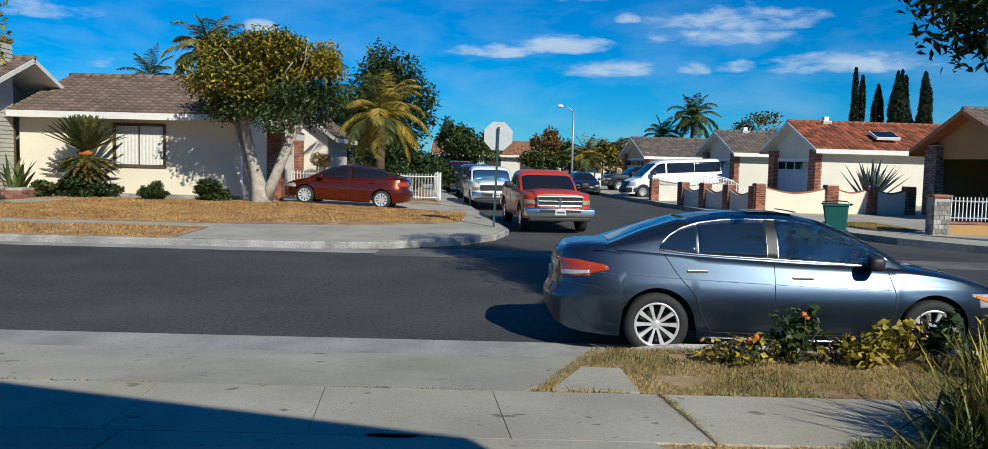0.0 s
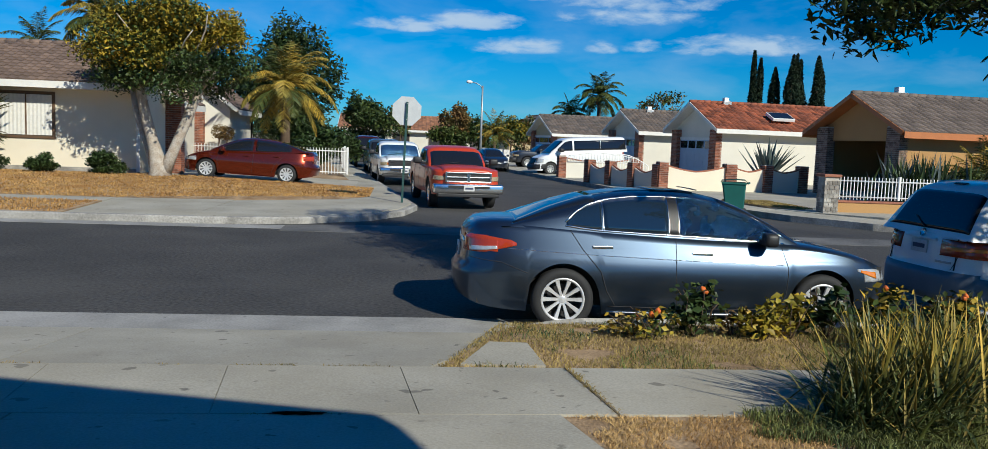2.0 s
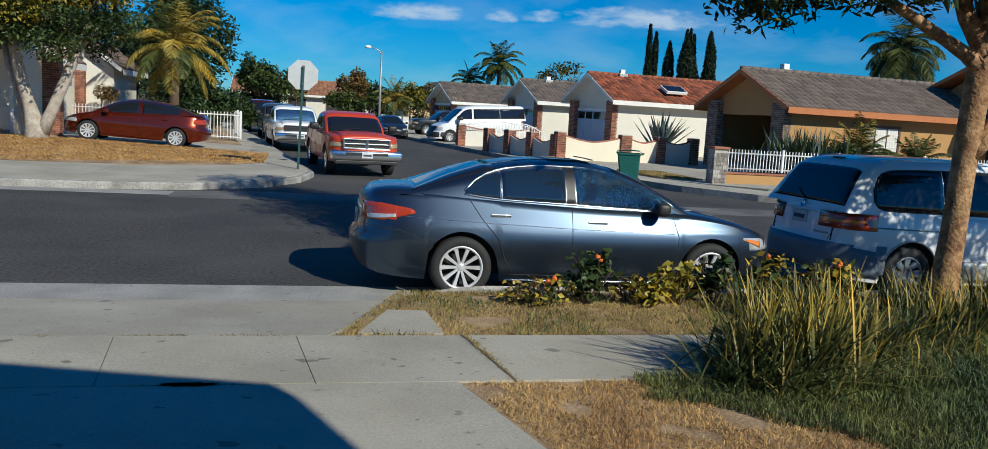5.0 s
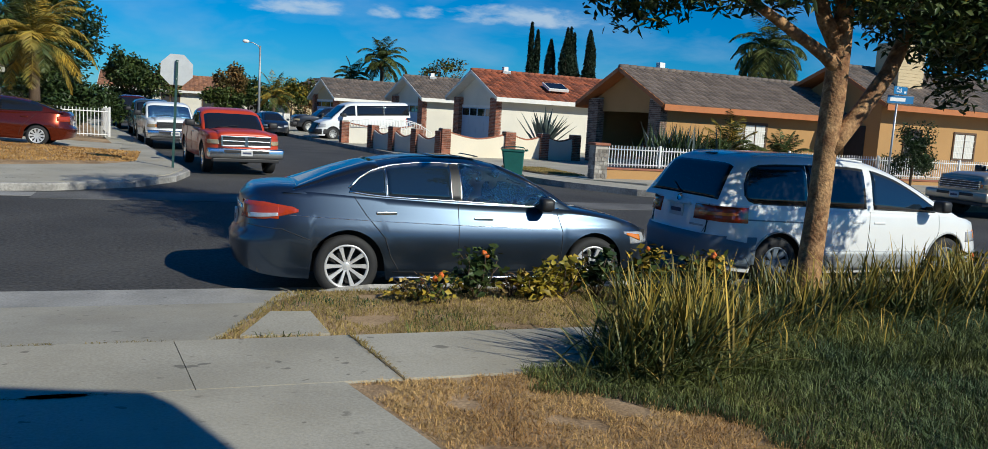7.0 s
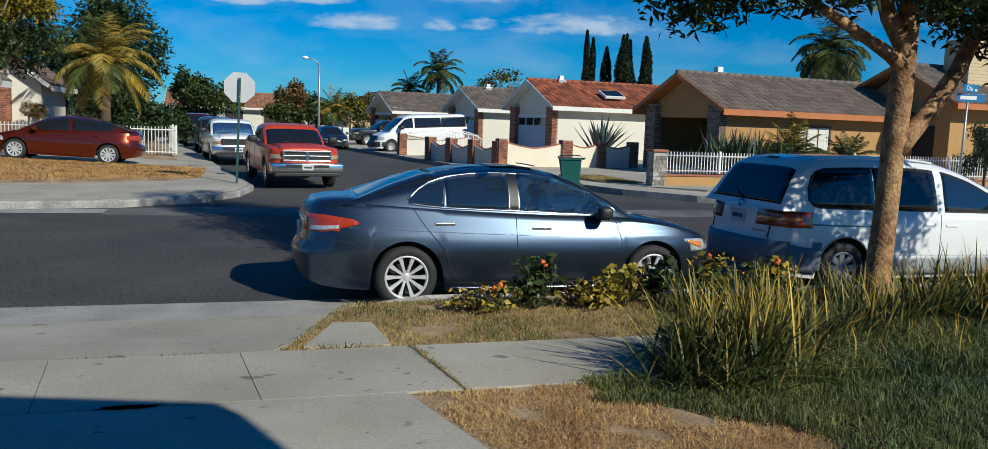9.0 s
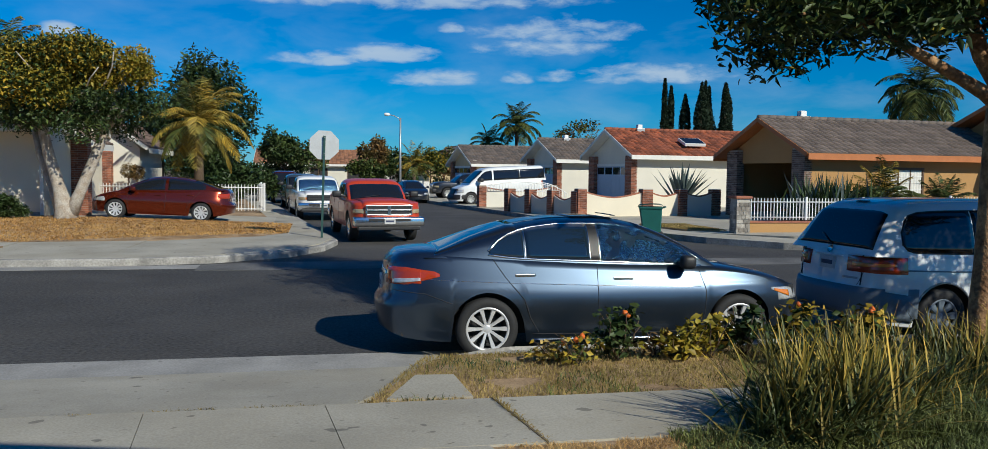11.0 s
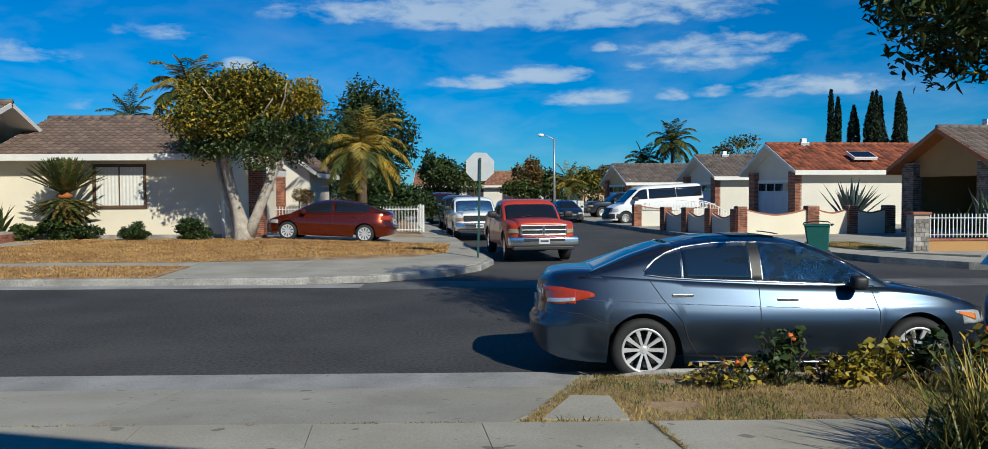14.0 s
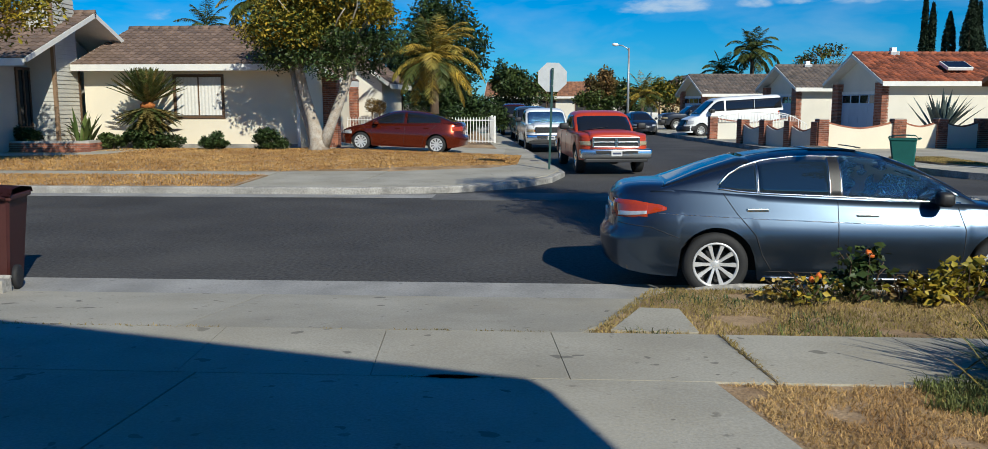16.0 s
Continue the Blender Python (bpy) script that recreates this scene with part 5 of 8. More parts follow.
def saloon_plain(m, label, paint, rim):
    c = Car("car", m, label, "car", C_SPEC)
    c.build_body(M[paint], 110)
    c.build_cabin(M[paint])
    belt = curve([(-1.5, 1.07), (-1.0, 1.035), (0, 0.985), (0.7, 0.95), (1.1, 0.925)])
    upper = curve([(-1.5, 1.15), (-1.2, 1.27), (-0.8, 1.335), (-0.3, 1.365), (0.1, 1.35), (0.45, 1.27), (0.8, 1.11), (1.1, 0.95)])
    for sg in (1, -1):
        c.window("rear_window", belt, upper, -1.42, -0.24, sg, M["glass_dark"])
        c.window("front_window", belt, upper, -0.14, 0.98, sg, M["glass_dark"])
        c.seam("shut_line", [(-0.19, 0.95), (-0.19, 0.6), (-0.15, 0.28)], sg, M["dark"])
        c.seam("shut_line", [(0.95, 0.88), (1.0, 0.65), (0.95, 0.28)], sg, M["dark"])
        c.seam("shut_line", [(-1.28, 1.0), (-1.1, 0.8), (-0.9, 0.6), (-0.8, 0.28)], sg, M["dark"])
        c.handle(-0.95, 0.87, sg, M[paint], 0.2)
        c.handle(0.05, 0.83, sg, M[paint], 0.2)
        c.mirror(0.78, 0.93, sg, M[paint], 0.95)
        c.on_side("tail_lamp", [(-2.24, 0.80), (-1.85, 0.86)], [(-2.24, 0.97), (-1.85, 0.93)], -2.24, -1.85, sg, M["lamp_red"])
        c.on_end("tail_lamp", sg * 0.45, sg * 0.82, 0.80, 0.95, False, M["lamp_red"])
        c.on_side("headlamp", [(1.75, 0.68), (2.22, 0.55)], [(1.75, 0.70), (2.22, 0.64)], 1.75, 2.2, sg, M["lamp_clear"])
        c.on_end("headlamp", sg * 0.4, sg * 0.8, 0.56, 0.66, True, M["lamp_clear"])
    c.screen("rear_screen", -1.9, -1.05, 0.92, 0.88, M["glass_dark"])
    c.screen("windscreen", 0.45, 1.3, 0.86, 0.92, M["glass_dark"])
    c.plate(0, 0.74, False)
    c.wheels(rim, 10, 0.215, 0.2, track=0.838)
    return c.root


saloon_plain(pose(-5.1, 30.2, 0.29, 0, -2.4, 176), "dark red metallic compact saloon on the driveway", "paint_copper", M["alloy"])

# ---- houses ----
def tile_slope(e0, along, up, n_vec, la, ls, tw=0.30, tl=0.36, parent=None, material=None):
    """Interlocking roof tiles on one slope: curved pieces in courses, each with its own butt edge."""
    V, F = [], []
    nc, nr = max(int(la / tw), 1), max(int(ls / tl), 1)
    tw, tl = la / nc, ls / nr
    prof = [(0.0, 0.0), (0.2, 0.035), (0.42, 0.042), (0.62, 0.012), (1.0, 0.0)]
    rng = random.Random(int(la * 100 + ls * 7))
    shared, made = None, 0
    for r in range(nr):
        for c in range(nc):
            if material and made < 300:
                # the courses nearest the eave are tiles of their own
                made += 1
                if shared is None:
                    tv = [along * (u * tw) + up * (v * tl) + n_vec * (h + lift) for v, lift in ((-0.03, 0.048), (1.0, 0.012)) for u, h in prof] + [along * (u * tw) + up * (-0.03 * tl) for u, h in prof]
                    tf = [f for i in range(4) for f in ((i, i + 1, 6 + i, 5 + i), (10 + i, 11 + i, 1 + i, i))]
                    o = mesh_object("roof_tile", tv, tf, material, parent)
                    shared = o.data
                else:
                    o = new("roof_tile", shared)
                    o.parent = parent
                o.location = e0 + along * (c * tw) + up * (r * tl + rng.uniform(-0.008, 0.008)) + n_vec * rng.uniform(-0.004, 0.004)
                continue
            b = len(V)
            j, k = rng.uniform(-0.008, 0.008), rng.uniform(-0.004, 0.004)
            for v, lift in ((-0.03, 0.048), (1.0, 0.012)):
                for u, h in prof:
                    V.append(e0 + along * ((c + u) * tw) + up * ((r + v) * tl + j) + n_vec * (h + lift + k))
            for u, h in prof:
                V.append(e0 + along * ((c + u) * tw) + up * ((r - 0.03) * tl + j) + n_vec * 0.0)
            for i in range(4):
                F.append((b + i, b + i + 1, b + 6 + i, b + 5 + i))
                F.append((b + 10 + i, b + 11 + i, b + 1 + i, b + i))
    return V, F


def gable_roof(parent, x0, x1, y0, y1, ze, zr, axis, tiles, fascia, tile_w=0.30, ridge_at=0.5, ze2=None, pieces=None):
    """A pitched roof over the eaves' rectangle: a deck with thickness, tiles, ridge caps and boards."""
    ze2 = ze if ze2 is None else ze2
    if axis == "x":
        yr = y0 + (y1 - y0) * ridge_at
        eaves = [((Vector((x0, y0, ze)), Vector((1, 0, 0)), Vector((x0, yr, zr))), x1 - x0), ((Vector((x1, y1, ze2)), Vector((-1, 0, 0)), Vector((x1, yr, zr))), x1 - x0)]
        ra, rb = Vector((x0, yr, zr)), Vector((x1, yr, zr))
    else:
        xr = x0 + (x1 - x0) * ridge_at
        eaves = [((Vector((x0, y1, ze)), Vector((0, -1, 0)), Vector((xr, y1, zr))), y1 - y0), ((Vector((x1, y0, ze2)), Vector((0, 1, 0)), Vector((xr, y0, zr))), y1 - y0)]
        ra, rb = Vector((xr, y0, zr)), Vector((xr, y1, zr))
    roof = None
    for (e0, al, top), la in eaves:
        up = top - e0
        ls = up.length
        up = up.normalized()
        nv = al.cross(up).normalized()
        bm = bmesh.new()
        q = [e0, e0 + al * la, e0 + al * la + up * ls, e0 + up * ls]
        t = [bm.verts.new(p) for p in q] + [bm.verts.new(p - nv * 0.12) for p in q]
        for f in ((0, 1, 2, 3), (7, 6, 5, 4), (0, 4, 5, 1), (1, 5, 6, 2), (2, 6, 7, 3), (3, 7, 4, 0)):
            bm.faces.new([t[i] for i in f])
        deck = part("roof", bm, M[fascia], parent)
        roof = roof or deck
        V, F = tile_slope(e0 + nv * 0.004, al, up, nv, la, ls, tile_w, parent=deck, material=M[pieces] if pieces and deck is roof else None)
        tagged(mesh_object("roof_tiles", V, F, M[tiles], deck), "curved tiles in courses", kind="stuff")
        # boards: along the eave, and up both rakes
        d = nv.cross(al)
        bm = bmesh.new()
        a, b = e0 + nv * 0.02 - up * 0.02, e0 + al * la + nv * 0.02 - up * 0.02
        vs = [bm.verts.new(p) for p in (a, b, b + Vector((0, 0, -0.22)), a + Vector((0, 0, -0.22)))]
        vs += [bm.verts.new(v.co - up * 0.03) for v in vs]
        for f in ((0, 1, 2, 3), (7, 6, 5, 4), (0, 4, 5, 1), (1, 5, 6, 2), (2, 6, 7, 3), (3, 7, 4, 0)):
            bm.faces.new([vs[i] for i in f])
        part("fascia", bm, M[fascia], deck)
        for side, p in ((-1, e0), (1, e0 + al * la)):
            bm = bmesh.new()
            o = al * side
            a, b = p + nv * 0.03, p + up * ls + nv * 0.03
            vs = [bm.verts.new(x) for x in (a, b, b - nv * 0.16, a - nv * 0.16)]
            vs += [bm.verts.new(v.co + o * 0.035) for v in vs]
            for f in ((0, 1, 2, 3), (7, 6, 5, 4), (0, 4, 5, 1), (1, 5, 6, 2), (2, 6, 7, 3), (3, 7, 4, 0)):
                bm.faces.new([vs[i] for i in f])
            part("barge_board", bm, M[fascia], deck)
    n = max(int((rb - ra).length / 0.4), 1)
    for i in range(n):
        p = ra.lerp(rb, i / n) + Vector((0, 0, 0.03))
        q = ra.lerp(rb, (i + 1.08) / n) + Vector((0, 0, 0.055))
        tube("ridge_cap", [p, q], [0.11, 0.10], M[tiles], roof, "", 6)
    return roof


def walls(parent, x0, x1, y0, y1, z0, z1, material, gable=None, zr=0.0, ridge_at=0.5):
    """A block of outer walls, with gable ends on request."""
    bm = box_bm(x0, x1, y0, y1, z0, z1)
    if gable == "x":
        for x, w in ((x0, 0.15), (x1, -0.15)):
            yr = y0 + (y1 - y0) * ridge_at
            t = [bm.verts.new(p) for p in ((x, y0, z1), (x, y1, z1), (x, yr, zr), (x + w, y0, z1), (x + w, y1, z1), (x + w, yr, zr))]
            for f in ((0, 1, 2), (5, 4, 3), (0, 2, 5, 3), (1, 4, 5, 2)):
                bm.faces.new([t[i] for i in f])
    if gable == "y":
        for y, w in ((y0, 0.15), (y1, -0.15)):
            xr = x0 + (x1 - x0) * ridge_at
            t = [bm.verts.new(p) for p in ((x0, y, z1), (x1, y, z1), (xr, y, zr), (x0, y + w, z1), (x1, y + w, z1), (xr, y + w, zr))]
            for f in ((0, 1, 2), (5, 4, 3), (0, 2, 5, 3), (1, 4, 5, 2)):
                bm.faces.new([t[i] for i in f])
    return part("wall", bm, material, parent)


def window_on_y(parent, x0, x1, z0, z1, y, frame_mat, panes=2, curtain=True, bars=0):
    """A window in a wall that faces -y: frame, sill, panes, curtains behind the glass."""
    w = part("window", box_bm(x0, x1, y - 0.012, y + 0.02, z0, z1), M["dark"], parent)
    t = 0.09
    for a, b, c, d in ((x0 - t, x1 + t, z1, z1 + t), (x0 - t, x1 + t, z0 - t, z0), (x0 - t, x0, z0, z1), (x1, x1 + t, z0, z1)):
        part("window_frame", box_bm(a, b, y - 0.055, y, c, d, 0.008), frame_mat, w)
    if curtain:
        n = 26
        V, F = [], []
        for i in range(n + 1):
            x = x0 + 0.02 + (x1 - x0 - 0.04) * i / n
            dy = -0.016 - (0.012 if i % 2 else 0.0)
            V += [(x, y + dy, z0 + 0.02), (x, y + dy, z1 - 0.02)]
        F = [(2 * i, 2 * i + 2, 2 * i + 3, 2 * i + 1) for i in range(n)]
        mesh_object("curtain", V, F, M["curtain"], w, "pale pleated vertical blinds")
    for i in range(1, panes):
        x = x0 + (x1 - x0) * i / panes
        part("mullion", box_bm(x - 0.02, x + 0.02, y - 0.05, y - 0.01, z0, z1), frame_mat, w)
    for i in range(bars):
        z = z0 + (z1 - z0) * (i + 1) / (bars + 1)
        part("glazing_bar", box_bm(x0, x1, y - 0.045, y - 0.03, z - 0.012, z + 0.012), M["white_paint"], w)
    return w


def brick_pier(name, parent, x0, x1, y0, y1, z0, z1, material="brick", mortar="mortar", bl=0.21, bh=0.075):
    """A pier with a mortar core and proud bricks on all four faces."""
    core = box(name, x0 + 0.012, x1 - 0.012, y0 + 0.012, y1 - 0.012, z0, z1, M[mortar], parent)
    V, F = [], []

    def brick(a0, a1, b0, b1, c0, c1):
        b = len(V)
        V.extend([(a0, b0, c0), (a1, b0, c0), (a1, b1, c0), (a0, b1, c0), (a0, b0, c1), (a1, b0, c1), (a1, b1, c1), (a0, b1, c1)])
        F.extend([(b + i for i in f) for f in ((0, 1, 5, 4), (1, 2, 6, 5), (2, 3, 7, 6), (3, 0, 4, 7), (4, 5, 6, 7))])
    rng = random.Random(int(x0 * 31 + z1 * 17))
    for r in range(int((z1 - z0) / bh)):
        c0 = z0 + r * bh + 0.006
        c1 = c0 + bh - 0.012
        sh = (r % 2) * bl / 2
        for lo, hi, face in ((x0, x1, "y"), (y0, y1, "x")):
            n = int((hi - lo) / bl) + 2
            for i in range(n):
                a0, a1 = max(lo + i * bl - sh + 0.006, lo), min(lo + (i + 1) * bl - sh - 0.006, hi)
                if a1 - a0 < 0.04:
                    continue
                p = rng.uniform(0, 0.006)
                if face == "y":
                    brick(a0, a1, y0 - p, y0 + 0.03, c0, c1)
                    brick(a0, a1, y1 - 0.03, y1 + p, c0, c1)
                else:
                    brick(x0 - p, x0 + 0.03, a0, a1, c0, c1)
                    brick(x1 - 0.03, x1 + p, a0, a1, c0, c1)
    tagged(mesh_object("brickwork", V, [tuple(f) for f in F], M[material], core), "rough bricks in running bond", kind="stuff")
    return core


def roof_vent(parent, x, y, z):
    v = part("roof_vent", box_bm(x - 0.25, x + 0.25, y - 0.25, y + 0.25, z - 0.3, z + 0.12, 0.02), M["steel"], parent)
    part("vent_cap", box_bm(x - 0.14, x + 0.14, y - 0.14, y + 0.14, z + 0.12, z + 0.34, 0.02), M["white_paint"], v)
    return v


def garage_front(parent, x, y0, y1, z0, door_h, pier, brick_mat, door_mat=None, lintel=None):
    """The street end, facing -x: a brick pier each side and a panelled door with small lights."""
    for a, b in ((y0, y0 + pier), (y1 - pier, y1)):
        brick_pier("brick_pier", parent, x - 0.25, x + 0.1, a, b, z0, z0 + 2.75, brick_mat)
    if door_mat is None:
        return
    d = part("garage_door", box_bm(x - 0.02, x + 0.02, y0 + pier, y1 - pier, z0, z0 + door_h), M[door_mat], parent, "pale panelled garage door with skylit blue mixed into its grey")
    w = (y1 - y0 - 2 * pier) / 4
    for c in range(4):
        for r in range(4):
            a = y0 + pier + c * w
            top = r == 3
            part("window_light" if top else "door_panel", box_bm(x - 0.035, x - 0.015, a + 0.08, a + w - 0.08, z0 + 0.08 + r * door_h / 4, z0 - 0.06 + (r + 1) * door_h / 4, 0.006), M["glass_dark" if top else door_mat], d)
    part("door_frame", box_bm(x - 0.06, x + 0.03, y0 + pier, y1 - pier, z0 + door_h, z0 + door_h + 0.14), M["trim_white"], parent)


# the cream house across the street
house_l = thing("house", pose(0, 0, 0), "cream stucco bungalow with brown tiled roof and white eaves", "house")
walls(house_l, -16.9, -8.95, 30.6, 38.4, 0.3, 3.25, M["stucco_cream"], "x", 4.75)
gable_roof(house_l, -16.98, -8.75, 29.95, 39.0, 3.33, 4.93, "x", "tile_brown", "trim_white", 0.3, pieces="tile_brown_piece")
part("soffit", box_bm(-16.9, -8.8, 30.0, 30.6, 3.12, 3.16), M["trim_white"], house_l)
window_on_y(house_l, -13.48, -11.78, 1.52, 2.92, 30.6, M["trim_brown"])
part("meter_box", box_bm(-9.05, -8.94, 30.55, 30.62, 0.4, 3.1, 0.01), M["white_paint"], house_l, "white downpipe on the corner")
part("foundation", box_bm(-16.9, -8.94, 30.57, 30.61, 0.3, 0.5), M["kerb"], house_l)
# set-back entry with brick piers and a second front
walls(house_l, -9.5, -8.35, 33.9, 35.4, 0.3, 2.75, M["stucco_cream"])
brick_pier("brick_pier", house_l, -9.5, -9.12, 33.3, 33.85, 0.35, 2.75)
brick_pier("brick_pier", house_l, -8.2, -7.68, 31.0, 31.5, 0.3, 3.0)
ed = part("entry_door", box_bm(-9.12, -8.75, 33.82, 33.9, 0.4, 2.45, 0.01), M["siding"], house_l, "pale grey panelled entry door")
for z0, z1 in ((0.6, 1.2), (1.35, 2.25)):
    part("door_panel", box_bm(-9.05, -8.8, 33.80, 33.82, z0, z1, 0.005), M["siding"], ed)
part("door_frame", box_bm(-9.12, -8.72, 33.80, 33.89, 2.45, 2.6), M["trim_brown"], ed)
gable_roof(house_l, -9.7, -7.95, 33.2, 35.8, 2.85, 3.4, "y", "tile_brown", "trim_white", 0.3)
walls(house_l, -10.2, -8.05, 41.5, 47, 0.3, 2.9, M["stucco_white"], "y", 3.9)
gable_roof(house_l, -10.6, -7.6, 41.0, 47.4, 2.9, 4.0, "y", "tile_brown", "trim_white", 0.3)
brick_pier("brick_pier", house_l, -9.65, -9.2, 41.1, 41.55, 0.35, 2.8)
roof_vent(house_l, -13.2, 35.0, 4.72)
# wing with lapped boards and a boarded chimney
wing = thing("house_wing", pose(0, 0, 0), "wing clad in pale lapped boards with a gabled tiled roof", "house")


def lapped(parent, x0, x1, y0, y1, z0, z1, step, material):
    """Boards lapped over one another on the faces to -y and +x of a block."""
    for i in range(int((z1 - z0) / step)):
        z = z0 + i * step
        mesh_object("board", [(x0, y0 - 0.03, z), (x1 + 0.03, y0 - 0.03, z), (x1 + 0.006, y0 - 0.006, z + step), (x0, y0 - 0.006, z + step), (x0, y0, z), (x1, y0, z)], [(0, 1, 2, 3), (4, 5, 1, 0)], material, parent)
        mesh_object("board", [(x1 + 0.03, y0 - 0.03, z), (x1 + 0.03, y1, z), (x1 + 0.006, y1, z + step), (x1 + 0.006, y0 - 0.006, z + step), (x1, y0, z), (x1, y1, z)], [(0, 1, 2, 3), (4, 5, 1, 0)], material, parent)


side = walls(wing, -25.0, -18.0, 27.1, 34.3, 0.3, 3.45, M["siding"], "x", 4.98)
lapped(side, -25.0, -18.0, 27.1, 30.6, 0.45, 3.3, 0.15, M["siding"])
gable_roof(wing, -25.4, -16.4, 26.3, 35.1, 3.37, 5.17, "x", "tile_brown", "trim_white", 0.3)
chim = box("chimney", -18.0, -17.05, 29.0, 30.45, 0.3, 5.78, M["siding"], wing, "boarded chimney")
lapped(chim, -18.0, -17.05, 29.0, 30.45, 0.42, 5.7, 0.148, M["siding"])
box("chimney_cap", -18.05, -17.0, 28.94, 30.5, 5.70, 5.84, M["trim_tan"], chim, "tan capping board")
box("corner_board", -17.12, -17.005, 28.95, 29.06, 0.3, 5.7, M["trim_tan"], chim, "tan corner board")
box("corner_board", -17.06, -17.0, 30.45, 30.56, 0.3, 3.2, M["trim_brown"], chim)
win = box("window", -17.99, -17.96, 28.3, 28.95, 1.2, 3.1, M["glass_dark"], wing)
for y0, y1, z0, z1 in ((28.2, 28.3, 1.1, 3.2), (28.95, 28.99, 1.1, 3.2), (28.3, 28.95, 3.1, 3.2), (28.3, 28.95, 1.1, 1.2), (28.6, 28.64, 1.2, 3.1)):
    box("window_frame", -17.99, -17.92, y0, y1, z0, z1, M["trim_brown"], win)
planter = thing("brick_planter", pose(0, 0, 0), "low red brick planter by the wing", "planter")
brick_pier("planter_wall", planter, -21.5, -15.2, 27.6, 28.1, 0.36, 0.72)
brick_pier("planter_wall", planter, -15.75, -15.2, 28.05, 29.4, 0.36, 0.72)
structure(slab("path", [(-21, 25.0), (-14.6, 26.6), (-13.6, 28.9), (-15.1, 28.9), (-15.4, 27.2), (-21, 26.6)], lambda x, y: yard_z(x, y) + 0.012, 0.08, M["concrete"]), "pale concrete path to the wing", "path")


# houses along the far side of the side street, gable ends to the street
def street_house(x, y, label, wall_mat, tiles, fascia, brick_mat, front=5.6, depth=12.0, eave=2.95, ridge=4.3, door="door_grey", ov=0.55, base=0.4):
    h = thing("house", pose(x, y, 0, 0, 0, 6.6), label, "house", "houses along the side street")
    if door:
        walls(h, 0.02, depth, 0, front, base - 0.2, eave - 0.02, M[wall_mat], "x", ridge - 0.15)
    else:
        # open garage: side walls and back, with a real hollow
        for a0, a1, b0, b1 in ((0.02, depth, 0, 0.15), (0.02, depth, front - 0.15, front), (5.5, 5.65, 0.15, front - 0.15), (depth - 0.15, depth, 0.15, front - 0.15)):
            part("wall", box_bm(a0, a1, b0, b1, base - 0.2, eave - 0.02), M[wall_mat], h)
        for xx, w in ((0.02, 0.15), (depth, -0.15)):
            bm = bmesh.new()
            t = [bm.verts.new(p) for p in ((xx, 0, eave - 0.45), (xx, front, eave - 0.45), (xx, front, eave), (xx, front / 2, ridge - 0.15), (xx, 0, eave), (xx + w, 0, eave - 0.45), (xx + w, front, eave - 0.45), (xx + w, front, eave), (xx + w, front / 2, ridge - 0.15), (xx + w, 0, eave))]
            for f in ((0, 1, 2, 3, 4), (9, 8, 7, 6, 5), (0, 5, 6, 1)):
                bm.faces.new([t[i] for i in f])
            part("gable", bm, M[wall_mat], h)
        part("garage_floor", box_bm(0.1, 5.5, 0.15, front - 0.15, base - 0.1, base), M["concrete"], h)
        # near-black sheet before the back wall deepens the garage's shade by colour
        part("garage_back", box_bm(5.3, 5.49, 0.15, front - 0.15, base, eave), M["dark"], h)
    gable_roof(h, -ov, depth + 0.3, -ov, front + ov, eave - 0.12, ridge, "x", tiles, fascia, 0.3, pieces=None if door else "tile_grey_piece")
    garage_front(h, 0.0, 0.0, front, base - 0.15, 2.15, 0.75, brick_mat, door)
    return h


h_red = street_house(16.5, 43.4, "white stucco house with red tiled roof and brick piers", "stucco_white", "tile_red", "trim_white", "brick", front=5.5, eave=3.1, ridge=4.45)
sk = part("skylight", box_bm(5.2, 6.5, 1.0, 1.9, 3.82, 3.98, 0.02), M["white_paint"], h_red, "dark skylight with a pale frame")
sk.matrix_basis = pose(3.7, 0.6, 3.68, 23, 0, 0) @ pose(-5.85, -1.45, -3.8)
part("glass_pane", box_bm(5.26, 6.44, 1.06, 1.84, 3.98, 3.99), M["glass_dark"], sk)
roof_vent(h_red, 1.6, 2.75, 4.45)
h_grey = street_house(15.2, 53.4, "pale house with grey-brown tiled roof and brick piers", "stucco_white", "tile_grey", "trim_white", "brick", front=5.6, eave=2.98, ridge=4.25)
roof_vent(h_grey, 1.5, 2.8, 4.25)
street_house(12.6, 70.0, "tan house with grey-brown tiled roof far along the street", "stucco_tan", "tile_grey", "trim_white", "brick", front=7.0, depth=14, eave=2.8, ridge=4.25)
h_or = street_house(17.95, 29.1, "orange stucco corner house with brown tiles and an open garage", "stucco_orange", "tile_grey", "trim_orange", "brick_dark", front=5.1, depth=9.65, eave=2.92, ridge=4.25, door=None, base=0.42)
roof_vent(h_or, 1.8, 2.9, 4.3)
window_on_y(h_or, 3.5, 5.25, 1.25, 2.25, 0.0, M["trim_brown"], 3, True, 3)
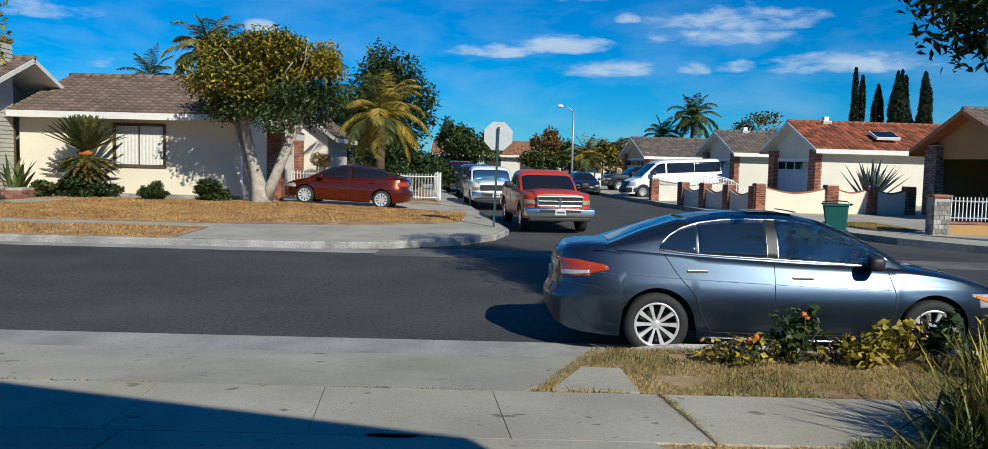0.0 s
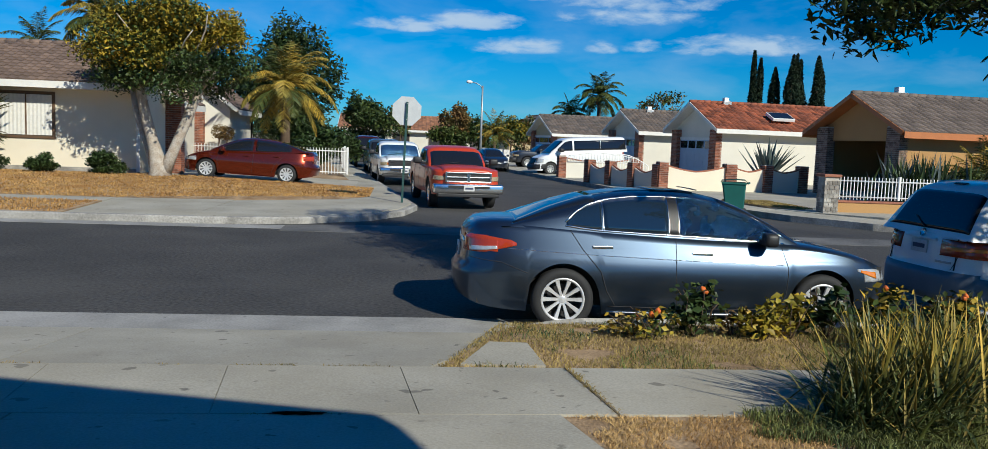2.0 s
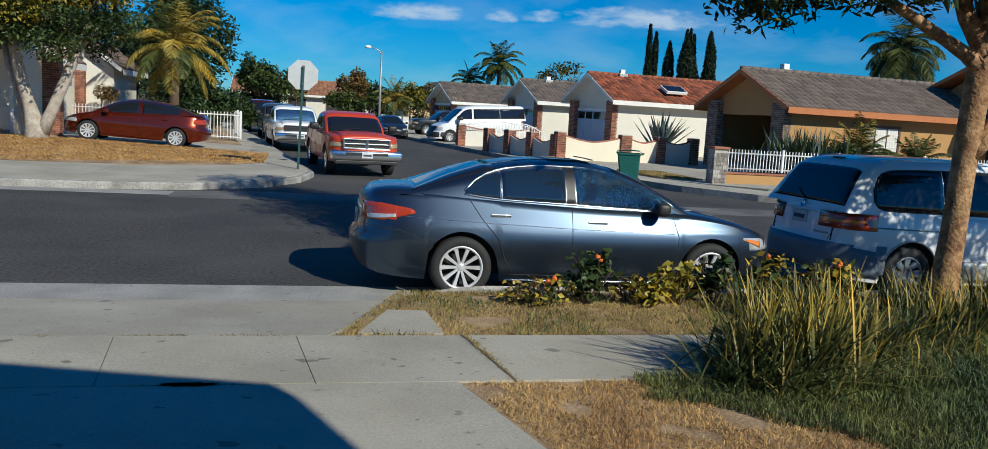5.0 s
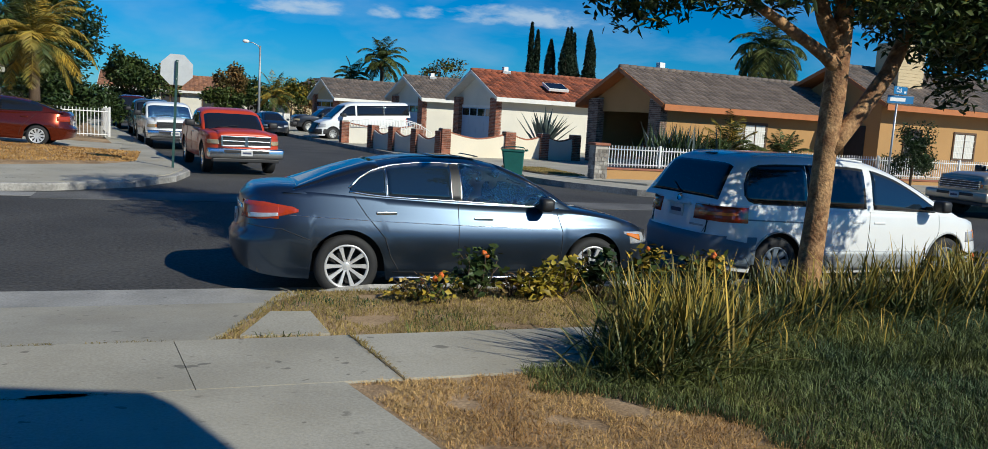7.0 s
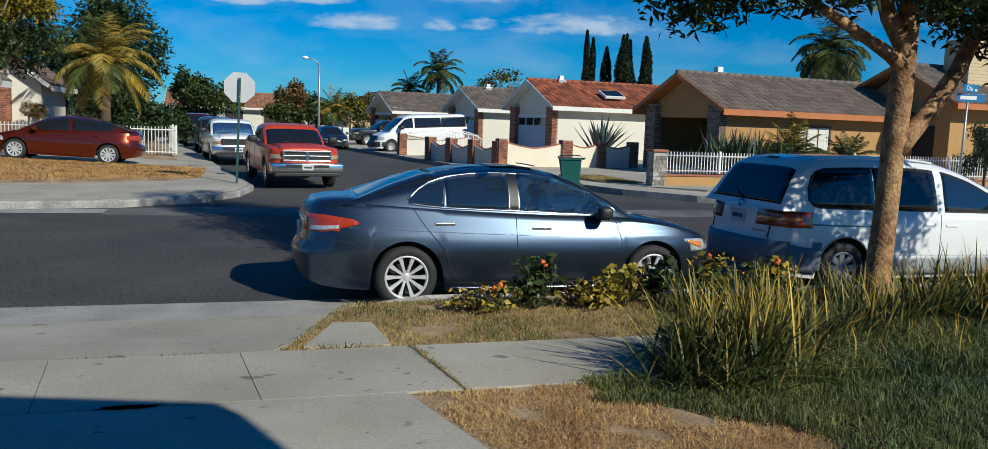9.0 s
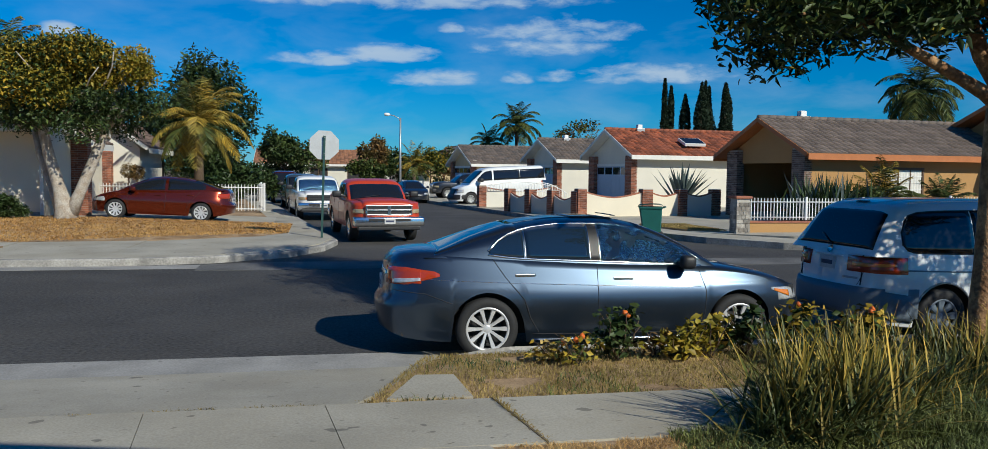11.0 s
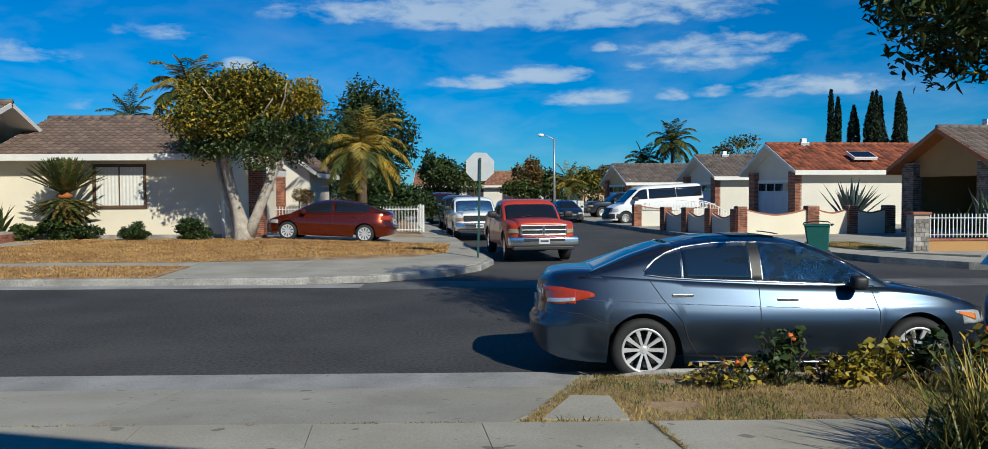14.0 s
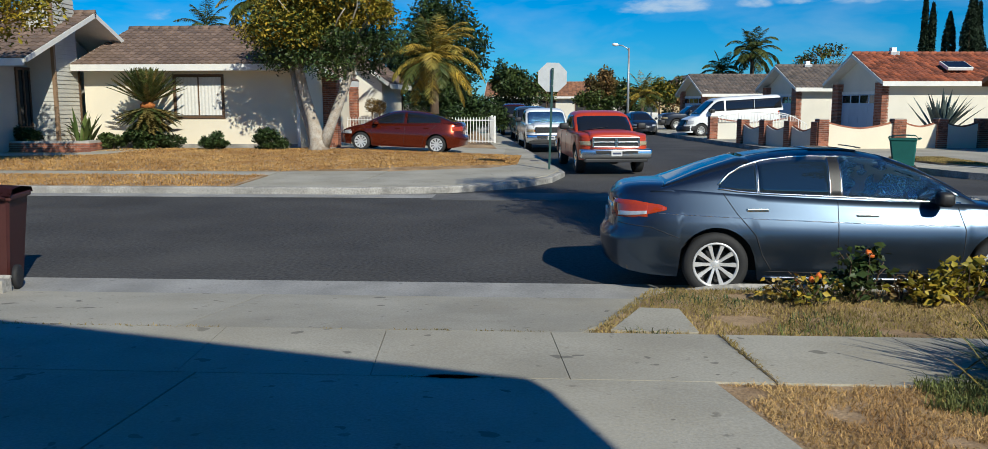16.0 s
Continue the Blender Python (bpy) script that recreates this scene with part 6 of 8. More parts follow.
# the cross wing with its gable to the near street, and a boarded chimney
walls(h_or, 9.7, 30.0, -2.0, 3.0, 0.2, 3.45, M["stucco_orange"], "x", 4.85, 0.49)
gable_roof(h_or, 9.1, 30.5, -2.7, 3.5, 3.4, 5.05, "x", "tile_grey", "trim_orange", 0.3, 0.5, 3.7)
# flat panel on the wall; its dark colour stands for a shaded entry
part("entry_recess", box_bm(9.66, 9.71, -1.3, -0.3, 0.3, 2.5), M["dark"], h_or)
window_on_y(h_or, 11.3, 12.3, 0.9, 2.4, -2.0, M["trim_brown"], 2, False, 3)
window_on_y(h_or, 14.6, 16.0, 1.3, 2.4, -2.0, M["trim_brown"], 2, True, 3)
ch2 = part("chimney", box_bm(11.6, 13.2, -1.1, 0.1, 3.4, 6.2), M["stucco_tan"], h_or, "tan boarded chimney with a metal cap")
for i in range(15):
    part("board", box_bm(11.58, 13.22, -1.13, -1.1, 4.05 + i * 0.142, 4.185 + i * 0.142, 0.004), M["stucco_tan"], ch2)
    part("board", box_bm(11.57, 11.6, -1.12, 0.12, 4.05 + i * 0.142, 4.185 + i * 0.142, 0.004), M["stucco_tan"], ch2)
part("chimney_cap", box_bm(12.0, 12.8, -0.8, -0.2, 6.2, 6.6, 0.03), M["white_paint"], ch2)

# far house closing the view of the street
h_end = thing("house", pose(-6.5, 96, 0, 0, 0, 0), "low house with brown tiled roof at the street's end", "house")
walls(h_end, 0, 14, 0, 8, 0, 2.7, M["stucco_white"], "x", 4.2)
gable_roof(h_end, -0.6, 14.6, -0.6, 8.6, 2.7, 4.3, "x", "tile_terracotta", "trim_white", 0.45)
for k in range(3):
    window_on_y(h_end, 1.5 + k * 4, 3.2 + k * 4, 1.0, 2.2, 0, M["trim_brown"], 2, False)
h_end2 = thing("house", pose(13.0, 104, 0, 0, 0, 6.6), "grey-roofed house far along the street", "house")
walls(h_end2, 0, 10, 0, 8, 0, 3.2, M["stucco_tan"], "y", 5.0)
gable_roof(h_end2, -0.6, 10.6, -0.6, 8.6, 3.2, 5.3, "y", "tile_grey", "trim_white", 0.45)

# the house behind the camera, whose roof shades the drive
home = thing("house", pose(0, 0, 0), "own house behind the drive with a broad gabled roof", "house")
walls(home, -9.4, 2.5, -9.0, -1.25, 0.2, 4.3, M["stucco_cream"])
bm = bmesh.new()
t = [bm.verts.new(p) for p in ((3.2, -0.55, 4.55), (-3.4, -0.55, 6.40), (-9.9, -0.55, 4.55), (6.2, -9.5, 4.55), (-0.4, -9.5, 6.40), (-9.9, -9.5, 4.55))]
lo = [bm.verts.new(v.co - Vector((0, 0, 0.2))) for v in t]
for f in ((0, 1, 4, 3), (1, 2, 5, 4)):
    bm.faces.new([t[i] for i in f])
    bm.faces.new([lo[i] for i in reversed(f)])
for a, b in ((0, 1), (1, 2), (2, 5), (5, 4), (4, 3), (3, 0)):
    bm.faces.new([t[a], t[b], lo[b], lo[a]])
part("roof", bm, M["tile_brown"], home)
walls(home, -9.4, 2.5, -1.4, -1.25, 4.3, 4.34, M["stucco_cream"], "y", 6.0)

# ---- fences and yard walls ----
def picket_fence(a, b, z, h, step, label, gap_low=0.12):
    a, b = Vector(a), Vector(b)
    n = int((b - a).length / step)
    f = thing("fence", pose(0, 0, 0), label, "fence")
    ang = math.atan2((b - a).y, (b - a).x)
    first = None
    for i in range(n + 1):
        p = a.lerp(b, i / n)
        if first is None:
            first = box("picket", -0.012, 0.012, -0.012, 0.012, 0.04, h, M["white_paint"], f, "", 0.004)
            o = first
        else:
            o = new("picket", first.data)
            o.parent = f
        post = i % 18 == 0
        o.matrix_basis = pose(p.x, p.y, z, 0, 0, math.degrees(ang)) @ Matrix.Diagonal((3 if post else 1, 3 if post else 1, 1.06 if post else 1, 1))
    for zz in (z + gap_low, z + h - 0.12):
        tube("rail", [(a.x, a.y, zz), (b.x, b.y, zz)], 0.022, M["white_paint"], f, "", 6)
    return f


picket_fence((-2.25, 36.2), (-11.5, 37.6), 0.25, 1.12, 0.13, "white picket fence along the side street yard")
picket_fence((-2.25, 36.2), (-2.75, 40.5), 0.25, 1.12, 0.13, "white picket fence turning along the sidewalk")
fw = thing("yard_wall", pose(0, 0, 0), "low orange stucco wall under a white railing", "wall")
part("wall", box_bm(12.9, 38.0, 24.25, 24.45, 0.05, 0.5, 0.02), M["stucco_orange"], fw)
part("coping", box_bm(12.9, 38.0, 24.22, 24.48, 0.5, 0.56, 0.01), M["brick"], fw)
picket_fence((12.95, 24.35), (20.0, 24.35), 0.55, 0.72, 0.11, "white metal railing on the low wall")
picket_fence((20.1, 24.35), (37.8, 24.35), 0.55, 0.78, 0.11, "white metal railing on the low wall")
pil = thing("gate_pillar", pose(0, 0, 0), "stone-faced pillar at the railing's corner", "pillar")
brick_pier("pillar_shaft", pil, 12.45, 12.9, 24.1, 24.55, 0.1, 1.25, "stone", "mortar", 0.15, 0.13)
part("pillar_cap", box_bm(12.4, 12.95, 24.05, 24.6, 1.25, 1.33, 0.02), M["brick"], pil)


def curved_wall(name, a, b, z, h, dip, material, label, panels=1, pier="brick", cap="brick"):
    """A yard wall whose top sags between pillars."""
    a, b = Vector(a), Vector(b)
    root = thing("yard_wall", pose(0, 0, 0), label, "wall")
    d = (b - a).normalized()
    nrm = Vector((-d.y, d.x)) * 0.09
    for k in range(panels):
        p0, p1 = a.lerp(b, k / panels), a.lerp(b, (k + 1) / panels)
        bm = bmesh.new()
        rows = []
        for i in range(13):
            u = i / 12
            p = p0.lerp(p1, u)
            zt = z + h - dip * (1 - abs(2 * u - 1) ** 1.6)
            rows.append([bm.verts.new((p.x - nrm.x, p.y - nrm.y, z - 0.3)), bm.verts.new((p.x - nrm.x, p.y - nrm.y, zt)), bm.verts.new((p.x + nrm.x, p.y + nrm.y, zt)), bm.verts.new((p.x + nrm.x, p.y + nrm.y, z - 0.3))])
        for i in range(12):
            for j in range(3):
                bm.faces.new([rows[i][j], rows[i + 1][j], rows[i + 1][j + 1], rows[i][j + 1]])
        part("panel", bm, M[material], root)
        V, F = [], []
        for i in range(13):
            co = Vector(((p0.lerp(p1, i / 12)).x, (p0.lerp(p1, i / 12)).y, z + h - dip * (1 - abs(2 * i / 12 - 1) ** 1.6) + 0.02))
            V.append(co)
        tube("coping", V, 0.05, M[cap], root, "", 6)
    for k in range(panels + 1):
        p = a.lerp(b, k / panels)
        pr = brick_pier("pier", root, -0.2, 0.2, -0.2, 0.2, z - 0.2, z + h + 0.12, pier)
        pr.matrix_basis = pose(p.x, p.y, 0, 0, 0, math.degrees(math.atan2(d.y, d.x)))
    return root


curved_wall("yard_wall", (10.55, 34.0), (13.5, 34.35), 0.25, 0.98, 0.28, "stucco_cream", "cream yard wall with a sagging brick-edged top")
curved_wall("yard_wall", (13.6, 34.4), (16.9, 34.8), 0.25, 0.98, 0.22, "stucco_cream", "cream yard wall beside the driveway", 2)
curved_wall("yard_wall", (10.45, 34.1), (8.75, 39.4), 0.22, 0.9, 0.30, "stucco_white", "pale yard wall with brick-edged dips along the sidewalk", 3, "brick", "brick")
curved_wall("yard_wall", (8.3, 44.2), (12.3, 44.7), 0.25, 0.95, 0.25, "stucco_white", "pale yard wall with a brick pier")
curved_wall("yard_wall", (6.9, 57.0), (6.1, 64.0), 0.25, 1.0, 0.4, "stucco_white", "pale yard wall with dips far along the street", 4, "trim_white", "kerb")


def scroll_rail(a, b, z, h, label):
    a, b = Vector(a), Vector(b)
    f = thing("gate", pose(0, 0, 0), label, "gate")
    n = 22
    top = []
    for i in range(n + 1):
        u = i / n
        p = a.lerp(b, u)
        zt = z + h * (0.55 + 0.45 * math.sin(math.pi * u))
        tube("bar", [(p.x, p.y, z), (p.x, p.y, zt)], 0.014, M["white_paint"], f, "", 5)
        top.append((p.x, p.y, zt))
    tube("top_rail", top, 0.022, M["white_paint"], f, "", 6)
    tube("bottom_rail", [(a.x, a.y, z), (b.x, b.y, z)], 0.02, M["white_paint"], f, "", 6)
    return f


scroll_rail((9.2, 41.0), (12.2, 41.6), 0.3, 1.2, "white wrought iron gate with an arched top")
scroll_rail((8.6, 44.1), (12.2, 44.6), 1.0, 0.5, "white wrought iron rail on the yard wall")

# ---- street furniture ----
stop = thing("stop_sign", pose(0.03, 23.1, 0.16, 0, 1.6, 0), "octagonal sign seen from its plain grey back on a green post", "road sign")
part("post", box_bm(-0.03, 0.03, -0.025, 0.025, -0.1, 2.72, 0.006), M["post_green"], stop)
bm = bmesh.new()
bmesh.ops.create_cone(bm, cap_ends=True, segments=8, radius1=0.412, radius2=0.412, depth=0.006, matrix=pose(0, 0.045, 2.48, 90, 22.5, 0))
plate_ = part("sign_plate", bm, M["sign_back"], stop, "plain aluminium back of the sign")
for z in (2.25, 2.68):
    lathe("bolt", [(0.0, 0.012), (0.014, 0.01), (0.016, 0.0)], M["steel"], plate_, "", 8, "z", pose(0, -0.025, z, 90, 0, 0))

lamp = thing("street_lamp", pose(6.05, 66.5, 0.1), "tall pale street lamp with a curved arm", "street lamp")
tube("pole", [(0, 0, 0), (0, 0, 3), (0, 0, 6.0)], [0.11, 0.09, 0.065], M["steel"], lamp, "", 10)
tube("arm", [(0, 0, 5.7), (-0.15, 0, 6.0), (-0.5, 0, 6.18), (-0.95, 0, 6.25)], 0.035, M["steel"], lamp)
lathe("lamp_head", [(0.0, 0.42), (0.08, 0.40), (0.13, 0.25), (0.12, 0.05), (0.05, -0.05), (0.0, -0.06)], M["white_paint"], lamp, "", 12, "z", pose(-0.85, 0, 6.25, 0, -88, 0))

sg = thing("street_sign", pose(19.55, 19.35, 0.15), "two blue street name plates on a steel pole", "road sign")
tube("pole", [(0, 0, -0.05), (0.05, 0, 3.3)], 0.03, M["steel"], sg, "", 8)
for k, (z, ang, w) in enumerate(((3.24, 18, 0.78), (2.98, -8, 0.86))):
    pl = part("name_plate", box_bm(-w / 2 + 0.06, w / 2 + 0.06, -0.006, 0.006, z - 0.11, z + 0.11, 0.003), M["blue_sign"], sg)
    pl.matrix_basis = pose(0.05, -0.04, 0, 0, 0, ang)
    if k == 0:
        cu = bpy.data.curves.new("lettering", "FONT")
        cu.body, cu.size, cu.extrude, cu.align_x, cu.align_y = "Oak", 0.2, 0.001, "CENTER", "CENTER"
        cu.materials.append(M["white_paint"])
        tx = new("lettering", cu)
        tx.parent = pl
        tx.matrix_basis = pose(-0.03, -0.009, z, 90, 0, 0)
        part("plate_bar", box_bm(0.26, 0.38, -0.009, -0.006, z - 0.07, z - 0.01), M["white_paint"], pl)
    else:
        part("plate_bar", box_bm(-0.28, 0.22, -0.009, -0.006, z - 0.05, z + 0.05), M["white_paint"], pl)


def wheelie_bin(m, label, material, mark=None):
    b = thing("wheelie_bin", m, label, "bin")
    bm = bmesh.new()
    rows = []
    for z, sx, sy, oy in ((0.06, 0.22, 0.25, 0.03), (0.5, 0.25, 0.29, 0.01), (0.98, 0.285, 0.34, -0.02)):
        rows.append([bm.verts.new((x * sx, y * sy + oy, z)) for x, y in ((-1, -0.9), (-0.9, -1), (0.9, -1), (1, -0.9), (1, 0.9), (0.9, 1), (-0.9, 1), (-1, 0.9))])
    for r0, r1 in zip(rows[:-1], rows[1:]):
        for i in range(8):
            bm.faces.new([r0[i], r0[(i + 1) % 8], r1[(i + 1) % 8], r1[i]])
    bm.faces.new(rows[0])
    body = part("tub", bm, M[material], b)
    part("rim", box_bm(-0.31, 0.31, -0.37, 0.33, 0.94, 1.0, 0.015), M[material], body)
    bm = bmesh.new()
    pr = [(-0.40, 1.0), (-0.36, 1.06), (0.0, 1.10), (0.28, 1.09), (0.36, 1.02)]
    L = [[bm.verts.new((x, y, z - abs(x) * 0.08)) for y, z in pr] for x in (-0.32, -0.15, 0, 0.15, 0.32)]
    for i in range(4):
        for j in range(4):
            bm.faces.new([L[i][j], L[i + 1][j], L[i + 1][j + 1], L[i][j + 1]])
    bmesh.ops.solidify(bm, geom=bm.faces[:], thickness=0.025)
    part("lid", bm, M[material], b, "", True)
    tube("handle", [(-0.26, 0.36, 0.97), (-0.2, 0.42, 1.0), (0.2, 0.42, 1.0), (0.26, 0.36, 0.97)], 0.018, M[material], b)
    tube("axle", [(-0.3, 0.27, 0.13), (0.3, 0.27, 0.13)], 0.015, M["steel"], b)
    for x in (-0.3, 0.3):
        lathe("wheel", [(0.0, -0.03), (0.10, -0.03), (0.13, -0.02), (0.13, 0.02), (0.10, 0.03), (0.0, 0.03)], M["rubber"], b, "", 18, "z", pose(x, 0.27, 0.13, 0, 90, 0))
    if mark:
        part("mark_plate", box_bm(mark[0] - 0.05, mark[0] + 0.05, mark[1] - 0.004, mark[1] + 0.004, 0.80, 0.84), M["white_paint"], body)
    return b


wheelie_bin(pose(9.72, 24.2, 0.0, 0, 0, 250), "dark green plastic wheelie bin in the gutter", "bin_green")
wheelie_bin(pose(-6.0, 8.8, 0.0, 0, 0, 196), "dark brown plastic wheelie bin by the kerb", "bin_brown", (-0.12, 0.325))

# ---- more vehicles ----
V_SPEC = dict(S_SPEC, L=5.7, W=1.0, nf=9.0, nr=26.0, R=0.36, arch=0.42, axles=(1.85, -1.65),
              top=[(-2.85, 1.25), (0, 1.22), (1.2, 1.2), (1.7, 1.16), (2.4, 1.05), (2.75, 0.95), (2.85, 0.85)],
              roof=[(-2.84, 1.25), (-2.82, 1.7), (-2.75, 2.03), (-2.6, 2.1), (0, 2.12), (0.7, 2.08), (1.0, 1.98), (1.4, 1.65), (1.85, 1.25), (1.95, 1.1)],
              inset=[(0.2, 0.05), (0.4, 0.01), (0.9, 0.0), (1.25, 0.03)], tumble=0.12)


def work_van(m):
    c = Car("van", m, "long white passenger van with dark windows on a drive", "van", V_SPEC)
    c.build_body(M["paint_white"], 100)
    c.build_cabin(M["paint_white"])
    lo, hi = flat_line(1.36), curve([(-2.8, 1.92), (0.6, 1.92), (0.9, 1.86), (1.3, 1.55), (1.5, 1.4)])
    for sg in (1, -1):
        for x0, x1 in ((-2.76, -1.22), (-1.2, 0.4)):
            c.window("side_window", lo, hi, x0, x1, sg, M["glass_dark"])
        c.window("front_window", lo, hi, 0.5, 1.4, sg, M["glass_dark"])
        c.seam("shut_line", [(0.42, 1.2), (0.42, 0.4)], sg, M["dark"])
        c.seam("shut_line", [(1.45, 1.15), (1.4, 0.5)], sg, M["dark"])
        c.mirror(1.25, 1.3, sg, M["black_plastic"], 1.4)
        c.handle(0.62, 1.1, sg, M["black_plastic"])
        c.on_end("headlamp", sg * 0.55, sg * 0.95, 0.72, 0.92, True, M["lamp_clear"])
        c.on_end("tail_lamp", sg * 0.8, sg * 0.97, 0.8, 1.2, False, M["lamp_red"])
    c.on_end("grille", -0.55, 0.55, 0.62, 0.96, True, M["black_plastic"], 0.02, 0.03)
    c.on_end("front_bumper", -0.98, 0.98, 0.36, 0.62, True, M["black_plastic"], 0.05, 0.06)
    c.screen("windscreen", 1.05, 1.85, 0.9, 0.92, M["glass_dark"])
    c.wheels(M["steel"], 8, 0.21, 0.22, split=0.6)
    return c.root


work_van(pose(10.2, 49.6, 0.2, 0, 3.2, 187))
pickup(place(22.9, 17.35, 180.5), "champagne full-size pickup truck parked across the street", "paint_silver", pickup_spec(5.7, (1.78, -1.8), 0.40, -1.7, 1.16, 1.86), "bars", M["chrome"], M["paint_silver"], M["alloy"])
pickup(place(-0.95, 46.6, -83.4), "dark slate sport utility truck parked behind others", "paint_slate", pickup_spec(5.0, (1.55, -1.6), 0.38, -1.5, 1.12, 1.80), "bars", M["chrome"], M["paint_slate"], M["steel"])
saloon_plain(place(5.75, 55.5, -83.4), "black saloon parked at the far kerb", "paint_dark", M["alloy"])
saloon_plain(place(4.4, 68.5, -83.4), "dark saloon parked far along the street", "paint_slate", M["alloy"])
pickup(place(-2.2, 55.0, -83.4), "dark red pickup truck parked far along the street", "paint_copper", pickup_spec(5.0, (1.55, -1.6), 0.38, -1.5, 1.12, 1.95), "bars", M["chrome"], M["chrome"], M["steel"])
pickup(place(10.2, 60.5, 187, 0.1), "black pickup truck on a drive far along the street", "paint_dark", pickup_spec(5.2, (1.6, -1.65), 0.40, -1.2), "bars", M["chrome"], M["black_plastic"], M["steel"])
saloon_plain(place(20.6, 31.6, 186, 0.42), "dark saloon standing in the open garage", "paint_slate", M["alloy"])

# ---- plants ----
def fast_mesh(name, verts, loops, size, material, parent=None, label=""):
    """verts: n x 3; loops: faces of one size, as an array."""
    me = bpy.data.meshes.new(name)
    verts, loops = np.asarray(verts, np.float32), np.asarray(loops, np.int32)
    me.vertices.add(len(verts))
    me.vertices.foreach_set("co", verts.ravel())
    me.loops.add(loops.size)
    me.loops.foreach_set("vertex_index", loops.ravel())
    me.polygons.add(len(loops))
    me.polygons.foreach_set("loop_start", np.arange(0, loops.size, size, dtype=np.int32))
    me.polygons.foreach_set("loop_total", np.full(len(loops), size, np.int32))
    me.update(calc_edges=True)
    me.materials.append(material)
    ob = new(name, me)
    if parent:
        ob.parent = parent
    if label:
        ob["label"] = label
    return ob


def leaves(name, centres, size, material, parent, seed=1, droop=0.35, aspect=0.45, label=""):
    rng = np.random.default_rng(seed)
    n = len(centres)
    d = rng.normal(size=(n, 3))
    d[:, 2] = d[:, 2] * 0.6 - droop
    d /= np.linalg.norm(d, axis=1)[:, None]
    s = np.cross(d, rng.normal(size=(n, 3)) * 0.6 + [0, 0, 1])
    s /= np.linalg.norm(s, axis=1)[:, None] + 1e-9
    w = np.cross(s, d)
    L = size * rng.uniform(0.6, 1.35, (n, 1))
    c = np.asarray(centres)
    f = 0.10
    v = np.stack([c - d * L / 2, c - d * L * 0.1 + s * L * aspect / 2 + w * L * f, c + d * L / 2 - w * L * 0.06, c - d * L * 0.1 - s * L * aspect / 2 + w * L * f], 1).reshape(-1, 3)
    i = np.arange(n)[:, None] * 4
    t = np.concatenate([i + [0, 1, 2], i + [0, 2, 3]], 1).reshape(-1, 3)
    return fast_mesh(name, v, t, 3, material, parent, label)


def blades(name, roots, height, width, material, seed, lean=0.35, parent=None, label="", height_jitter=0.5):
    """Grass: each blade two joined pieces with a bend, on its own root."""
    rng = np.random.default_rng(seed)
    n = len(roots)
    a = rng.uniform(0, 2 * np.pi, n)
    side = np.stack([np.cos(a), np.sin(a), np.zeros(n)], 1)
    b = rng.uniform(0, 2 * np.pi, n)
    out = np.stack([np.cos(b), np.sin(b), np.zeros(n)], 1) * rng.uniform(0, lean, (n, 1))
    h = height * rng.uniform(1 - height_jitter, 1 + height_jitter, (n, 1))
    up = np.array([0, 0, 1.0])
    r = np.asarray(roots)
    mid = r + up * h * 0.55 + out * h * 0.5
    tip = r + up * h * (1 - lean * 0.4) + out * h * 1.6
    w = side * width / 2
    v = np.stack([r - w, r + w, mid + w * 0.8, mid - w * 0.8, tip], 1).reshape(-1, 3)
    i = np.arange(n)[:, None] * 5
    t = np.concatenate([i + [0, 1, 2], i + [0, 2, 3], i + [3, 2, 4]], 1).reshape(-1, 3)
    return fast_mesh(name, v, t, 3, material, parent, label)


def straps(name, base, n, length, width, material, parent, seed, spread=0.7, rise=(35, 85), arch=0.5, seg=6, fold=0.3, radius=0.1):
    """Long strap leaves that rise from one base and arch over, folded along the middle."""
    rng = np.random.default_rng(seed)
    V, F = [], []
    for _ in range(n):
        a = rng.uniform(0, 2 * np.pi)
        el = np.radians(rng.uniform(*rise))
        L = length * rng.uniform(0.6, 1.1)
        p = np.array(base) + [rng.normal() * radius, rng.normal() * radius, 0]
        d = np.array([np.cos(a) * np.cos(el), np.sin(a) * np.cos(el), np.sin(el)])
        s = np.array([-np.sin(a), np.cos(a), 0])
        b0 = len(V)
        bend = arch * rng.uniform(0.4, 1.4)
        for k in range(seg + 1):
            u = k / seg
            w = width * (1 - u ** 2.5) * (0.55 + 0.9 * u if u < 0.5 else 1) / 2 + 0.0008
            up = np.cross(d, s)
            up = -up if up[2] < 0 else up
            V += [p - s * w + up * w * fold, p - up * w * fold * 0.2, p + s * w + up * w * fold]
            p = p + d * L / seg
            d = d - np.array([0, 0, 1]) * bend * (0.5 + u) / seg
            d /= np.linalg.norm(d)
        for k in range(seg):
            q = b0 + 3 * k
            F += [(q, q + 1, q + 4, q + 3), (q + 1, q + 2, q + 5, q + 4)]
    return fast_mesh(name, V, F, 4, material, parent)


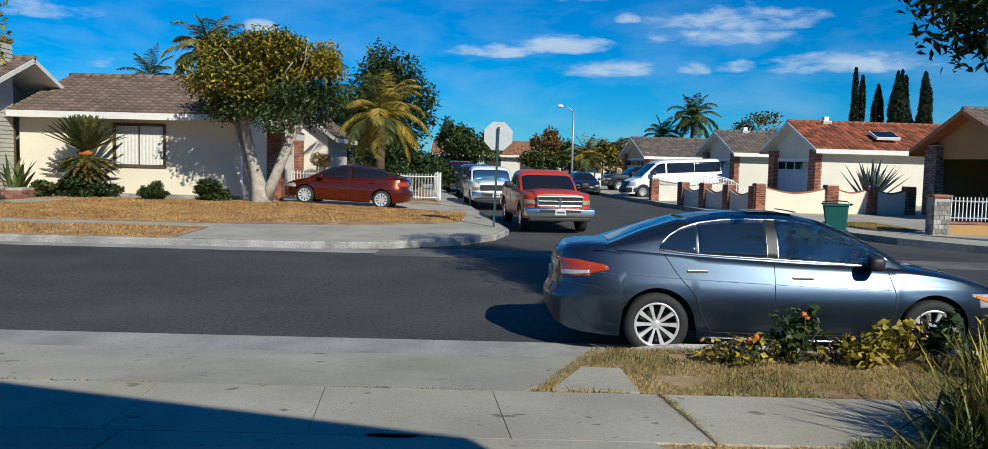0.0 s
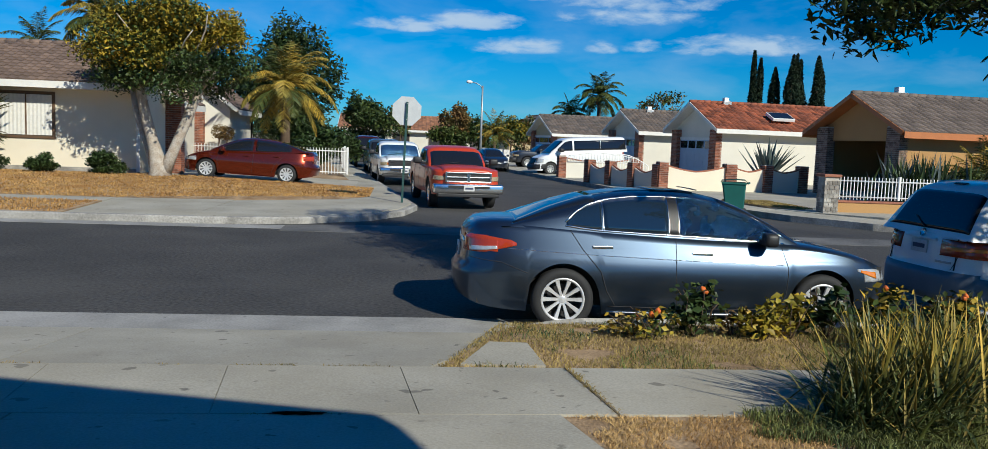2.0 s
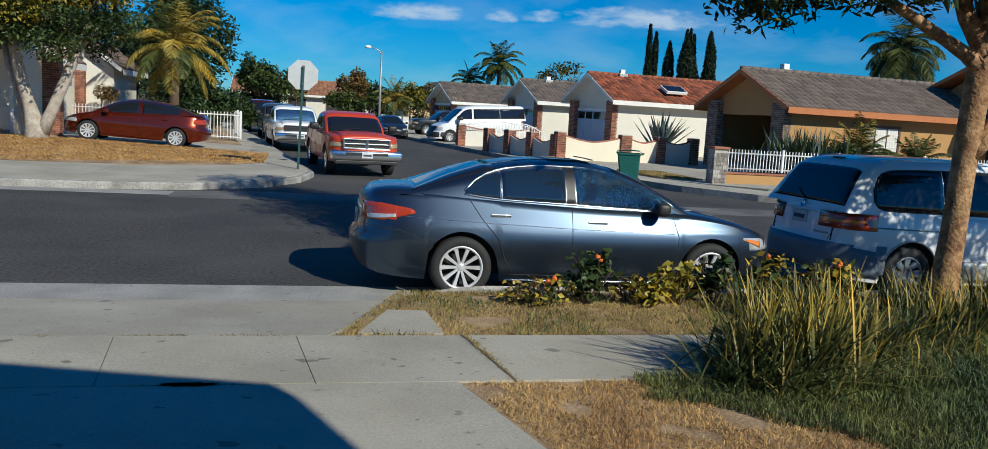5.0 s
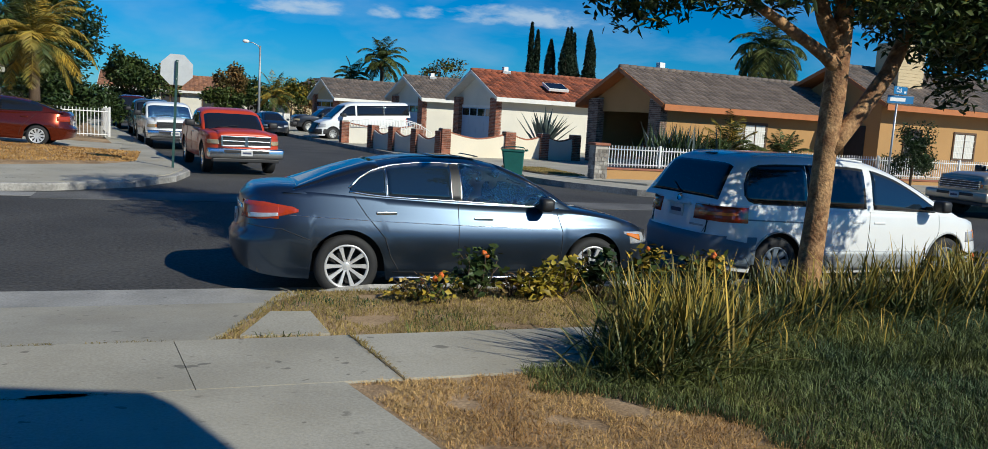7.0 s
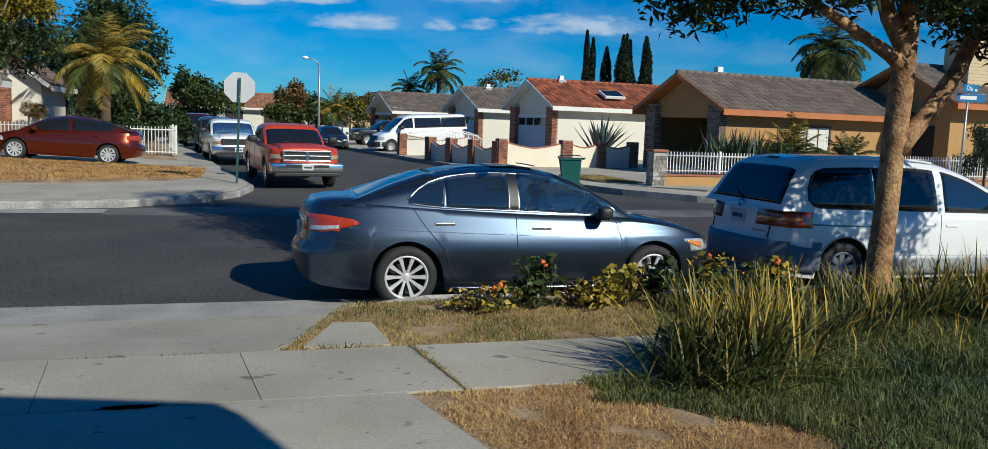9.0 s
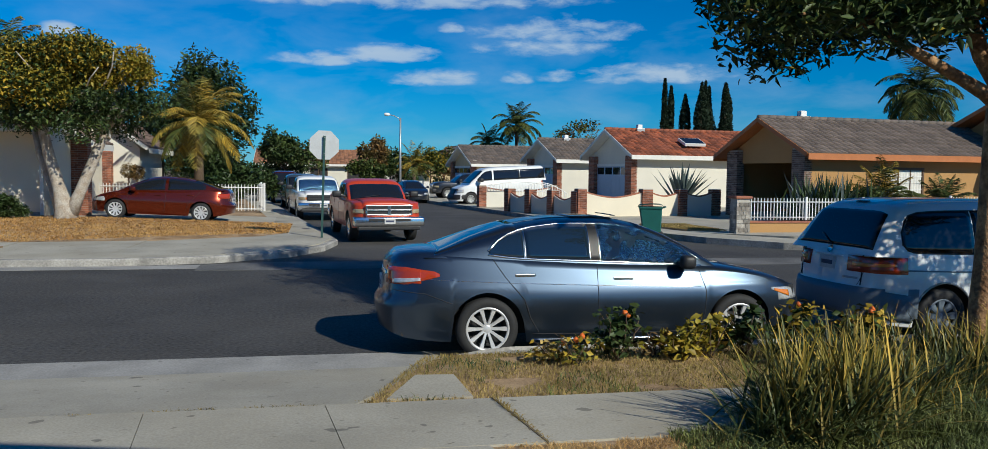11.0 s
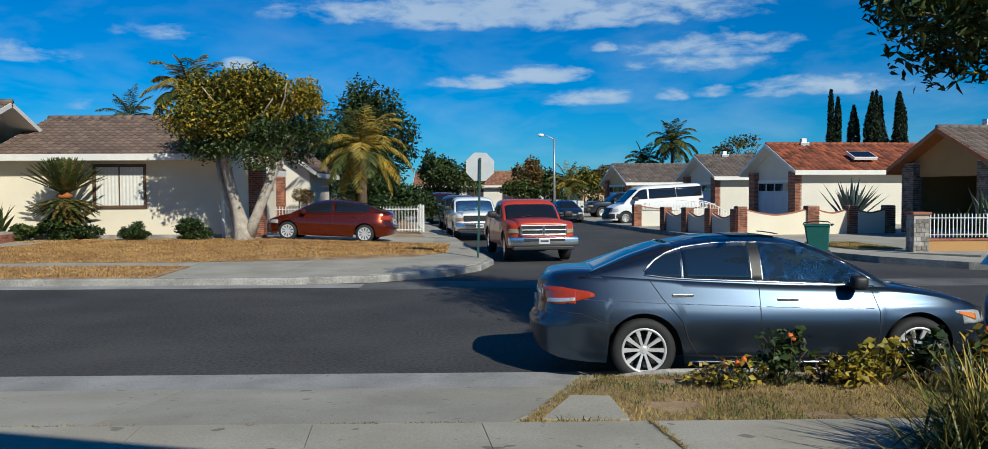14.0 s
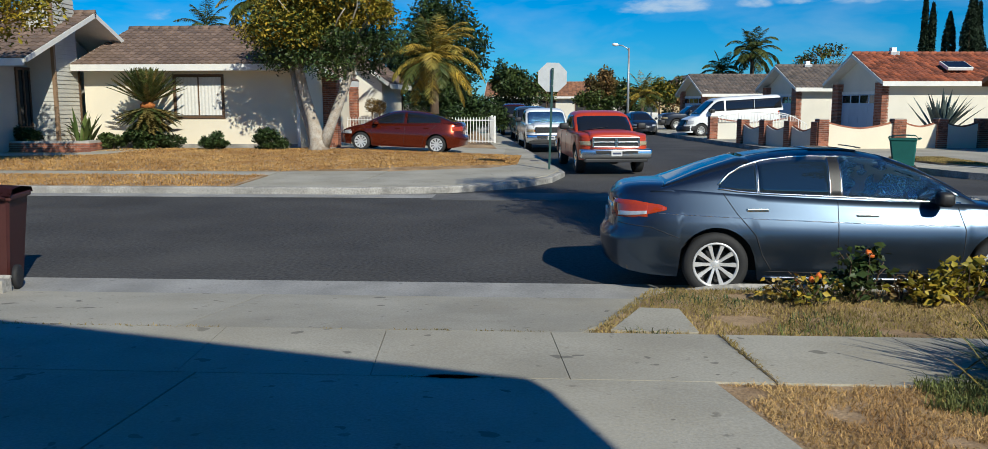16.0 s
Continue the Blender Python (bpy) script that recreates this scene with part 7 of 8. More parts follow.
def frond(parent, base, az, el, length, material, seed, droop=1.4, leaflets=46, leaf_len=0.4, width=0.03, hang=0.5):
    """A feather palm leaf: a bending stalk with two rows of leaflets."""
    rng = np.random.default_rng(seed)
    p = np.array(base, float)
    a, e = np.radians(az), np.radians(el)
    d = np.array([np.cos(a) * np.cos(e), np.sin(a) * np.cos(e), np.sin(e)])
    s = np.array([-np.sin(a), np.cos(a), 0])
    V, F, pts = [], [], []
    for k in range(leaflets + 1):
        u = k / leaflets
        pts.append(tuple(p))
        if u > 0.12:
            L = leaf_len * math.sin(math.pi * min(0.12 + u * 0.9, 1)) ** 0.6 * rng.uniform(0.8, 1.1) + 0.03
            for sg in (-1, 1):
                o = s * sg * 0.75 + d * 0.55 + np.array([0, 0, 0.15 - hang * rng.uniform(0.5, 1.0)])
                o /= np.linalg.norm(o)
                m = p + o * L * 0.55
                t = p + o * L + np.array([0, 0, -hang * L * 0.35])
                w = np.cross(o, [rng.normal() * 0.7, rng.normal() * 0.7, 1.0])
                w = w / (np.linalg.norm(w) + 1e-6) * width / 2
                b = len(V)
                V += [p - w * 0.6, p + w * 0.6, m + w, m - w, t]
                F += [(b, b + 1, b + 2), (b, b + 2, b + 3), (b + 3, b + 2, b + 4)]
        p = p + d * length / leaflets
        d = d - np.array([0, 0, 1]) * droop * (0.4 + u) / leaflets
        d /= np.linalg.norm(d)
    st = tube("frond", pts[::4] + [pts[-1]], [0.022 * (1 - 0.8 * i / (len(pts[::4]))) for i in range(len(pts[::4]) + 1)], material, parent, "", 5)
    tagged(fast_mesh("leaf_fringe", V, F, 3, material, st), kind="stuff")
    return st


def palm(name, x, y, z, h, n, length, label, mats, seed, trunk_r=0.14, lean=0.0, droop=1.5, leaf_len=0.45, low=-15, boots=True, width=0.035):
    rng = random.Random(seed)
    t = thing(name, pose(x, y, z), label, "palm tree")
    tube("trunk", [(0, 0, -0.1), (lean * 0.4, 0, h * 0.5), (lean, 0, h)], [trunk_r * 1.25, trunk_r, trunk_r * 0.8], M["bark_brown"], t, "", 10)
    if boots:
        for k in range(14):
            a = k * 2.4
            r = trunk_r * 1.2
            q = h - 0.75 + 0.055 * k
            tube("boot", [(lean + r * math.cos(a) * 0.6, r * math.sin(a) * 0.6, q - 0.1), (lean + r * math.cos(a) * 1.5, r * math.sin(a) * 1.5, q + 0.12)], [0.07, 0.035], M["burr"], t, "", 6)
    for k in range(n):
        az = k * 137.5 + rng.uniform(-15, 15)
        el = low + (85 - low) * ((k + 0.5) / n) ** 0.9
        frond(t, (lean, 0, h), az, el, length * rng.uniform(0.8, 1.1), rng.choice(mats), seed * 100 + k, droop * rng.uniform(0.8, 1.2), 64, leaf_len, width * 0.62)
    return t


def tree(name, x, y, z, label, limbs, crown, bark, seed, leaf=0.14, aspect=0.45, seg=9, twigs=0):
    """limbs: rows of (points, radii); crown: rows of (name, blobs, count, material)."""
    t = thing(name, pose(x, y, z), label, "tree")
    for k, (pts, radii) in enumerate(limbs):
        tube("trunk" if k == 0 else "limb", pts, radii, M[bark], t, "", seg)
    for k, (blobs, count, material) in enumerate(crown):
        tagged(leaves("crown", blob_points(blobs, count, seed + k, 0.35), leaf, M[material], t, seed + 10 * k, aspect=aspect), kind="stuff")
    return t


def wavy(a, b, ra, rb, n=7, wob=0.08, seed=0, sag=0.0):
    rng = random.Random(seed)
    a, b = Vector(a), Vector(b)
    pts, rad = [], []
    for i in range(n + 1):
        u = i / n
        p = a.lerp(b, u) + Vector((rng.uniform(-wob, wob), rng.uniform(-wob, wob), rng.uniform(-wob, wob) * 0.4 + sag * math.sin(math.pi * u))) * (1 if 0 < i < n else 0)
        pts.append(tuple(p))
        rad.append(ra + (rb - ra) * u)
    return pts, rad


# the street tree in the near planting strip
c0 = (0.1, 0.7, 4.6)
near_blobs = lumps((0.1, 0.9, 4.75), (3.1, 3.1, 2.2), 54, 5, 0.34, -0.8) + lumps((-0.6, 1.2, 7.2), (2.3, 2.3, 1.7), 16, 6, 0.4)
rim = [((-2.75, -0.3, 3.25), (0.45, 0.4, 0.35)), ((-2.2, 0.2, 3.05), (0.6, 0.6, 0.4)), ((-1.6, -0.4, 3.2), (0.6, 0.5, 0.35)), ((-2.5, 0.4, 3.6), (0.5, 0.5, 0.4)), ((-0.9, -0.3, 3.35), (0.5, 0.5, 0.3)), ((1.5, -0.3, 2.95), (0.55, 0.5, 0.5)), ((1.9, 0.1, 2.6), (0.4, 0.4, 0.5)), ((1.1, 0.2, 3.1), (0.5, 0.5, 0.4)), ((2.2, 0.3, 3.0), (0.7, 0.6, 0.6)), ((0.4, 0.2, 3.55), (0.7, 0.6, 0.35))]
rim += [((-2.4 + 0.42 * k, -0.5 + 0.45 * ((k * 7) % 3), 3.2 + 0.12 * ((k * 5) % 3)), (0.5, 0.5, 0.32)) for k in range(13)]
rim += [((0.9 + 0.3 * k, -0.55 + 0.2 * (k % 3), 3.0 + 0.15 * (k % 2)), (0.42, 0.42, 0.42)) for k in range(6)]
limbs = [([(0, 0, -0.15), (0.0, 0, 0.0), (0.02, 0, 0.25), (0.06, 0, 0.9), (0.10, 0.02, 1.6), (0.13, 0.02, 2.2), (0.16, 0.03, 2.75), (0.2, 0.08, 3.4), (0.3, 0.15, 4.4), (0.2, 0.3, 6.0)], [0.21, 0.17, 0.138, 0.122, 0.118, 0.125, 0.112, 0.092, 0.07, 0.04]),
         ([(0.12, 0.0, 1.62), (0.28, 0.0, 1.82), (0.52, 0.0, 2.1), (0.80, -0.02, 2.5), (1.10, 0.0, 3.1), (1.5, 0.1, 4.2)], [0.10, 0.098, 0.092, 0.086, 0.075, 0.05]),
         ([(0.14, 0.0, 2.5), (-0.05, 0.0, 2.62), (-0.3, 0.02, 2.75), (-0.75, 0.0, 2.95), (-1.3, 0.0, 3.2), (-2.1, 0.0, 3.5)], [0.09, 0.074, 0.062, 0.054, 0.04, 0.02]),
         ([(0.15, 0.03, 2.7), (-0.02, 0.1, 3.0), (-0.15, 0.2, 3.5), (-0.5, 0.5, 4.6)], [0.10, 0.085, 0.07, 0.04])]
for k in range(16):
    a = k * 0.41 * math.pi
    limbs.append(wavy((0.2, 0.1, 3.3 + 0.12 * k), (2.4 * math.cos(a), 0.7 + 2.4 * math.sin(a), 4.0 + 0.2 * k), 0.05, 0.012, 6, 0.14, k))
for k, (c, r) in enumerate(rim[:6]):
    limbs.append(wavy((c[0] * 0.45, 0.05, 3.3), c, 0.028, 0.008, 5, 0.07, 60 + k))
# leaf clumps added out of view over the lawn, to dapple the parked minivan
over = [((1.75 + 0.42 * (k % 6) + 0.12 * (k // 6) + 0.2 * math.sin(k * 2.1), -2.0 - 0.5 * (k // 6) + 0.2 * math.cos(k * 3.3), 3.35 + 0.24 * ((k * 5) % 4)), (0.40, 0.40, 0.24)) for k in range(24)]
# clumps that would throw shade on the trunk are left out
over = [b for b in over if b[0][0] > 0.577 * abs(b[0][1]) + 0.55]
tree("tree", 6.48, 7.38, 0.17, "street tree with peeling brown bark and glossy dark leaves", limbs,
                 [(near_blobs, 42000, "leaf_deep"), (near_blobs, 4200, "leaf_mid"), (rim, 9500, "leaf_deep"), (rim, 1900, "leaf_mid"), (rim, 260, "leaf_gold"), (over, 3300, "leaf_deep")], "bark_peel", 11, 0.13, 0.36, 14)

# the multi-stemmed tree before the cream house
lt = lumps((0.2, -0.1, 3.95), (2.85, 2.2, 1.75), 44, 21, 0.36, -0.85)
lt = [b for b in lt if abs(b[0][0] - 0.35) + b[1][0] * 0.5 < 1.3 + max(b[0][2] - 2.5, 0) * 1.15]
# yellow and gold leaves go only on the upper and right-hand lumps
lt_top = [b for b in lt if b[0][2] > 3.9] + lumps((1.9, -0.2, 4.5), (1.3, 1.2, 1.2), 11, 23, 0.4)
ltl = [([(0, 0, -0.1), (-0.02, 0, 0.3), (-0.18, 0.0, 1.0), (-0.45, 0, 2.0), (-0.65, 0, 3.0), (-0.8, 0, 4.2)], [0.42, 0.30, 0.19, 0.17, 0.14, 0.08]),
       ([(-0.15, 0.1, 0.1), (-0.45, 0.25, 1.0), (-0.8, 0.3, 2.0), (-1.0, 0.3, 3.2)], [0.16, 0.11, 0.10, 0.08]),
       ([(0.12, 0, 0.15), (0.4, 0, 0.8), (0.85, 0, 1.9), (1.15, 0, 2.7), (1.5, 0, 3.6), (1.9, 0, 4.6)], [0.24, 0.17, 0.16, 0.15, 0.11, 0.05]),
       ([(1.05, 0, 2.4), (0.9, -0.1, 3.0), (0.8, -0.1, 3.8)], [0.09, 0.07, 0.04]), ([(1.2, 0, 2.8), (1.7, -0.2, 3.3), (2.2, -0.2, 3.9)], [0.09, 0.07, 0.03])]
for k in range(12):
    a = k * 1.3
    ltl.append(wavy((-0.6 + 0.15 * k, 0, 3.0), (2.2 * math.cos(a) + 0.3, 1.5 * math.sin(a), 4.2 + 0.1 * k), 0.05, 0.015, 5, 0.12, 40 + k))
tree("tree", -7.78, 28.75, 0.35, "pale multi-stemmed tree with flat-topped crown, golden at the upper right", ltl,
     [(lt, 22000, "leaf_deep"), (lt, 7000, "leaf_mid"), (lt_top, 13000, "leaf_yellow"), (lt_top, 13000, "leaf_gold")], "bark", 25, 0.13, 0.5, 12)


def round_tree(x, y, z, h, rx, rz, label, mats, n, seed, leaf=0.3, bark="bark_brown", lum=18):
    c = h - rz
    b = lumps((0, 0, c), (rx, rx, rz), lum, seed, 0.42, -0.9)
    top = [q for q in b if q[0][2] > c] or b
    lb = [wavy((0, 0, -0.1), (0.1, 0, c), 0.05 * h * 0.6, 0.04, 6, 0.06, seed)] + [wavy((0.05, 0, c * (0.5 + 0.06 * k)), (rx * 0.7 * math.cos(k * 1.9), rx * 0.7 * math.sin(k * 1.9), c + rz * 0.4), 0.06, 0.02, 5, 0.1, seed + k) for k in range(5)]
    return tree("tree", x, y, z, label, lb, [(b, int(n * 0.7), mats[0]), (top, int(n * 0.3), mats[1])], bark, seed, leaf, 0.5, 7)


round_tree(-6.0, 48.5, 0.3, 7.6, 2.5, 3.5, "dark dense tree behind the picket fence", ("leaf_deep", "leaf_deep"), 12000, 31, 0.26, lum=30)
round_tree(-8.6, 50.0, 0.3, 6.4, 1.6, 2.2, "dark tree beside the cream house", ("leaf_deep", "leaf_deep"), 3500, 32, 0.26)
round_tree(-3.1, 79.0, 0.0, 6.0, 2.8, 3.0, "dense dark green tree at the street's bend", ("leaf_deep", "leaf_mid"), 7000, 33, 0.34)
round_tree(-0.2, 84.0, 0.0, 5.2, 1.0, 1.8, "slim tree beside the far house", ("leaf_mid", "leaf_yellow"), 1200, 37, 0.34)
round_tree(5.6, 88.0, 0.0, 5.6, 1.9, 2.2, "rust-coloured autumn tree far along the street", ("leaf_rust", "leaf_rust"), 2600, 34, 0.34)
round_tree(4.8, 86.0, 0.0, 3.6, 2.0, 1.7, "green tree below the autumn tree", ("leaf_mid", "leaf_mid"), 2600, 35, 0.34)
round_tree(7.9, 90.0, 0.0, 4.2, 2.3, 2.0, "leafy green tree behind parked cars", ("leaf_deep", "leaf_mid"), 2800, 36, 0.36)
round_tree(11.6, 92.0, 0.0, 4.6, 2.0, 2.1, "yellow-green tree far along the street", ("leaf_mid", "leaf_yellow"), 2600, 38, 0.36)
round_tree(13.6, 96.0, 0.0, 5.0, 1.6, 2.4, "rust and green tree behind the roofs", ("leaf_rust", "leaf_mid"), 1500, 39, 0.36)
round_tree(28.5, 92.0, 0.0, 8.2, 2.8, 2.2, "thin autumn tree behind the roofs", ("leaf_rust", "leaf_mid"), 1300, 41, 0.36)
round_tree(-14.7, 20.2, 0.15, 7.6, 2.7, 2.4, "yellow-green street tree in the kerb strip", ("leaf_yellow", "leaf_gold"), 26000, 43, 0.15, lum=30)
for k, (x, y, r, h) in enumerate(((-5.0, 42.0, 1.5, 1.7), (-7.2, 41.5, 1.2, 1.2), (-4.3, 43.5, 1.4, 2.7), (-5.4, 46, 1.8, 3.2), (-3.6, 52, 1.2, 2.4), (-7.5, 60, 3.5, 4.2), (14.5, 80.0, 3, 2.4), (-11, 88, 4, 4.5), (-16, 92, 5, 6.0), (19, 95, 5, 3.0), (34, 98, 6, 3.4), (46, 96, 6, 4.0))):
    t_ = thing("bush", pose(x, y, 0.1), "dark green dense bush behind the street", "bush")
    tube("stem", [(0, 0, -0.2), (0, 0, h * 0.4)], [0.1, 0.05], M["bark_brown"], t_)
    tagged(leaves("crown", blob_points(lumps((0, 0, h * 0.45), (r, r * 0.7, h * 0.55), 16, 70 + k, 0.4, -0.5), 2200, 80 + k), 0.22 + 0.02 * r, M["leaf_deep"], t_, 90 + k), kind="stuff")

G = [M["frond_green"]]
Y = [M["frond_gold"], M["frond_gold"], M["frond_green"]]
palm("palm_tree", -5.25, 39.6, 0.25, 3.7, 34, 2.8, "golden-fronded palm behind the picket fence", [M["frond_gold"]] * 3 + G, 3, 0.2, 0.0, 2.1, 0.62, -30, width=0.055)
palm("palm_tree", -15.2, 46.0, 0.3, 6.9, 26, 2.9, "tall palm behind the cream house roof", Y + G, 4, 0.16, 0.0, 2.4, 0.8, -15, width=0.08)
palm("palm_tree", -20.0, 50.0, 0.3, 6.1, 12, 2.0, "small palm top behind the roof", G, 5, 0.14, 0.0, 1.6, 0.5, 0, width=0.05)
palm("palm_tree", 18.6, 81.0, 0.2, 6.3, 24, 3.0, "tall dark palm behind the grey roofs", G, 6, 0.2, 0.0, 2.4, 0.8, -25, width=0.09)
palm("palm_tree", 16.4, 84.0, 0.2, 4.5, 18, 2.7, "lower dark palm behind the grey roofs", G, 7, 0.2, 0.0, 2.4, 0.8, -20, width=0.09)
palm("palm_tree", 37.5, 48.5, 0.3, 7.0, 40, 3.3, "large dark palm behind the orange house", G, 8, 0.24, 0.0, 3.0, 0.95, -45, width=0.08)
palm("palm_tree", 8.9, 83.0, 0.1, 2.6, 20, 2.3, "yellowish palm beside far parked cars", Y, 9, 0.16, 0.0, 1.7, 0.6, -20, width=0.07)
palm("palm_tree", 19.9, 27.5, 0.35, 0.6, 26, 1.8, "small feather palm before the orange house", [M["frond_green"], M["frond_gold"]], 10, 0.10, 0.0, 1.5, 0.42, 5, False, 0.05)
palm("palm_tree", 22.4, 27.6, 0.35, 0.5, 20, 1.5, "small feather palm under the window", [M["frond_green"]], 12, 0.10, 0.0, 1.5, 0.38, 5, False, 0.05)

# sago palm with two tiers, before the cream house
sago = thing("sago_palm", pose(-13.9, 29.2, 0.38), "two-tiered sago palm beside the cream wall", "cycad")
tube("trunk", [(0, 0, -0.1), (0, 0, 0.8), (0, 0, 1.5)], [0.24, 0.2, 0.17], M["burr"], sago, "", 10)
lathe("crown_boss", [(0.0, 1.66), (0.16, 1.64), (0.26, 1.54), (0.24, 1.44), (0.0, 1.42)], M["boss"], sago, "orange-brown woolly crown", 16)
for k in range(84):
    frond(sago, (0, 0, 1.58), k * 137.5, 22 + 58 * (k / 84), 1.5 - 0.25 * (k / 84), M["frond_green"] if k % 5 else M["frond_olive"], 500 + k, 0.12, 50, 0.13, 0.026, 0.0)
for k in range(80):
    frond(sago, (0, 0, 1.44 if k < 52 else 1.2), k * 137.5, -30 + 22 * (k / 52) if k < 52 else -42 + 14 * (k - 52) / 28, 1.22 if k < 52 else 1.0, M["frond_olive"] if k % 3 else M["frond_green"], 600 + k, 0.18, 44, 0.12, 0.03, 0.05)
tagged(leaves("undergrowth", blob_points(lumps((0, 0, 0.45), (1.05, 0.8, 0.5), 14, 77, 0.45, -0.9), 3600, 78), 0.14, M["leaf_deep"], sago, 79), kind="stuff")


def cypress(x, y, h, r, seed, w=1.0):
    t = thing("cypress_tree", pose(x, y, 0.2), "tall narrow dark cypress behind the roofs", "tree", "cypress row")
    tube("trunk", [(0, 0, -0.2), (0, 0, h * 0.9)], [0.18, 0.04], M["bark_brown"], t)
    rng = np.random.default_rng(seed)
    n = 5200
    u = rng.uniform(0.02, 1, n)
    rr = r * np.minimum(1, (1 - u) * 2.6) ** 0.7 * (0.75 + 0.25 * np.sin(u * 9 + seed)) * rng.uniform(0.55, 1.05, n)
    a = rng.uniform(0, 2 * np.pi, n)
    P = np.stack([rr * np.cos(a), rr * np.sin(a), u * h], 1)
    tagged(leaves("crown", P, 0.32, M["leaf_cypress"], t, seed, -0.9, 0.4), kind="stuff")
    return t


for k, (px_, h, r) in enumerate(((0.4200, 11.2, 0.42), (0.4325, 10.6, 0.40), (0.4560, 9.9, 0.45), (0.4690, 11.0, 0.5), (0.4785, 11.2, 0.5), (0.4880, 10.8, 0.5), (0.5010, 11.0, 0.62), (0.5085, 10.2, 0.6))):
    r *= 1.45 if k < 2 else 1.75
    cypress(px_ * 80 - 0.3, 80.0 + (k % 3) * 0.8, h, r, 300 + k)

# strap-leaved clumps along the walk and round the street tree
clumps = [(3.08, 5.12, 0.78), (2.98, 4.92, 0.5), (3.45, 5.05, 0.92), (3.28, 5.42, 0.8), (3.85, 5.4, 0.75), (4.3, 5.75, 0.6), (4.9, 5.9, 0.55), (5.4, 6.1, 0.68), (6.1, 6.25, 0.8), (6.5, 5.95, 0.72), (7.0, 6.4, 0.85), (7.5, 6.15, 0.9), (8.0, 6.6, 0.85), (5.0, 7.2, 0.5), (5.8, 7.1, 0.55), (7.3, 7.2, 0.7), (8.4, 7.3, 0.7), (4.4, 7.3, 0.45), (8.8, 6.0, 0.8)]
for k, (x, y, L) in enumerate(clumps):
    cl = thing("strap_leaf_clump", pose(x, y, 0.2), "arching strap-leaved clump, green with golden blades", "plant", "clumps along the lawn")
    straps("leaf_mass", (0, 0, 0), 125, L * 0.95, 0.022, M["blade_green"], cl, 700 + k, rise=(10, 82), arch=1.0, radius=0.14)
    straps("golden_leaf_mass", (0, 0, 0), 46, L * 0.92, 0.017, M["blade_gold"], cl, 760 + k, rise=(25, 84), arch=0.7, radius=0.15)

# agave and other yard plants
ag = thing("agave", pose(17.75, 40.2, 0.37), "large blue-grey agave behind the yard wall", "plant")
straps("leaf_mass", (0, 0, 0), 46, 2.25, 0.24, M["agave"], ag, 41, rise=(36, 88), arch=0.05, seg=5, fold=0.5, radius=0.12)
fx_ = thing("flax_clump", pose(17.3, 26.9, 0.35), "dark sword-leaved clump before the garage", "plant")
straps("leaf_mass", (0, 0, 0), 120, 1.75, 0.11, M["agave"], fx_, 43, rise=(30, 88), arch=0.4, radius=0.55)
straps("green_leaf_mass", (0, 0, 0), 340, 1.7, 0.10, M["leaf_deep"], fx_, 44, rise=(35, 88), arch=0.3, radius=0.6)
for k, (x, y, r, h, m1) in enumerate(((-11.35, 28.9, 0.58, 0.72, "leaf_deep"), (-9.6, 28.95, 0.68, 0.8, "leaf_deep"), (-14.9, 28.6, 0.5, 0.7, "leaf_mid"), (24.2, 22.9, 0.95, 2.3, "leaf_deep"), (18.4, 26.4, 0.7, 1.5, "leaf_mid"), (21.2, 27.2, 0.8, 0.9, "leaf_yellow"), (24.5, 27.5, 0.9, 1.0, "leaf_mid"), (28.5, 27.5, 1.0, 1.2, "leaf_mid"), (-17.6, 28.0, 0.5, 0.9, "leaf_deep"), (-19.5, 27.9, 0.6, 0.8, "leaf_deep"))):
    b = thing("bush", pose(x, y, 0.36), "small rounded dark green shrub near the house", "bush")
    tube("stem", [(0, 0, -0.1), (0.02, 0, h * 0.5)], [0.05, 0.03], M["bark_brown"], b)
    tagged(leaves("crown", blob_points(lumps((0, 0, h * 0.45), (r, r * 0.8, h * 0.5), 18, 120 + k, 0.45, -0.9), 3600, 130 + k, 0.3), 0.11, M[m1], b, 140 + k), kind="stuff")
bp = thing("paradise_plant", pose(-16.05, 29.0, 0.36), "broad-leaved plant in the house corner", "plant")
straps("leaf_mass", (0, 0, 0.2), 22, 1.25, 0.16, M["leaf_mid"], bp, 47, rise=(35, 85), arch=0.9, radius=0.12)
for k, (x, z) in enumerate(((-8.3, 1.55), (-7.95, 1.5))):
    tp = thing("topiary", pose(x * 1.0, 40.3, 0.3), "small clipped ball-topped shrub", "bush")
    tube("stem", [(0, 0, 0), (0, 0, z - 0.2)], 0.03, M["bark_brown"], tp)
    tagged(leaves("crown", blob_points([((0, 0, z), (0.36, 0.36, 0.36))], 700, 150 + k, 0.6), 0.1, M["leaf_rust"], tp, 151 + k), kind="stuff")

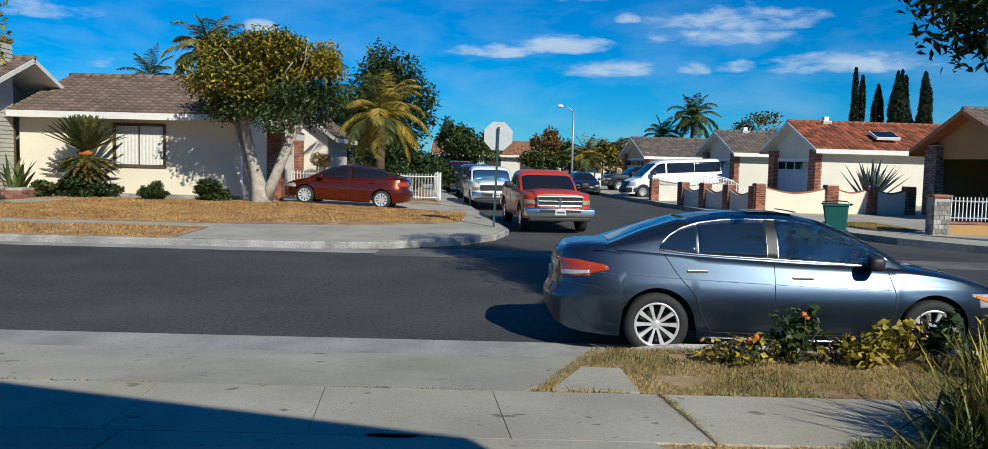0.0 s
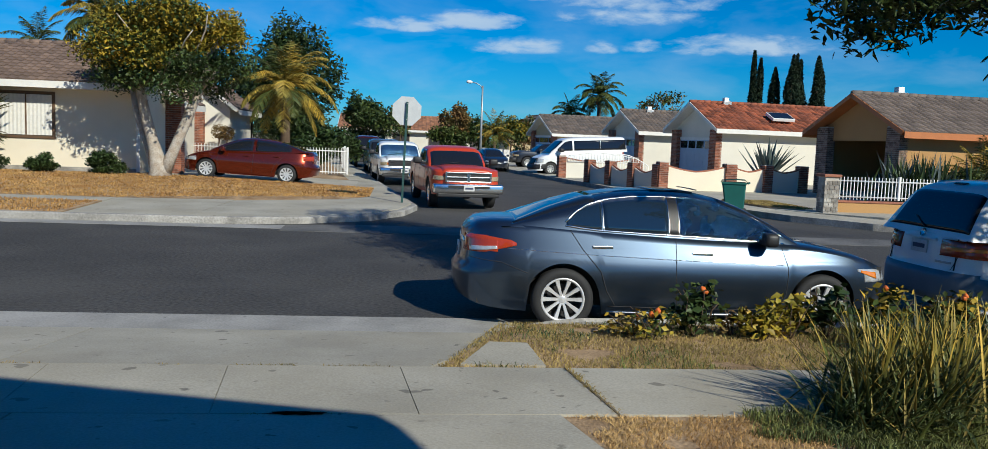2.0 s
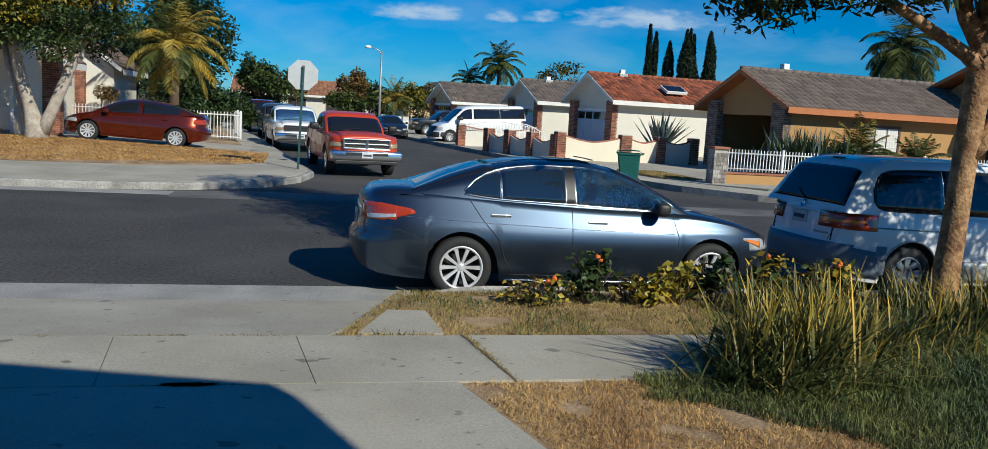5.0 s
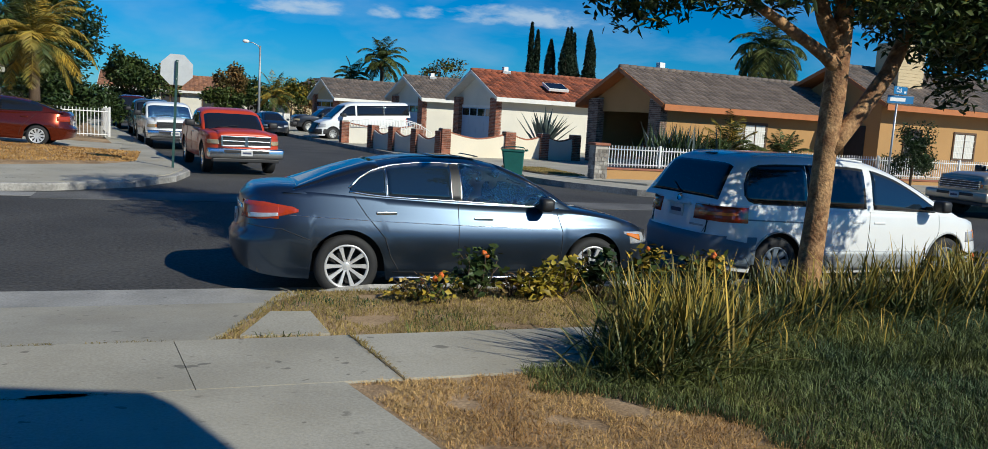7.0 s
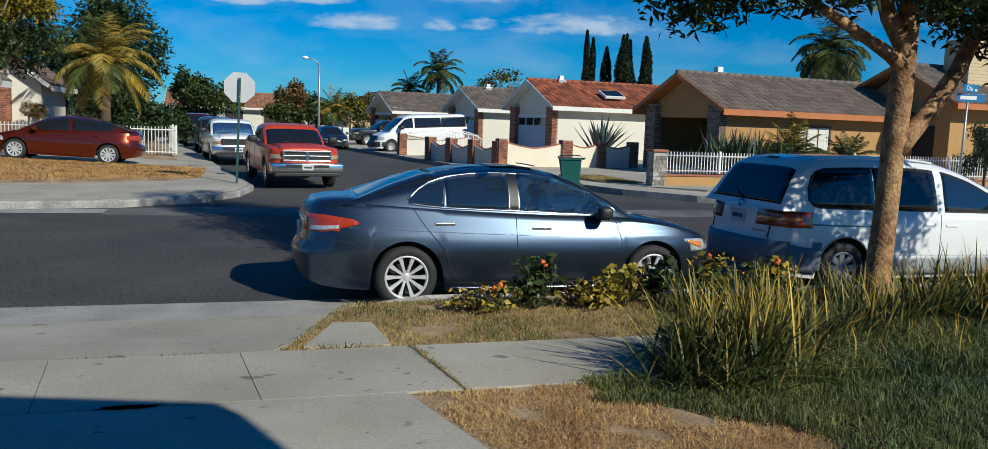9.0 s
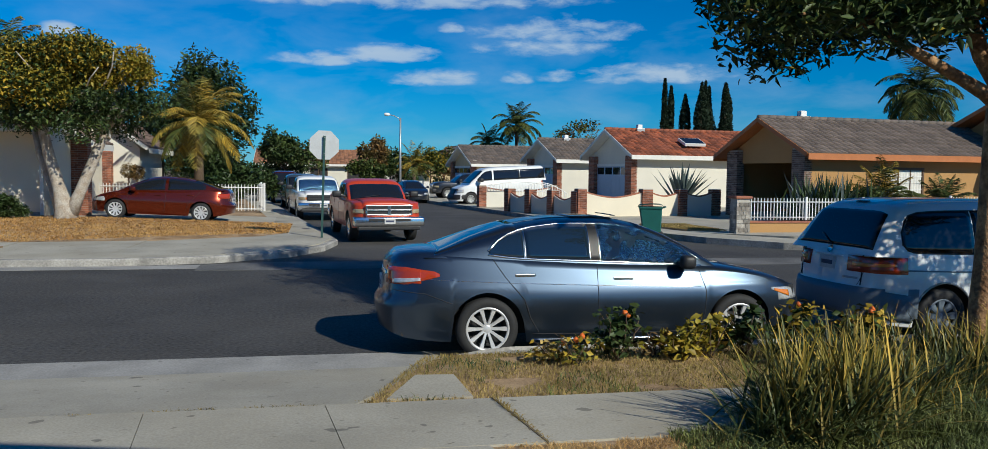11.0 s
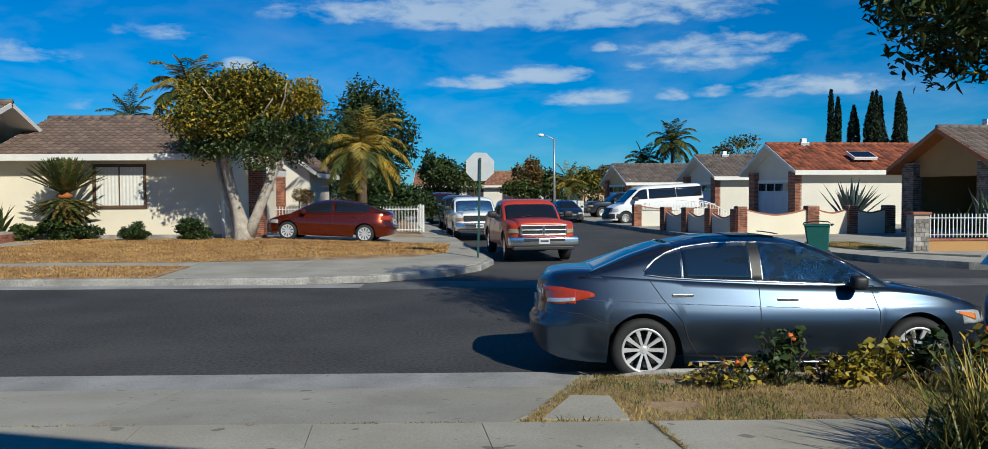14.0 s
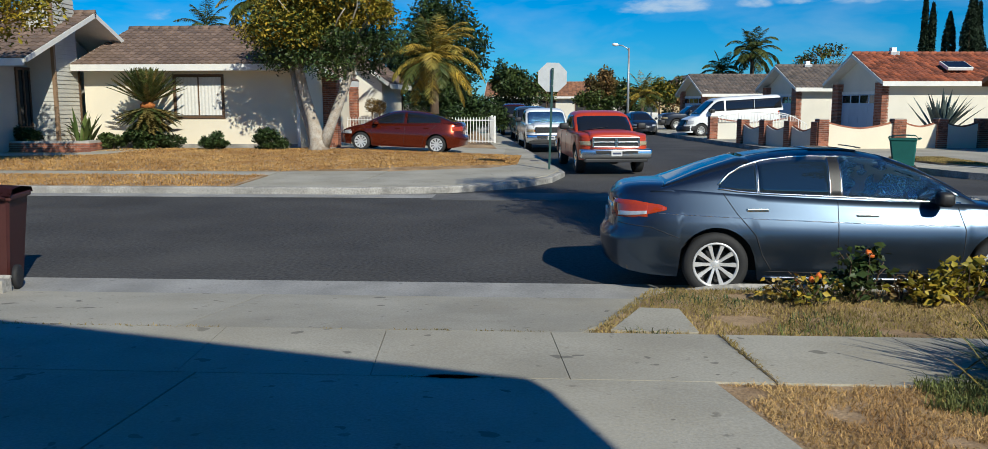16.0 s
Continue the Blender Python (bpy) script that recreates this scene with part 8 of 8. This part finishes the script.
# low plants beside the parked saloon
def rose(x, y, h, seed, mats, flower, label, leaf=0.09, n=260, r=0.28):
    t = thing("rose_bush", pose(x, y, 0.16), label, "bush")
    rng = random.Random(seed)
    for k in range(6):
        a = k * 1.05 + rng.random()
        e = (r * 0.7 * math.cos(a), r * 0.7 * math.sin(a), h * rng.uniform(0.6, 1.0))
        p, q = wavy((0, 0, -0.03), e, 0.009, 0.004, 5, 0.03, seed + k)
        tube("stem", p, q, M["bark_brown"], t, "", 5)
    for k, (m_, share) in enumerate(mats):
        tagged(leaves("foliage", blob_points([((0, 0, h * 0.6), (r, r, h * 0.45)), ((0.1, 0, h * 0.85), (r * 0.5, r * 0.5, h * 0.25)), ((-0.1, 0, h * 0.35), (r * 1.1, r, h * 0.3))], int(n * share), seed + 30 + k, 0.1), leaf, M[m_], t, seed + 50 + k, 0.1, 0.6), kind="stuff")
    for k in range(flower):
        f = part("flower", box_bm(-0.025, 0.025, -0.025, 0.025, -0.02, 0.02, 0.012), M["flower"], t, "small orange flower", True)
        f.matrix_basis = pose(rng.uniform(-0.1, 0.1), -0.1, h * rng.uniform(0.85, 1.0), rng.uniform(0, 60), rng.uniform(0, 60), 0)
    return t


rose(2.82, 7.75, 0.52, 201, (("leaf_deep", 1.0), ("leaf_mid", 0.5)), 2, "dark green rose bush with an orange flower")
rose(2.35, 7.62, 0.30, 202, (("leaf_mid", 0.3), ("leaf_gold", 0.5)), 2, "low fading plant with golden leaves", 0.07, 180, 0.3)
rose(2.15, 7.75, 0.24, 203, (("leaf_gold", 0.4), ("mown_straw", 0.8)), 1, "small dry plant with pale orange heads", 0.06, 160, 0.25)
rose(3.45, 7.7, 0.34, 204, (("leaf_yellow", 0.8), ("leaf_gold", 0.3)), 0, "yellow-green broad-leaved plant beside the kerb", 0.085, 260, 0.3)
rose(3.75, 7.75, 0.42, 205, (("leaf_yellow", 0.9), ("leaf_gold", 0.2)), 0, "yellow-green broad-leaved plant beside the kerb", 0.085, 280, 0.3)
rose(4.15, 7.8, 0.5, 206, (("leaf_deep", 1.0),), 0, "dark leafy plant beside the kerb", 0.13, 150, 0.25)
rose(3.2, 7.8, 0.28, 207, (("leaf_rust", 0.7),), 0, "small dry brown plant", 0.06, 140, 0.12)
rose(4.8, 7.9, 0.5, 208, (("leaf_gold", 0.6), ("leaf_mid", 0.6)), 1, "golden leafy plant beside the kerb", 0.1, 240, 0.35)
rose(5.6, 7.95, 0.45, 209, (("leaf_gold", 0.5), ("leaf_mid", 0.6)), 2, "golden leafy plant near the tree", 0.1, 240, 0.35)
rose(9.1, 7.6, 0.5, 210, (("leaf_gold", 0.6), ("leaf_mid", 0.5)), 2, "golden leafy plant beside the kerb", 0.1, 240, 0.4)

# ---- grass ----
def scatter(n, seed, x0, x1, y0, y1, keep, zf):
    rng = np.random.default_rng(seed)
    P = np.stack([rng.uniform(x0, x1, n), rng.uniform(y0, y1, n)], 1)
    P = P[np.array([keep(x, y) for x, y in P])]
    return np.stack([P[:, 0], P[:, 1], np.array([zf(x, y) for x, y in P])], 1)


def grass(name, pts, h, w, material, seed, lean, label):
    return tagged(blades(name, pts, h, w, M[material], seed, lean), label, "grass", kind="stuff")


def patch_noise(x, y, s, o=0.0):
    return noise.noise((x * s, y * s, o))


lawn_z = lambda x, y: 0.222 + (5.2 - y) * 0.03
park_z = lambda x, y: 0.18 - (y - 6.4) * 0.02
def green_edge(y):
    return 2.15 + max(5.2 - y, 0) * 0.62 + 0.15 * math.sin(y * 5)


grass("green_grass", scatter(120000, 1, 2.0, 9.5, 2.0, 5.25, lambda x, y: x > green_edge(y) + 0.25 * patch_noise(x, y, 3) and x < 1.9 * y + 2.2, lawn_z), 0.085, 0.0062, "green_grass", 2, 0.7, "thick dark green lawn grass")
grass("tall_grass", scatter(46000, 18, 2.9, 10.0, 4.75, 6.6, lambda x, y: x > 3.0 + 0.6 * abs(y - 5.2) and patch_noise(x, y, 1.5, 7) > -0.6, lambda x, y: 0.21), 0.2, 0.0075, "green_grass", 19, 0.7, "long rank grass between the clumps")
grass("tall_straw", scatter(1300, 20, 2.9, 10.0, 5.0, 8.2, lambda x, y: x > 3.2 + 0.9 * abs(y - 5.4), lambda x, y: 0.2), 0.36, 0.010, "blade_gold", 21, 0.6, "long golden grass between the clumps")
grass("dry_grass", scatter(75000, 3, 1.0, 5.2, 1.9, 5.18, lambda x, y: x > 1.08 + 0.2 * (5.19 - y) and x < green_edge(y) + 0.5 * random.random() and patch_noise(x, y, 2.5) > -0.28, lawn_z), 0.04, 0.0045, "near_straw", 4, 1.5, "short dry straw-coloured lawn grass")
grass("strip_grass", scatter(60000, 5, 0.35, 9.5, 6.42, 8.28, lambda x, y: x > 0.30 + (y - 6.41) * 0.38 and not (0.52 + (y - 6.53) * 0.38 < x < 1.15 and 6.53 < y < 7.25) and patch_noise(x, y, 2.2) > -0.38, park_z), 0.045, 0.005, "mown_straw", 6, 1.0, "patchy dry grass in the planted strip")
grass("strip_green_grass", scatter(9000, 7, 0.6, 9.5, 6.42, 8.28, lambda x, y: x > 0.4 + (y - 6.41) * 0.44 and not (0.45 < x < 1.15 and 6.53 < y < 7.25) and patch_noise(x, y, 1.6, 4) > 0.12, park_z), 0.07, 0.008, "green_grass", 8, 0.8, "green tufts in the planted strip")
grass("seam_grass", np.concatenate([scatter(500, 9, -4.6, 0.2, 6.385, 6.425, lambda x, y: patch_noise(x, 0, 1.6, 2) > 0.05 or x < -2.6, lambda x, y: 0.2), scatter(260, 10, 0.2, 0.36, 6.42, 7.4, lambda x, y: abs(x - 0.27 - (y - 6.41) * 0.44) < 0.05, lambda x, y: 0.18), scatter(80, 11, -0.9, -0.35, 5.17, 5.215, lambda x, y: True, lambda x, y: 0.22), scatter(1500, 12, 1.24, 1.50, 5.2, 6.4, lambda x, y: abs(x - 1.31 - (6.39 - y) * 0.1) < 0.022, lambda x, y: 0.222)]), 0.035, 0.007, "mown_straw", 13, 1.2, "weeds in the concrete joints")
grass("far_lawn_grass", scatter(60000, 14, -24, -0.9, 22.0, 29.1, lambda x, y: y > 22.05 + max(x + 7, 0) * 0.43 and not (x < -14 and 25 < y and x < -13.6 and y < 29 and y > 25 + (x + 21) * 0.25 and y < 27.4 + (x + 21) * 0.05), yard_z), 0.05, 0.022, "dry_grass", 15, 1.0, "dry yellow-brown grass of the far lawn")
grass("far_strip_grass", scatter(16000, 16, -26, -7.05, 18.4, 20.95, lambda x, y: True, lambda x, y: 0.15 + (y - 18.3) * 0.015), 0.05, 0.02, "dry_grass", 17, 1.0, "dry grass strip along the far kerb")
grass("patch_grass", scatter(9000, 22, 10.9, 12.6, 25.0, 28.4, lambda x, y: x > 10.95 + max(28.4 - y, 0) * 0.2 and (y > 25.7 or x > 11.5 + (25.7 - y) * 1.2), lambda x, y: 0.21), 0.06, 0.02, "mown_straw", 23, 0.9, "dry-green grass beside the corner drive")
